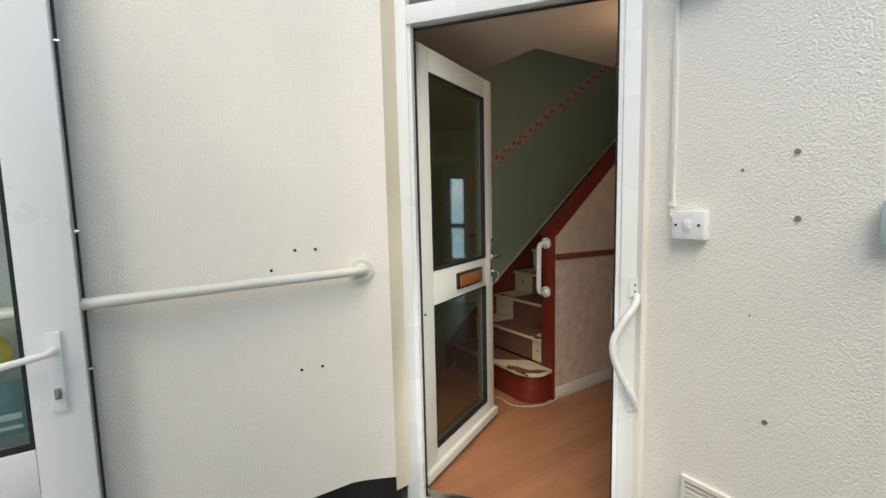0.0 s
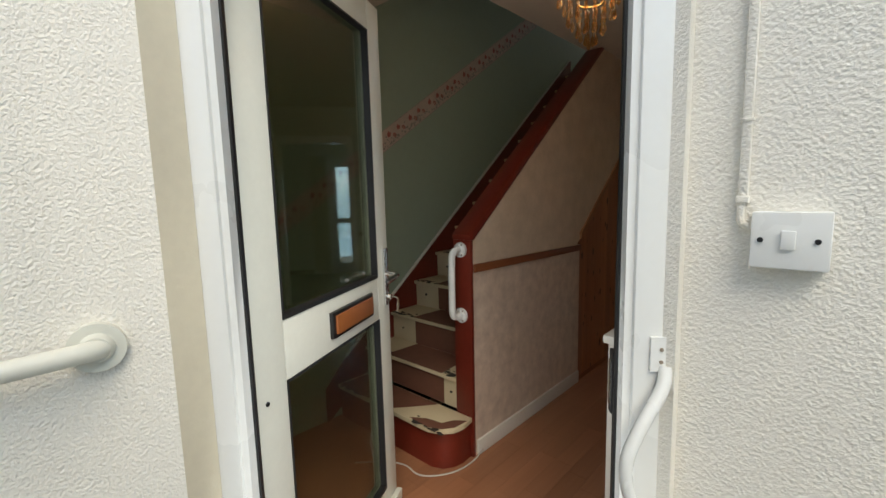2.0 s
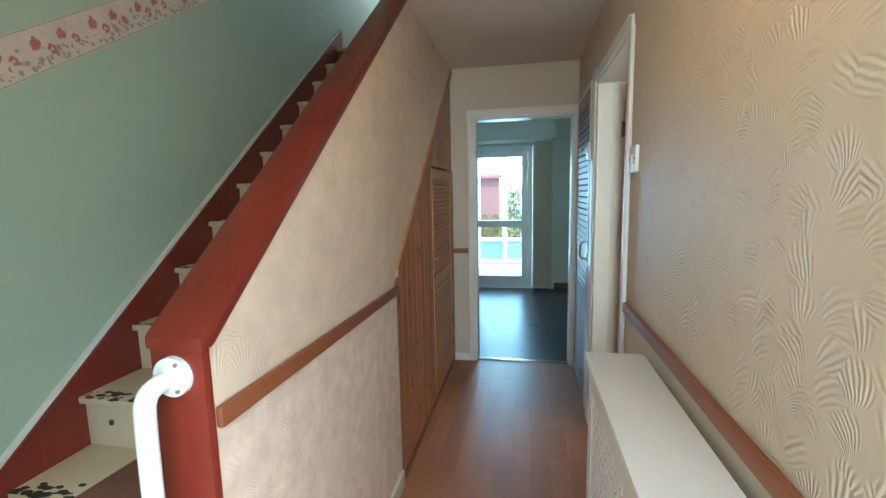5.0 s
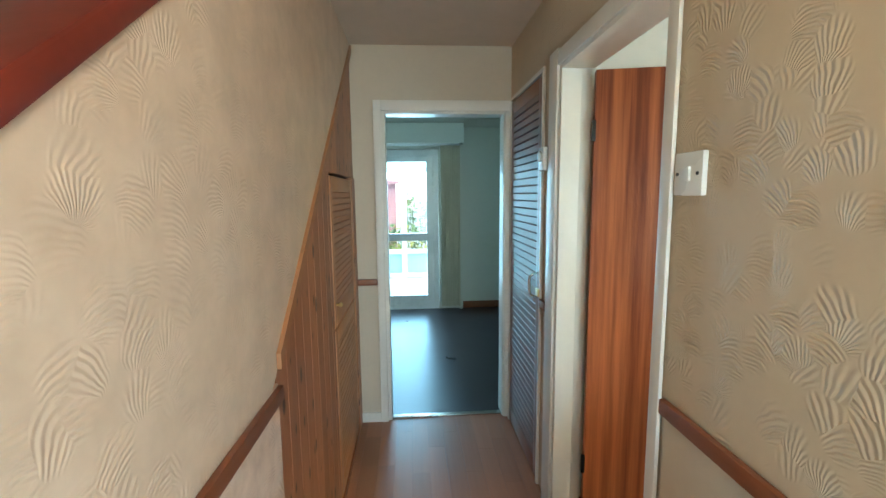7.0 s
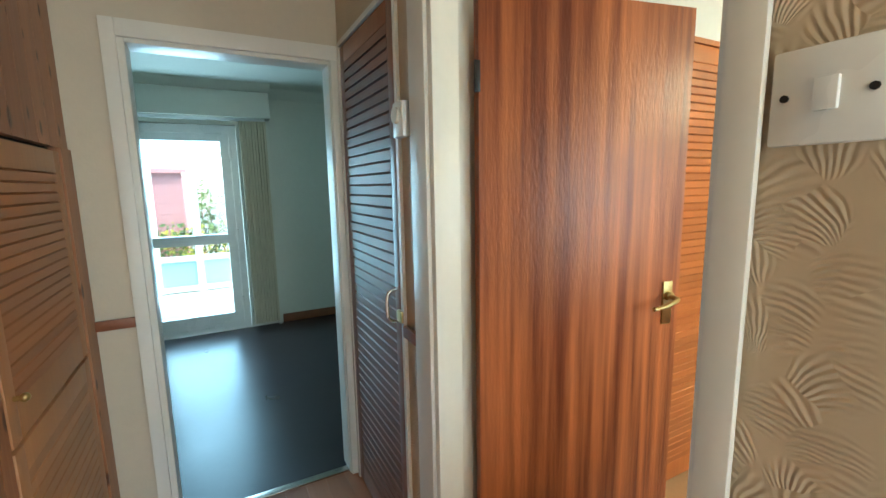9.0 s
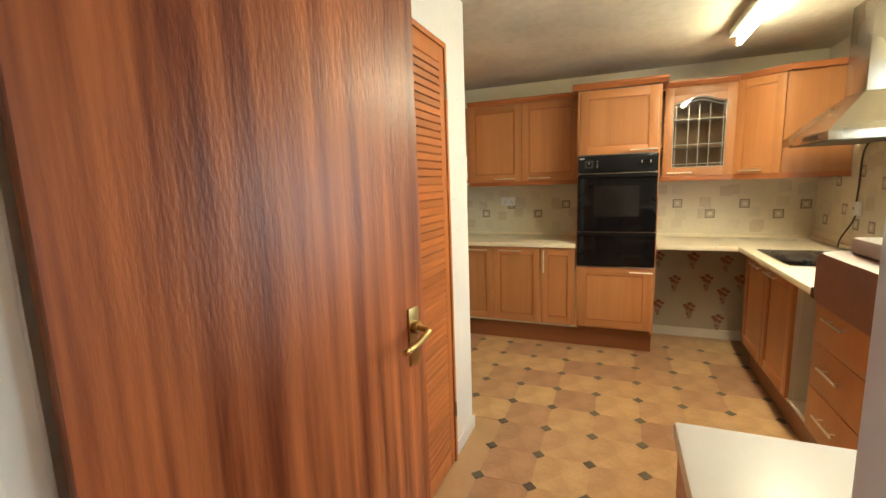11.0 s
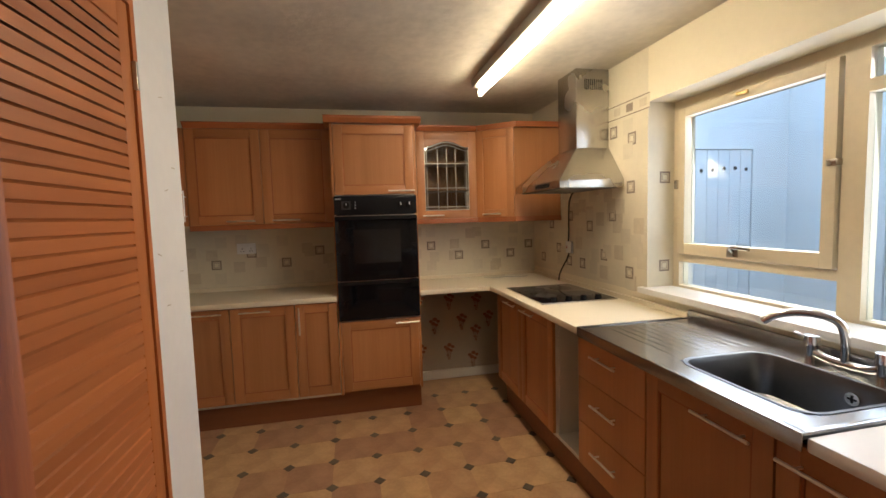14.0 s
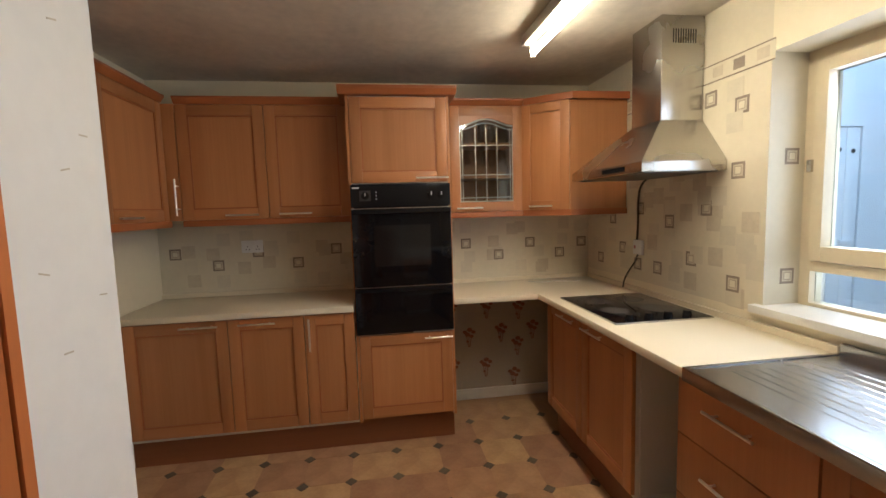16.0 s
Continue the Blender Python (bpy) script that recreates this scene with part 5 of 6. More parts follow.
structure("ceiling_kitchen", boxes((0.12, 0.33, KCEIL, 4.2, 3.8, KCEIL + 0.05)), KITCHEN_CEILING, "stained off-white kitchen ceiling", "ceiling")
structure("wall_splash_far", boxes((4.095, 0.57, 0.90, 4.0995, 3.62, 1.40)), KITCHEN_PAPER, "cream tile-effect wallpaper splashback", "wallpaper")

# scuffs on the partition
for x, z in ((2.026, 1.623), (1.961, 1.546), (1.876, 1.346), (2.039, 1.278), (1.916, 1.184), (1.967, 1.837)):
    tilt = Matrix.Translation((x, 2.7745, z)) @ Matrix.Rotation(0.25 * math.sin(31 * x), 4, "Y")
    solid("scuff", box(bmesh.new(), -0.013, -0.0006, -0.0016, 0.013, 0.0006, 0.0016, 0.0, tilt), MOTIF_LIGHT, "short brown scratch in the white partition paint", "scratch", "scratches on the partition")

# tile-effect squares of the wallpaper
rnd = random.Random(21)


def motif(parent, axis, at, u, z, size, sgn):
    def flat(s0, s1, d0, d1, mat, nm):
        if axis == "x":
            part(nm, boxes((min(at + sgn * d0, at + sgn * d1), u - s1, z - s1, max(at + sgn * d0, at + sgn * d1), u + s1, z + s1)), mat, parent)
        else:
            part(nm, boxes((u - s1, min(at + sgn * d0, at + sgn * d1), z - s1, u + s1, max(at + sgn * d0, at + sgn * d1), z + s1)), mat, parent)
    flat(0, size, -0.002, 0.0012, MOTIF_DARK, "square")
    flat(0, size * 0.70, 0.0005, 0.0016, MOTIF_LIGHT, "square")
    flat(0, size * 0.52, 0.0005, 0.0020, MOTIF_MID, "square")
    flat(0, size * 0.40, 0.0005, 0.0024, KITCHEN_PAPER, "square")


PALES = []


def pale(parent, axis, at, u, z, s, sgn):
    PALES.append(1)
    d0, d1 = sorted((at - sgn * 0.002, at + sgn * (0.0003 + 0.00001 * len(PALES))))
    if axis == "x":
        part("pale_square", boxes((d0, u - s, z - s, d1, u + s, z + s)), MOTIF_PALE if rnd.random() < 0.6 else MOTIF_LIGHT, parent)
    else:
        part("pale_square", boxes((u - s, d0, z - s, u + s, d1, z + s)), MOTIF_PALE if rnd.random() < 0.6 else MOTIF_LIGHT, parent)


far = thing("wallpaper_squares", (4.09, 2.0, 1.1), "printed brown and beige squares on the splashback", "wallpaper print")
for u, z in ((3.521, 1.191), (3.253, 1.105), (2.99, 1.19), (2.728, 1.104), (2.465, 1.191), (1.532, 1.186), (1.284, 1.096), (1.04, 1.179), (0.805, 1.094), (0.63, 1.17)):
    motif(far, "x", 4.095, u, z, 0.037, -1)
for k in range(51):
    pale(far, "x", 4.095, 0.62 + (k % 17) * 0.175 + rnd.uniform(-0.04, 0.04), rnd.choice((1.0, 1.1, 1.2, 1.3)) + rnd.uniform(-0.02, 0.02), 0.042, -1)
hw = thing("wallpaper_squares", (3.0, 0.57, 1.2), "printed brown and beige squares on the window wall", "wallpaper print")
for u, z in ((2.88, 1.926), (2.709, 1.578), (2.89, 1.411), (2.988, 1.151), (3.258, 1.069), (2.719, 1.065), (3.431, 1.413), (3.902, 1.065), (3.62, 1.16), (2.70, 1.86), (3.16, 1.34), (3.74, 1.35), (3.45, 1.07)):
    motif(hw, "y", 0.57, u, z, 0.037, 1)
for k in range(60):
    pale(hw, "y", 0.57, 2.60 + rnd.random() * 1.4, 0.98 + rnd.random() * 0.98, 0.045, 1)
for z in (1.12, 1.62):
    motif(hw, "x", 2.56, 0.46, z, 0.033, -1)
bd = thing("tile_border", (3.2, 0.57, 2.0), "grey-beige printed border strip along the window wall", "border")
part("strip", boxes((2.545, 0.5705, 2.0, 3.6, 0.5725, 2.085)), KITCHEN_PAPER, bd)
part("line", boxes((2.545, 0.5725, 2.0, 3.6, 0.5735, 2.006), (2.545, 0.5725, 2.079, 3.6, 0.5735, 2.085)), MOTIF_DARK, bd)
for k in range(9):
    part("square", boxes((2.57 + 0.12 * k, 0.5725, 2.020, 2.63 + 0.12 * k, 0.5735, 2.066)), MOTIF_DARK if k % 2 else MOTIF_LIGHT, bd)

# window
wd = thing("window_2", (1.6, 0.37, 0.98), "cream painted timber window over the sink", "window", "", "structure")
FR = material("cream_window_paint", (0.66, 0.57, 0.39), 0.45, 0, 3, 0.08, 40, 0.0006, 30)
y0, y1 = 0.338, 0.40
part("window_frame", boxes((1.0, y0, 0.985, 2.56, y1, 1.012), (1.0, y0, 1.985, 2.56, y1, 2.034), (2.515, y0, 1.012, 2.56, y1, 1.985), (1.0, y0, 1.012, 1.04, y1, 1.985), (1.625, y0, 1.012, 1.705, y1, 1.985)), FR, wd)
part("transom", boxes((1.705, y0, 1.145, 2.515, y1, 1.185), (1.04, y0, 1.83, 1.625, y1, 1.875)), FR, wd)
cas = part("casement", boxes((1.712, 0.350, 1.190, 1.760, 0.418, 1.98), (2.462, 0.350, 1.190, 2.51, 0.418, 1.98), (1.760, 0.350, 1.190, 2.462, 0.418, 1.25), (1.760, 0.350, 1.935, 2.462, 0.418, 1.98), bevel=0.003), FR, wd)
part("stay", tube([(2.15, 0.42, 1.225), (2.15, 0.44, 1.245), (2.12, 0.445, 1.25), (2.04, 0.445, 1.245)], 0.009, 8, 2), STEEL, cas, "dull metal casement stay")
part("stay_plate", box(bmesh.new(), 2.12, 0.418, 1.20, 2.18, 0.424, 1.24, 0.002), STEEL, cas)
part("catch", box(bmesh.new(), 1.70, 0.40, 1.585, 1.74, 0.43, 1.61, 0.004), STEEL, cas)
part("catch", box(bmesh.new(), 2.08, 0.42, 1.950, 2.14, 0.432, 1.97, 0.004), BRASS, cas)
part("hinge", box(bmesh.new(), 2.505, 0.40, 1.55, 2.525, 0.43, 1.60, 0.003), STEEL, cas)
for r in ((1.760, 1.25, 2.462, 1.935), (1.705, 1.012, 2.515, 1.145), (1.04, 1.012, 1.625, 1.83), (1.04, 1.875, 1.625, 1.985)):
    ob = part("pane", boxes((r[0], 0.366, r[1], r[2], 0.372, r[3])), GLASS, wd)
    ob.visible_shadow = False
part("window_sill", box(bmesh.new(), 0.96, 0.402, 0.966, 2.60, 0.605, 1.0, 0.005), material("white_sill_paint", (0.74, 0.73, 0.68), 0.35, 0, 3, 0.05), wd)

# outside the window: boarded doors of the passage
sd = thing("shed_door", (3.88, -1.2, 0), "white painted boarded door with small round vents", "shed door")
for k in range(6):
    part("board", box(bmesh.new(), 3.870, -1.56 + 0.125 * k + 0.002, 0.0, 3.8985, -1.435 + 0.125 * k - 0.002, 1.98, 0.003), SHED_PAINT, sd)
    part("vent_hole", rod(bmesh.new(), (3.8685, -1.4975 + 0.125 * k, 1.80 + 0.012 * math.sin(k * 1.2)), (3.8715, -1.4975 + 0.125 * k, 1.80 + 0.012 * math.sin(k * 1.2)), 0.020, 12), BLACK_PAINT, sd)
part("frame", boxes((3.86, -1.62, 0, 3.8985, -1.565, 2.04), (3.86, -0.81, 0, 3.8985, -0.76, 2.04), (3.86, -1.565, 1.985, 3.8985, -0.81, 2.04)), SHED_PAINT, sd)
part("latch", box(bmesh.new(), 3.855, -1.52, 1.08, 3.869, -1.40, 1.11, 0.003), SHED_PAINT, sd)
s2 = thing("store_door", (2.7, -2.0, 0), "white painted panelled store door with a round knob", "door")
part("leaf", boxes((2.25, -2.018, 0, 3.05, -1.985, 1.98)), SHED_PAINT, s2)
for x0, x1 in ((2.33, 2.60), (2.70, 2.97)):
    for z0, z1 in ((0.15, 0.85), (1.0, 1.85)):
        part("panel", box(bmesh.new(), x0, -1.986, z0, x1, -1.977, z1, 0.004), SHED_PAINT, s2)
part("frame", boxes((2.19, -2.018, 0, 2.245, -1.97, 2.04), (3.055, -2.018, 0, 3.11, -1.97, 2.04), (2.245, -2.018, 1.985, 3.055, -1.97, 2.04)), SHED_PAINT, s2)
part("knob", ball(rod(bmesh.new(), (2.97, -1.985, 1.0), (2.97, -1.94, 1.0), 0.01, 10), (2.97, -1.93, 1.0), 0.028), CHROME, s2)

# ---------------------------------------------------------------- kitchen units
def cab_door(parent, axis, at, u0, u1, z0, z1, sgn, handle, glazed=False, plain=False):
    """A framed oak door, outward along sgn of the axis; handle: (u, z, 'h' or 'v', length)."""
    th_, g = 0.020, 0.002
    u0, u1, z0, z1 = u0 + g, u1 - g, z0 + g, z1 - g

    def bx(a, b, c, d, e, f, bv=0.0):
        lo, hi = sorted((at + sgn * a, at + sgn * b))
        return box(bmesh.new(), lo, c, e, hi, d, f, bv) if axis == "x" else box(bmesh.new(), c, lo, e, d, hi, f, bv)
    s = 0.0 if plain else 0.062
    if plain:
        d = part("drawer_front", bx(0, th_, u0, u1, z0, z1, 0.003), OAK, parent)
    else:
        d = part("door", bx(0, th_, u0, u0 + s, z0, z1, 0.0025), OAK, parent)
        part("stile", bx(0, th_, u1 - s, u1, z0, z1, 0.0025), OAK, d)
        part("rail", bx(0, th_, u0 + s, u1 - s, z0, z0 + s, 0.0025), OAK_ACROSS, d)
        part("rail", bx(0, th_, u0 + s, u1 - s, z1 - s, z1, 0.0025), OAK_ACROSS, d)
        if glazed:
            lo, hi = sorted((at + sgn * 0.008, at + sgn * 0.012))
            part("pane", boxes((lo, u0 + s, z0 + s, hi, u1 - s, z1 - s)), GLASS, d)
        else:
            part("panel", bx(0.002, th_ - 0.009, u0 + s, u1 - s, z0 + s, z1 - s), OAK, d)
            part("bead", bx(0.002, th_ - 0.004, u0 + s, u0 + s + 0.008, z0 + s, z1 - s), OAK_TRIM, d)
            part("bead", bx(0.002, th_ - 0.004, u1 - s - 0.008, u1 - s, z0 + s, z1 - s), OAK_TRIM, d)
            part("bead", bx(0.002, th_ - 0.004, u0 + s + 0.008, u1 - s - 0.008, z1 - s - 0.008, z1 - s), OAK_TRIM, d)
            part("bead", bx(0.002, th_ - 0.004, u0 + s + 0.008, u1 - s - 0.008, z0 + s, z0 + s + 0.008), OAK_TRIM, d)
    if handle:
        u, z, way, ln = handle
        o, f = at + sgn * (th_ + 0.028), at + sgn * (th_ - 0.001)
        P = (lambda d_, uu, zz: (d_, uu, zz)) if axis == "x" else (lambda d_, uu, zz: (uu, d_, zz))
        if way == "h":
            a, b = (u - ln / 2, z), (u + ln / 2, z)
        else:
            a, b = (u, z - ln / 2), (u, z + ln / 2)
        bm = rod(bmesh.new(), P(o, *a), P(o, *b), 0.0055, 10)
        k = 0.82
        for t_ in (1 - k, k):
            uu, zz = a[0] + (b[0] - a[0]) * t_, a[1] + (b[1] - a[1]) * t_
            rod(bm, P(f, uu, zz), P(o, uu, zz), 0.004, 8)
        part("handle", bm, NICKEL, d, "slim satin bar handle")
    return d


FX = 3.55     # carcass front on the far wall; doors stand 20 mm proud
DOOR_Z0, DOOR_Z1 = 0.19, 0.855
CARCASS = material("white_carcass_board", (0.66, 0.62, 0.52), 0.5, 0, 3, 0.04)


def base_unit(name, u0, u1, doors, label, axis="x"):
    th_ = thing(name, ((u0 + u1) / 2, 1.0, 0) if axis == "y" else (3.8, (u0 + u1) / 2, 0), label, "kitchen unit", "base units")
    if axis == "x":
        part("body", boxes((FX, u0 + 0.001, 0.17, 4.09, u1 - 0.001, 0.858)), CARCASS, th_)
    else:
        part("body", boxes((u0 + 0.001, 0.575, 0.17, u1 - 0.001, 1.118, 0.71 if u0 < 1.76 and u1 > 1.22 else 0.858)), CARCASS, th_)
    for (a, b, z0, z1, h, pl) in doors:
        cab_door(th_, axis, FX if axis == "x" else 1.118, a, b, z0, z1, -1 if axis == "x" else 1, h, False, pl)
    return th_


base_unit("base_cabinet", 2.325, 2.615, [(2.325, 2.615, DOOR_Z0, DOOR_Z1, (2.585, 0.74, "v", 0.19), False)], "narrow oak base cabinet with a vertical bar handle")
base_unit("base_cabinet", 2.615, 3.035, [(2.615, 3.035, DOOR_Z0, DOOR_Z1, (2.87, 0.825, "h", 0.20), False)], "oak base cabinet under the cream worktop")
base_unit("base_cabinet", 3.035, 3.615, [(3.035, 3.585, DOOR_Z0, DOOR_Z1, (3.18, 0.825, "h", 0.20), False)], "wide oak base cabinet in the corner")
solid("plinth", box(bmesh.new(), 3.60, 1.735, 0.0, 3.62, 3.615, 0.168), PLINTH_WOOD, "dark wooden plinth under the units", "plinth")
solid("plinth", box(bmesh.new(), 0.84, 1.06, 0.0, 3.50, 1.08, 0.168), PLINTH_WOOD, "dark wooden plinth under the window units", "plinth")

# oven tower
tw = thing("oven_housing", (3.8, 2.02, 0), "tall oak housing round the built-in double oven", "oven housing")
part("side_panel", boxes((FX - 0.015, 1.728, 0.17, 4.09, 1.745, 2.10)), OAK, tw)
part("side_panel", boxes((FX - 0.015, 2.305, 0.17, 4.09, 2.322, 2.10)), OAK, tw)
part("back_panel", boxes((3.98, 1.745, 0.17, 4.09, 2.305, 2.10)), CARCASS, tw)
for z0, z1 in ((0.695, 0.712), (1.602, 1.618), (2.08, 2.10)):
    part("shelf", boxes((FX, 1.745, z0, 3.98, 2.305, z1)), CARCASS, tw)
cab_door(tw, "x", FX, 1.745, 2.305, DOOR_Z0, 0.705, -1, (1.83, 0.675, "h", 0.17))
cab_door(tw, "x", FX, 1.745, 2.305, 1.605, 2.095, -1, (1.84, 1.63, "h", 0.19))
part("cornice", prism([(3.50, 2.10), (3.475, 2.128), (3.475, 2.145), (4.09, 2.145), (4.09, 2.10)], "y", 1.69, 2.36), OAK_TRIM, tw)
ov = thing("double_oven", (3.6, 2.02, 0.72), "black built-in double oven with glass doors", "oven")
part("body", boxes((3.545, 1.748, 0.714, 3.97, 2.302, 1.600)), OVEN_BLACK, ov)
part("control_panel", box(bmesh.new(), 3.520, 1.735, 1.468, 3.545, 2.315, 1.598, 0.003), OVEN_BLACK, ov)
part("upper_door", box(bmesh.new(), 3.512, 1.735, 1.002, 3.545, 2.315, 1.455, 0.004), OVEN_GLASS, ov)
part("lower_door", box(bmesh.new(), 3.512, 1.735, 0.718, 3.545, 2.315, 0.992, 0.004), OVEN_GLASS, ov)
part("door_handle", boxes((3.490, 1.74, 1.430, 3.511, 2.31, 1.452)), OVEN_BLACK, ov)
part("door_handle", boxes((3.490, 1.74, 0.972, 3.511, 2.31, 0.990)), OVEN_BLACK, ov)
part("viewing_window", boxes((3.5105, 1.86, 1.12, 3.512, 2.19, 1.36)), material("oven_window", (0.012, 0.011, 0.011), 0.10), ov)
for z0, z1 in ((1.457, 1.462), (0.994, 0.998), (0.712, 0.716)):
    part("trim_line", boxes((3.516, 1.733, z0, 3.545, 2.317, z1)), STEEL, ov)
for y in (1.79, 1.85):
    k = part("knob", rod(bmesh.new(), (3.52, y, 1.53), (3.497, y, 1.53), 0.021, 18, 0.018), OVEN_BLACK, ov)
    part("pointer", boxes((3.4955, y - 0.002, 1.53, 3.4975, y + 0.002, 1.549)), PLASTIC_WHITE, k)
clk = part("clock", box(bmesh.new(), 3.516, 2.20, 1.502, 3.521, 2.265, 1.563, 0.002), material("oven_clock_face", (0.05, 0.05, 0.05), 0.2), ov)
part("clock_ring", rod(bmesh.new(), (3.5165, 2.232, 1.533), (3.514, 2.232, 1.533), 0.022, 18), OVEN_BLACK, clk)
part("clock_hand", boxes((3.5125, 2.230, 1.533, 3.5138, 2.234, 1.551)), PLASTIC_WHITE, clk)
part("lettering_bar", boxes((3.518, 2.265, 1.575, 3.5205, 2.305, 1.583)), PLASTIC_WHITE, ov)
for z in (1.55, 1.53, 1.51):
    part("indicator", boxes((3.518, 2.165, z, 3.5205, 2.172, z + 0.006)), PLASTIC_WHITE, ov)

# worktops
def worktop(pts, z0, z1, mat, label):
    return solid("worktop", prism(pts, "z", z0, z1, None, 0.008), mat, label, "worktop")


worktop([(3.505, 2.325), (4.094, 2.325), (4.094, 3.618), (3.505, 3.618)], 0.86, 0.897, WORKTOP, "cream laminate worktop beside the oven")
worktop([(2.235, 0.575), (4.094, 0.575), (4.094, 1.725), (3.535, 1.725), (3.535, 1.185), (2.235, 1.185)], 0.86, 0.897, WORKTOP, "cream laminate worktop round the corner, carrying the hob")
worktop([(0.86, 0.575), (1.20, 0.575), (1.20, 1.185), (0.86, 1.185)], 0.86, 0.897, WORKTOP_WHITE, "white worktop beside the sink")
worktop([(0.145, 0.575), (0.835, 0.575), (0.835, 1.892), (0.145, 1.892)], 0.862, 0.900, WORKTOP_WHITE, "white laminate worktop by the kitchen door")
solid("upstand", boxes((4.075, 2.325, 0.898, 4.094, 3.618, 0.925)), WORKTOP, "cream upstand behind the worktop", "upstand")
solid("upstand", boxes((4.075, 0.60, 0.898, 4.094, 1.725, 0.925)), WORKTOP, "cream upstand behind the worktop", "upstand")
solid("upstand", boxes((2.235, 0.5745, 0.898, 4.07, 0.594, 0.925)), WORKTOP, "cream upstand along the window wall", "upstand")
pn = thing("base_cabinet", (0.5, 1.3, 0), "white topped cabinet with an oak end beside the door", "kitchen unit", "base units")
part("body", boxes((0.146, 1.20, 0.0, 0.80, 1.866, 0.86)), CARCASS, pn)
part("end_panel", boxes((0.146, 1.866, 0.0, 0.81, 1.884, 0.86)), OAK, pn)
part("front_panel", boxes((0.80, 1.20, 0.17, 0.815, 1.866, 0.86)), OAK, pn)

# space under the corner worktop: papered back wall
ub = thing("knee_space_paper", (4.09, 1.45, 0), "flower-printed paper behind the empty appliance space", "wallpaper")
part("paper", boxes((4.088, 0.60, 0.08, 4.094, 1.725, 0.858)), material("mushroom_paper", (0.46, 0.40, 0.31), 0.6, 0, 4, 0.08), ub)
part("skirting", box(bmesh.new(), 4.072, 0.60, 0.0, 4.094, 1.725, 0.078, 0.004), WHITE_PAINT, ub)
rnd = random.Random(5)
for y, z in ((1.526, 0.49), (1.279, 0.51), (1.151, 0.40), (1.401, 0.25), (1.389, 0.70), (1.65, 0.26), (1.14, 0.68), (1.66, 0.70), (1.18, 0.16), (1.03, 0.52)):
    fl_ = bmesh.new()
    for q, (dy, dz) in enumerate(((-0.034, 0.028), (-0.004, 0.046), (0.032, 0.030), (0.012, 0.010), (-0.018, -0.004))):
        ball(fl_, (4.0878, y + dy, z + dz), 0.017 + 0.004 * (q % 2), 8, 5, (0.03, 1, 0.8))
    for dy in (-0.022, 0.004, 0.026):
        rod(fl_, (4.0878, y + dy * 0.8, z), (4.0878, y + dy * 0.25, z - 0.085), 0.0028, 5)
    ball(fl_, (4.0878, y + 0.012, z - 0.045), 0.013, 7, 4, (0.03, 1, 0.6))
    part("flower_print", fl_, MOTIF_RED, ub)

# window-wall run
base_unit("base_cabinet", 2.60, 3.53, [(3.06, 3.52, DOOR_Z0, DOOR_Z1, (3.22, 0.815, "h", 0.20), False), (2.60, 3.06, DOOR_Z0, DOOR_Z1, (2.92, 0.815, "h", 0.20), False)], "double oak base cabinet under the hob", "y")
slot = thing("tray_space", (2.45, 0.9, 0), "open narrow space between cabinets with a white lining", "open space")
part("lining", boxes((2.325, 0.575, 0.17, 2.33, 1.10, 0.858), (2.594, 0.575, 0.17, 2.599, 1.10, 0.858), (2.33, 0.575, 0.17, 2.594, 1.115, 0.188), (2.33, 0.575, 0.188, 2.594, 0.585, 0.858)), CARCASS, slot)
base_unit("drawer_unit", 1.825, 2.322, [(1.825, 2.322, 0.635, DOOR_Z1, (2.08, 0.775, "h", 0.19), True), (1.825, 2.322, 0.412, 0.635, (2.08, 0.545, "h", 0.19), True), (1.825, 2.322, DOOR_Z0, 0.412, (2.08, 0.315, "h", 0.19), True)], "three-drawer oak unit beside the sink", "y")
base_unit("sink_cabinet", 1.315, 1.822, [(1.315, 1.822, DOOR_Z0, 0.845, (1.47, 0.79, "h", 0.21), False)], "oak cabinet under the sink", "y")
base_unit("sink_cabinet", 0.842, 1.312, [(0.842, 1.312, DOOR_Z0, 0.845, (1.16, 0.79, "h", 0.26), False)], "oak cabinet under the white worktop", "y")

# sink
SX0, SX1, SY0, SY1, SZ = 1.203, 2.232, 0.585, 1.190, 0.902
sk = thing("sink", (1.7, 0.9, SZ), "stainless steel sit-on sink with ribbed drainer", "sink")
bx0, bx1, by0, by1 = 1.275, 1.715, 0.735, 1.085


def holed_slab(xs, ys, z0, z1):
    """A slab over a 3 x 3 grid of cells whose middle cell is left out."""
    bm = bmesh.new()
    grid = [[[bm.verts.new((x, y, z)) for z in (z0, z1)] for y in ys] for x in xs]
    for i in range(3):
        for j in range(3):
            if (i, j) != (1, 1):
                for k in (0, 1):
                    bm.faces.new((grid[i][j][k], grid[i + 1][j][k], grid[i + 1][j + 1][k], grid[i][j + 1][k]))
    edges = [((i, j), (i + 1, j)) for i in range(3) for j in (0, 3)] + [((i, j), (i, j + 1)) for j in range(3) for i in (0, 3)]
    edges += [((1, 1), (2, 1)), ((1, 2), (2, 2)), ((1, 1), (1, 2)), ((2, 1), (2, 2))]
    for (a, b), (c, d) in edges:
        bm.faces.new((grid[a][b][0], grid[c][d][0], grid[c][d][1], grid[a][b][1]))
    bmesh.ops.recalc_face_normals(bm, faces=bm.faces)
    return bm


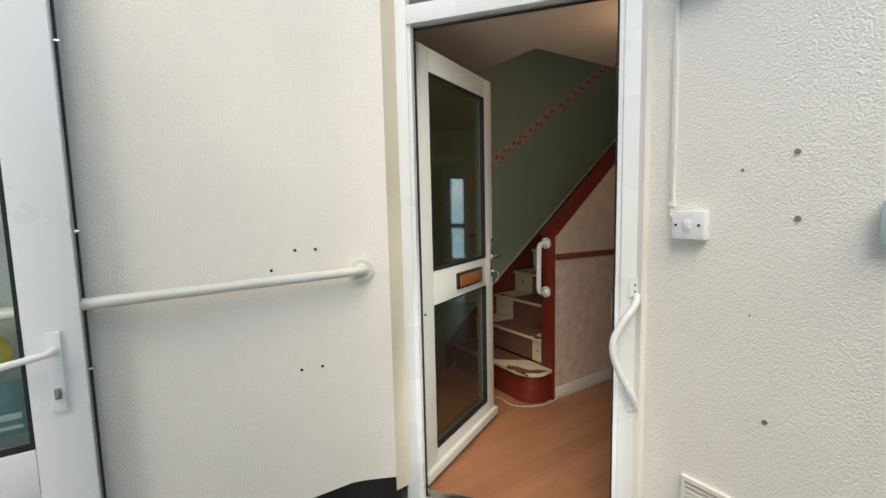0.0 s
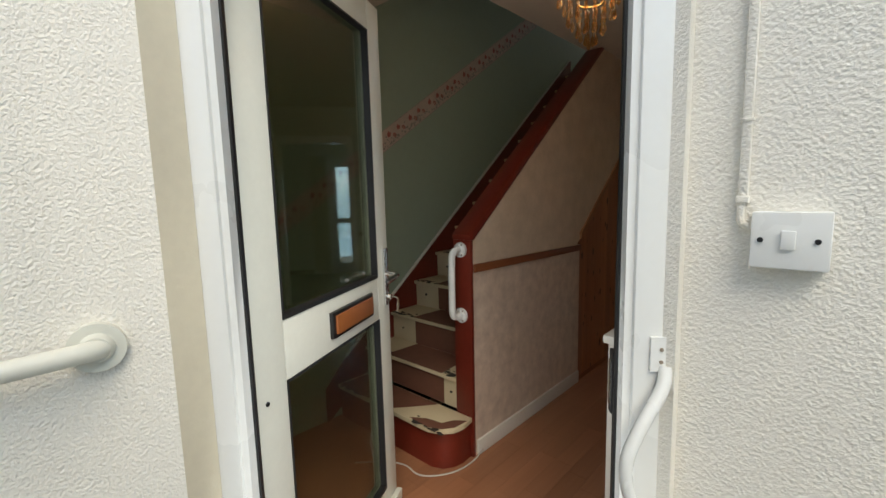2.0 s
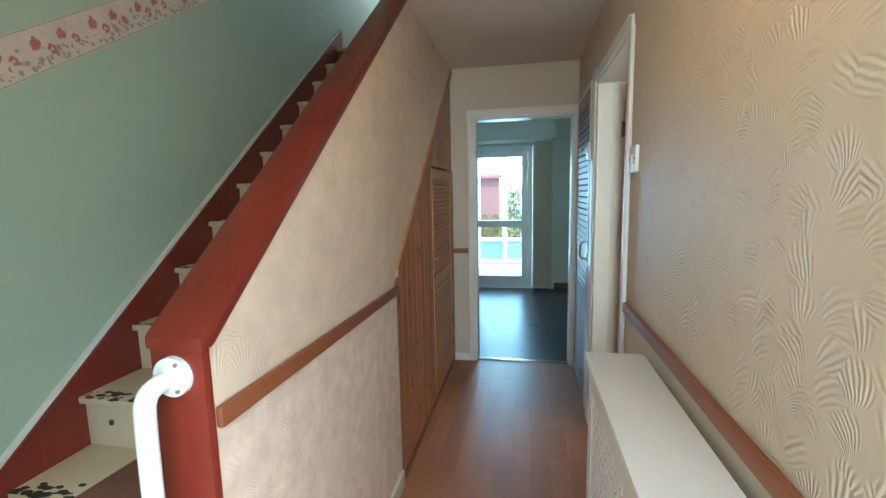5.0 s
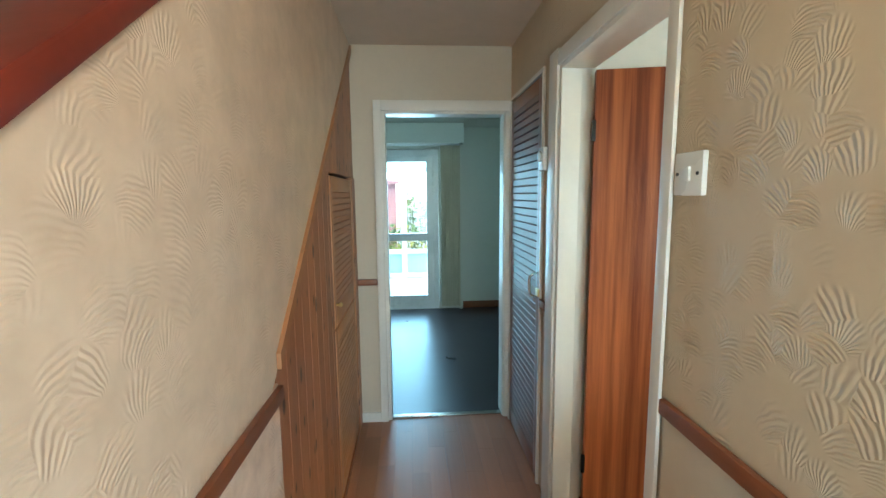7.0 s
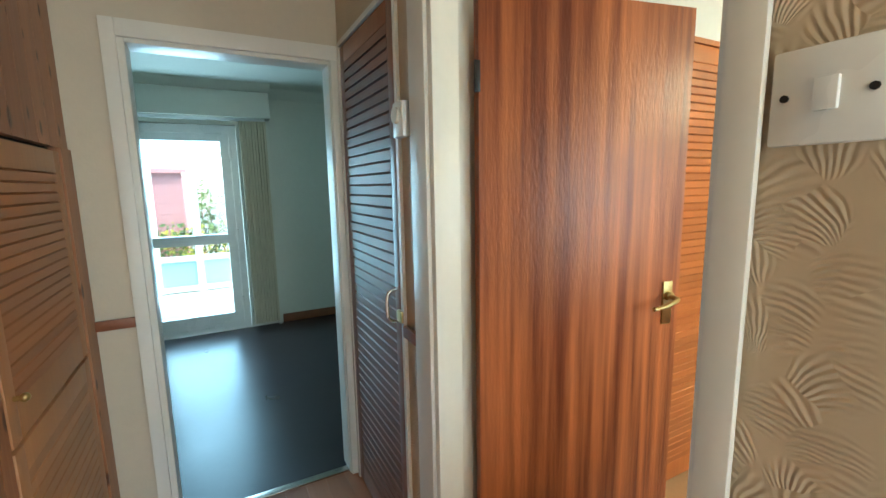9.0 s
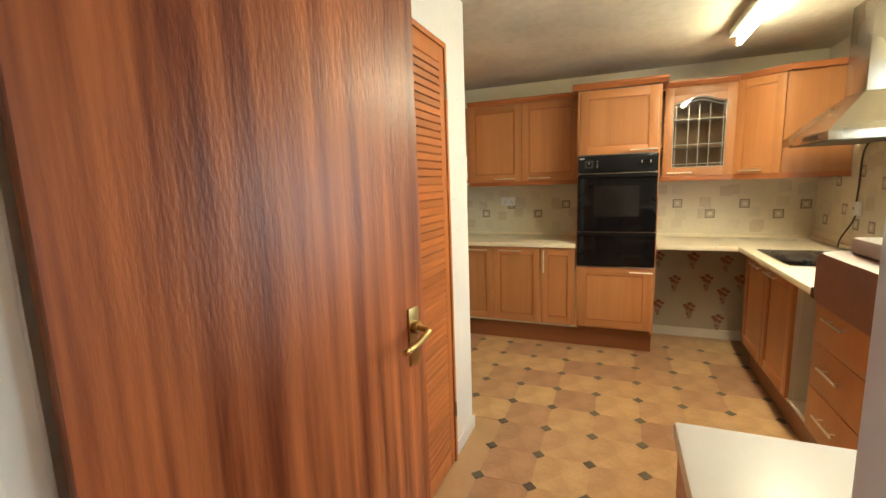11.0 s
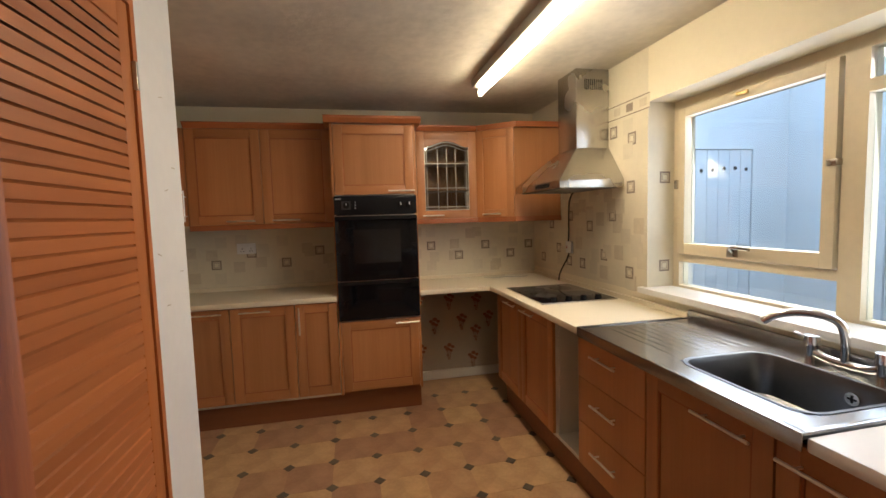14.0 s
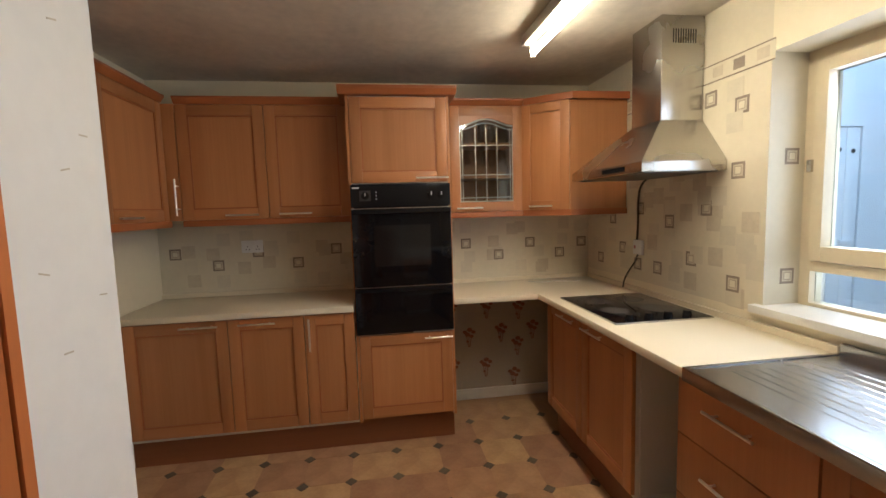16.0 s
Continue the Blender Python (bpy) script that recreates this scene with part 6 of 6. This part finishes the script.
part("top", holed_slab((SX0, bx0, bx1, SX1), (SY0, by0, by1, SY1), SZ - 0.012, SZ), STEEL_SINK, sk)
part("front_edge", boxes((SX0, SY1, SZ - 0.042, SX1, SY1 + 0.004, SZ), bevel=0.0015), STEEL_SINK, sk)
part("rim", boxes((SX0, SY1 - 0.016, SZ, SX1, SY1 + 0.004, SZ + 0.004), (SX0, SY0, SZ, SX0 + 0.014, SY1 - 0.016, SZ + 0.004), (SX1 - 0.014, SY0, SZ, SX1, SY1 - 0.016, SZ + 0.004), bevel=0.0015), STEEL_SINK, sk)
part("back_lip", box(bmesh.new(), SX0, SY0 - 0.012, SZ - 0.01, SX1, SY0 + 0.006, SZ + 0.038, 0.004), STEEL_SINK, sk)


def bowl_ring(z, inset, r):
    pts = []
    for cx, cy, a0 in ((bx1 - inset - r, by1 - inset - r, 0), (bx0 + inset + r, by1 - inset - r, 90), (bx0 + inset + r, by0 + inset + r, 180), (bx1 - inset - r, by0 + inset + r, 270)):
        for q in range(5):
            a = radians(a0 + q * 22.5)
            pts.append((cx + r * math.cos(a), cy + r * math.sin(a), z))
    return pts


bm = bmesh.new()
rings = [[bm.verts.new(p) for p in bowl_ring(*s_)] for s_ in ((SZ + 0.002, -0.012, 0.07), (SZ + 0.001, 0.0, 0.065), (SZ - 0.02, 0.008, 0.06), (SZ - 0.14, 0.022, 0.055), (SZ - 0.158, 0.04, 0.05), (SZ - 0.162, 0.10, 0.03))]
for a, b in zip(rings, rings[1:]):
    for k in range(len(a)):
        bm.faces.new((a[k], a[(k + 1) % len(a)], b[(k + 1) % len(b)], b[k]))
bm.faces.new(rings[-1])
bmesh.ops.recalc_face_normals(bm, faces=bm.faces)
bmesh.ops.reverse_faces(bm, faces=bm.faces)
# Darker than the sink top: the bowl's shade and reflections are in the colour.
part("bowl", bm, material("shaded_bowl_steel", (0.20, 0.21, 0.22), 0.34, 1, 4, 0.12, 60), sk, "dull steel bowl, shade and dark reflections put into its grey")
part("overflow", rod(bmesh.new(), (1.40, by0 + 0.014, SZ - 0.05), (1.40, by0 + 0.020, SZ - 0.05), 0.020, 16), CHROME, sk)
part("overflow_slot", boxes((1.388, by0 + 0.020, SZ - 0.053, 1.412, by0 + 0.0215, SZ - 0.047), (1.397, by0 + 0.020, SZ - 0.062, 1.403, by0 + 0.0215, SZ - 0.038)), BLACK_PAINT, sk)
part("waste", rod(bmesh.new(), (1.49, 0.90, SZ - 0.163), (1.49, 0.90, SZ - 0.158), 0.038, 20), CHROME, sk)
for k in range(9):
    part("drainer_rib", tube([(1.78, 0.72 + 0.043 * k, SZ - 0.0030), (2.0, 0.72 + 0.043 * k, SZ - 0.0026), (2.17, 0.72 + 0.043 * k, SZ - 0.0030)], 0.0042, 6, 1), STEEL_SINK, sk)
tp = thing("mixer_tap", (1.49, 0.655, SZ), "chrome bridge mixer tap with a swan-neck spout", "tap")
part("bridge", tube([(1.595, 0.655, SZ + 0.035), (1.56, 0.655, SZ + 0.018), (1.49, 0.655, SZ + 0.014), (1.42, 0.655, SZ + 0.018), (1.385, 0.655, SZ + 0.035)], 0.015, 12), CHROME, tp)
for x in (1.595, 1.385):
    v = rod(bmesh.new(), (x, 0.655, SZ), (x, 0.655, SZ + 0.055), 0.020, 16)
    rod(v, (x, 0.655, SZ + 0.055), (x, 0.655, SZ + 0.085), 0.024, 16, 0.022)
    va = part("valve", v, CHROME, tp)
    part("lever", rod(bmesh.new(), (x, 0.655, SZ + 0.072), (x + (0.05 if x > 1.5 else -0.05), 0.67, SZ + 0.085), 0.006, 8), CHROME, va)
part("spout", tube([(1.49, 0.655, SZ + 0.01), (1.49, 0.655, SZ + 0.10), (1.50, 0.665, SZ + 0.16), (1.56, 0.71, SZ + 0.178), (1.63, 0.76, SZ + 0.165), (1.665, 0.785, SZ + 0.13)], 0.0135, 14), CHROME, tp)

# hob
hb = thing("ceramic_hob", (3.07, 0.86, 0.898), "black ceramic hob with four rings and dials", "hob")
part("glass_top", box(bmesh.new(), 2.765, 0.625, 0.8975, 3.365, 1.115, 0.906, 0.003), OVEN_GLASS, hb)
part("edge_trim", boxes((2.762, 0.622, 0.8975, 3.368, 0.625, 0.905), (2.762, 1.115, 0.8975, 3.368, 1.118, 0.905), (2.762, 0.625, 0.8975, 2.765, 1.115, 0.905), (3.365, 0.625, 0.8975, 3.368, 1.115, 0.905)), STEEL, hb)
RING = material("hob_ring_print", (0.06, 0.06, 0.062), 0.15)
for x, y, r in ((2.98, 0.76, 0.09), (3.22, 0.77, 0.075), (2.99, 0.99, 0.072), (3.23, 0.98, 0.092)):
    part("cooking_ring", rod(bmesh.new(), (x, y, 0.906), (x, y, 0.9064), r, 36), RING, hb)
for k in range(4):
    part("dial", rod(bmesh.new(), (2.815, 0.72 + 0.10 * k, 0.906), (2.815, 0.72 + 0.10 * k, 0.930), 0.021, 16, 0.017), OVEN_BLACK, hb)

# cooker hood
hd_ = thing("cooker_hood", (3.1, 0.6, 1.59), "brushed steel chimney cooker hood", "cooker hood")
HX0, HX1, HY0, HY1, HZ = 2.765, 3.455, 0.575, 1.00, 1.585
part("lip", box(bmesh.new(), HX0, HY0, HZ, HX1, HY1, HZ + 0.045, 0.002), STEEL, hd_)
FX0, FX1, FY1 = 2.925, 3.165, 0.80
bm = bmesh.new()
lo = [bm.verts.new(p) for p in ((HX0, HY0, HZ + 0.045), (HX1, HY0, HZ + 0.045), (HX1, HY1, HZ + 0.045), (HX0, HY1, HZ + 0.045))]
hi = [bm.verts.new(p) for p in ((FX0, HY0, 1.84), (FX1, HY0, 1.84), (FX1, FY1, 1.84), (FX0, FY1, 1.84))]
for k in range(4):
    bm.faces.new((lo[k], lo[(k + 1) % 4], hi[(k + 1) % 4], hi[k]))
bm.faces.new(list(reversed(lo)))
bm.faces.new(hi)
bmesh.ops.recalc_face_normals(bm, faces=bm.faces)
part("canopy", bm, STEEL, hd_)
fl = part("chimney", box(bmesh.new(), FX0, HY0, 1.84, FX1, FY1, KCEIL - 0.003, 0.002), STEEL, hd_)
for k in range(10):
    part("vent_slot", boxes((FX0 - 0.0012, 0.62 + 0.013 * k, 2.20, FX0 + 0.0005, 0.626 + 0.013 * k, 2.265)), BLACK_PAINT, fl)
part("filter", boxes((HX0 + 0.03, HY0 + 0.02, HZ - 0.004, HX1 - 0.03, HY1 - 0.03, HZ)), material("greasy_filter_mesh", (0.20, 0.18, 0.15), 0.5, 0.8, 60, 0.2), hd_)
part("switch_strip", boxes((2.90, HY1, HZ + 0.012, 3.10, HY1 + 0.003, HZ + 0.034)), OVEN_BLACK, hd_)
solid("hood_cable", tube([(3.33, 0.60, 1.583), (3.40, 0.585, 1.56), (3.44, 0.58, 1.50), (3.44, 0.58, 1.30), (3.445, 0.582, 1.22)], 0.006, 6), BLACK_CORD, "dark cable hanging from the cooker hood", "cable")
so = thing("cooker_socket", (3.44, 0.575, 1.12), "white fused spur with small red switch", "socket")
part("plate", box(bmesh.new(), 3.385, 0.5735, 1.13, 3.475, 0.590, 1.22, 0.004), PLASTIC_WHITE, so)
part("neon", box(bmesh.new(), 3.445, 0.589, 1.165, 3.46, 0.594, 1.185, 0.002), FENCE_RED, so)
solid("spur_cable", tube([(3.43, 0.585, 1.13), (3.45, 0.59, 1.08), (3.50, 0.60, 1.02), (3.52, 0.62, 0.96), (3.53, 0.62, 0.91)], 0.005, 6), BLACK_CORD, "short cable running down to the worktop", "cable")
solid("loose_cable", tube([(3.92, 0.72, 0.902), (3.86, 0.80, 0.902), (3.95, 0.90, 0.902), (3.88, 1.02, 0.902), (3.97, 1.10, 0.902)], 0.004, 6), WHITE_CORD, "thin white cable lying on the worktop", "cable")
ds = thing("double_socket", (4.09, 3.02, 1.2), "white double socket on the splashback", "socket")
part("plate", box(bmesh.new(), 4.082, 2.955, 1.185, 4.0945, 3.095, 1.27, 0.003), PLASTIC_WHITE, ds)
for y in (2.985, 3.05):
    part("switch", box(bmesh.new(), 4.079, y, 1.245, 4.083, y + 0.012, 1.262), PLASTIC_WHITE, ds)
    part("pin_holes", boxes((4.0812, y - 0.008, 1.205, 4.0822, y - 0.002, 1.212), (4.0812, y + 0.012, 1.205, 4.0822, y + 0.018, 1.212), (4.0812, y + 0.003, 1.222, 4.0822, y + 0.007, 1.232)), BLACK_PAINT, ds)

# wall units
WX, WZ0, WZ1 = 3.78, 1.42, 2.10


def wall_unit(u0, u1, doors, label, glazed=False):
    th_ = thing("wall_cabinet", (3.9, (u0 + u1) / 2, WZ0), label, "wall cabinet", "wall cabinets")
    if glazed:
        part("body", boxes((WX, u0, WZ0, 4.094, u0 + 0.018, WZ1), (WX, u1 - 0.018, WZ0, 4.094, u1, WZ1), (WX, u0 + 0.018, WZ0, 4.094, u1 - 0.018, WZ0 + 0.018), (WX, u0 + 0.018, WZ1 - 0.018, 4.094, u1 - 0.018, WZ1), (4.07, u0 + 0.018, WZ0 + 0.018, 4.094, u1 - 0.018, WZ1 - 0.018)), OAK, th_)
        for z in (1.64, 1.86):
            part("shelf", boxes((WX + 0.03, u0 + 0.018, z, 4.07, u1 - 0.018, z + 0.016)), OAK, th_)
    else:
        part("body", boxes((WX, u0, WZ0, 4.094, u1, WZ1)), OAK, th_)
    for a, b, h in doors:
        d = cab_door(th_, "x", WX, a, b, WZ0, WZ1, -1, h, glazed)
    part("cornice", prism([(WX - 0.022, WZ1), (WX - 0.045, WZ1 + 0.03), (WX - 0.045, WZ1 + 0.042), (4.094, WZ1 + 0.042), (4.094, WZ1)], "y", u0, u1), OAK_TRIM, th_)
    part("pelmet", box(bmesh.new(), WX - 0.022, u0, WZ0 - 0.038, WX, u1, WZ0, 0.004), OAK_TRIM, th_)
    return th_, d


wall_unit(2.325, 3.315, [(2.325, 2.82, (2.66, 1.445, "h", 0.19)), (2.82, 3.315, (2.97, 1.445, "h", 0.19))], "double oak wall cabinet with framed doors")
gl_, gd = wall_unit(1.205, 1.725, [(1.205, 1.69, (1.57, 1.445, "h", 0.17))], "oak wall cabinet with a leaded glass door", True)
LEAD = material("lead_came", (0.60, 0.56, 0.46), 0.35, 0.8)
x = WX - 0.013
arch = [(1.269 + 0.357 * k / 16, 2.0 + 0.022 * math.cos((k - 8) / 8 * math.pi)) for k in range(17)]
part("arched_rail", prism([(1.269, 2.036)] + [(u, z) for u, z in arch] + [(1.626, 2.036)], "x", WX - 0.020, WX - 0.002), OAK, gd)
part("lead_arch", tube([(x, u, z - 0.006) for u, z in arch], 0.004, 6, 0), LEAD, gd)
part("lead_arch", tube([(x, u, z - 0.030) for u, z in arch], 0.003, 6, 0), LEAD, gd)
for u in (1.272, 1.288, 1.376, 1.448, 1.520, 1.607, 1.623):
    part("lead_bar", rod(bmesh.new(), (x, u, WZ0 + 0.064), (x, u, 1.96), 0.003, 6), LEAD, gd)
for z in (WZ0 + 0.068, WZ0 + 0.092, 1.66, 1.85):
    part("lead_bar", rod(bmesh.new(), (x, 1.269, z), (x, 1.626, z), 0.003, 6), LEAD, gd)


def corner_unit(pts, a, b, label, handle):
    """A diagonal corner wall cabinet: outline pts in plan, its door from a to b."""
    th_ = thing("wall_cabinet", (*pts[0], WZ0), label, "wall cabinet", "wall cabinets")
    part("body", prism(pts, "z", WZ0, WZ1), OAK, th_)
    grow = [(p[0] - 0.03, p[1]) if p[0] < 4.0 else p for p in pts]
    part("cornice", prism(grow, "z", WZ1, WZ1 + 0.042), OAK_TRIM, th_)
    part("pelmet", prism([(p[0] - 0.008, p[1]) if p[0] < 4.0 else p for p in pts], "z", WZ0 - 0.038, WZ0), OAK_TRIM, th_)
    a, b = Vector((*a, 0)), Vector((*b, 0))
    d = (b - a).normalized()
    ln = (b - a).length
    n = Vector((-d.y, d.x, 0))
    if n.x > 0:
        n = -n
    m = Matrix.Translation(a) @ Matrix(((d.x, n.x, 0, 0), (d.y, n.y, 0, 0), (0, 0, 1, 0), (0, 0, 0, 1)))
    s = 0.06

    def bx(y0_, y1_, x0, x1, z0, z1):
        return box(bmesh.new(), x0, y0_, z0, x1, y1_, z1, 0.002, m)
    dd = part("door", bx(0.001, 0.020, 0.004, s, WZ0 + 0.002, WZ1 - 0.002), OAK, th_)
    part("stile", bx(0.001, 0.020, ln - s, ln - 0.004, WZ0 + 0.002, WZ1 - 0.002), OAK, dd)
    part("rail", bx(0.001, 0.020, s, ln - s, WZ0 + 0.002, WZ0 + s), OAK_ACROSS, dd)
    part("rail", bx(0.001, 0.020, s, ln - s, WZ1 - s, WZ1 - 0.002), OAK_ACROSS, dd)
    part("panel", bx(0.001, 0.011, s, ln - s, WZ0 + s, WZ1 - s), OAK, dd)
    p, q = m @ Vector((handle[0], 0.045, handle[2])), m @ Vector((handle[1], 0.045, handle[3]))
    hb_ = rod(bmesh.new(), p, q, 0.0055, 10)
    for t_ in (0.15, 0.85):
        c = p.lerp(q, t_)
        rod(hb_, c, c - n * 0.03, 0.004, 8)
    part("handle", hb_, NICKEL, dd, "slim satin bar handle")


corner_unit([(3.775, 1.20), (3.575, 0.955), (3.575, 0.575), (4.094, 0.575), (4.094, 1.20)], (3.775, 1.20), (3.575, 0.955), "diagonal oak corner wall cabinet beside the hood", (0.06, 0.21, 1.445, 1.445))
tc = thing("wall_cabinet", (3.3, 3.5, WZ0), "oak wall cabinet on the side wall in the corner", "wall cabinet", "wall cabinets")
part("body", boxes((2.55, 3.395, WZ0, 3.755, 3.617, WZ1)), OAK, tc)
part("corner_post", boxes((3.757, 3.318, WZ0, 3.79, 3.42, WZ1)), OAK, tc)
for x0, x1, hx in ((3.13, 3.735, 3.30), (2.55, 3.13, 2.96)):
    cab_door(tc, "y", 3.394, x0, x1, WZ0, WZ1, -1, (hx, 1.445, "h", 0.19))
part("cornice", prism([(3.372, WZ1), (3.349, WZ1 + 0.03), (3.349, WZ1 + 0.042), (3.617, WZ1 + 0.042), (3.617, WZ1)], "x", 2.55, 3.733), OAK_TRIM, tc)
part("pelmet", box(bmesh.new(), 2.55, 3.372, WZ0 - 0.038, 3.757, 3.394, WZ0, 0.004), OAK_TRIM, tc)
bm = rod(bmesh.new(), (3.715, 3.326, 1.45), (3.715, 3.326, 1.665), 0.0055, 10)
for z in (1.49, 1.625):
    rod(bm, (3.715, 3.326, z), (3.758, 3.326, z), 0.004, 8)
part("handle", bm, NICKEL, tc, "slim satin bar handle")

# tube light
tl = thing("fluorescent_light", (2.45, 1.33, 2.25), "lit fluorescent tube on a cream ceiling batten", "ceiling light")
part("batten", box(bmesh.new(), 1.70, 1.335, 2.275, 3.235, 1.385, KCEIL - 0.002, 0.004), PLASTIC_AGED, tl)
for x in (1.72, 3.20):
    part("lampholder", box(bmesh.new(), x, 1.318, 2.215, x + 0.02, 1.35, 2.276, 0.003), PLASTIC_AGED, tl)
part("tube", rod(bmesh.new(), (1.74, 1.332, 2.24), (3.20, 1.332, 2.24), 0.017, 16), glow("lit_tube", (1.0, 0.88, 0.58), 11.0), tl, "glowing warm-white tube")

# louvred cupboard in the partition
kc = thing("louvred_cupboard", (1.45, 2.77, 0), "tall cedar louvred cupboard door in the partition", "cupboard")
part("frame", boxes((1.753, 2.752, 0, 1.776, 2.80, 2.043), (0.940, 2.752, 0, 0.963, 2.80, 2.043), (0.963, 2.752, 2.022, 1.753, 2.80, 2.043)), LOUVRE_STILE, kc)
# Shade behind the slats, put in as a near-black sheet.
part("backing", boxes((0.963, 2.81, 0, 1.753, 2.82, 2.02)), GAP_SHADE, kc)
lf = louvre_door(kc, "y", 2.785, 0.966, 1.750, 0.012, 2.018, 0.05, 0.028, LOUVRE_STILE, LOUVRE_WOOD, 0.033, LOUVRE_WOOD, -1)
for z in (0.25, 1.80):
    part("hinge", box(bmesh.new(), 1.751, 2.746, z, 1.764, 2.757, z + 0.075, 0.002), STEEL, kc)

# kitchen door, standing open
KD = Matrix.Translation((0.140, 2.672, 0.008)) @ Matrix.Rotation(math.atan2(-0.150, 0.72), 4, "Z")
kd = thing("kitchen_door", KD, "open flush door in striped sapele veneer", "door")
part("leaf", box(bmesh.new(), 0.0, -0.038, 0.0, 0.738, 0.0, 1.985, 0.002), SAPELE, kd, "", True)
hp = part("handle_plate", box(bmesh.new(), 0.668, -0.044, 0.955, 0.706, -0.037, 1.105, 0.002), BRASS, kd, "worn brass handle plate", True)
part("lever", tube([(0.687, -0.044, 1.055), (0.687, -0.085, 1.055), (0.68, -0.095, 1.052), (0.63, -0.097, 1.035), (0.585, -0.095, 1.03)], 0.008, 10), BRASS, hp, "", True)
part("boss", rod(bmesh.new(), (0.687, -0.044, 1.055), (0.687, -0.058, 1.055), 0.016, 14), BRASS, hp, "", True)
for z in (0.22, 1.70):
    part("hinge", box(bmesh.new(), -0.012, -0.042, z, 0.004, -0.030, z + 0.085, 0.002), BLACK_PAINT, kd, "dark steel butt hinge", True)

# small shelf on the hall-side wall
ws = thing("wall_shelf", (0.26, 1.7, 1.30), "dark wooden wall shelf with a pale top", "shelf")
part("shelf_board", box(bmesh.new(), 0.142, 1.46, 1.290, 0.385, 1.835, 1.345, 0.012), WALNUT, ws)
part("top_board", box(bmesh.new(), 0.142, 1.48, 1.345, 0.365, 1.815, 1.360, 0.004), WORKTOP_WHITE, ws)

# ---------------------------------------------------------------- floor pieces
octa = bmesh.new()
P_, C_ = 0.1275, 0.036
prism([(P_, P_ - C_), (P_ - C_, P_), (-P_ + C_, P_), (-P_, P_ - C_), (-P_, -P_ + C_), (-P_ + C_, -P_), (P_ - C_, -P_), (P_, -P_ + C_)], "z", -0.003, 0.0, octa)
OCT = mesh_of("floor_tile", octa, OCTAGON)
D_ = 0.0335
DIA = mesh_of("floor_diamond", prism([(D_, 0), (0, D_), (-D_, 0), (0, -D_)], "z", -0.003, 0.0005), DIAMOND)
kfloor = bpy.data.objects["floor_kitchen"]
count = 0
for i in range(-9, 8):
    for j in range(-5, 8):
        x, y = 2.205 + 0.2565 * i, 2.112 + 0.2535 * j
        for me, nm, dx, dy in ((OCT, "tile", 0.12825, 0.12675), (DIA, "diamond", 0, 0)):
            xx, yy = x + dx, y + dy
            if not (0.26 < xx < 3.97 and 0.98 < yy < 3.55) or (xx < 2.16 and yy > 2.72) or (xx < 0.72 and yy < 1.78) or (xx > 3.62 and yy > 1.8):
                continue
            ob = new(nm, me)
            ob.location = (xx, yy, 0.0)
            ob.parent = kfloor

hfloor = bpy.data.objects["floor_hall"]
plank = {}
rnd = random.Random(2)
PW = 0.0965
for i in range(20):
    x0 = -1.905 + PW * i
    y = -0.62 - rnd.uniform(0, 0.4)
    while y < 3.63:
        ln = rnd.choice((0.30, 0.40, 0.50, 0.62))
        y1 = min(y + ln, 3.635)
        xm = x0 + PW / 2
        lowest = -0.46 if xm < -0.66 else DA.y + (xm - DA.x) * DD.y / DD.x + 0.035
        a = max(y, lowest)
        hidden = xm < -1.02 and a > 0.75
        if y1 - a > 0.03 and xm < 0.0 and not hidden:
            ob = new("plank", mesh_of("plank", boxes((x0 + 0.0004, a + 0.0004, -0.007, x0 + PW - 0.0004, y1 - 0.0004, 0.0)), LAMINATE))
            ob.parent = hfloor
        y = y1
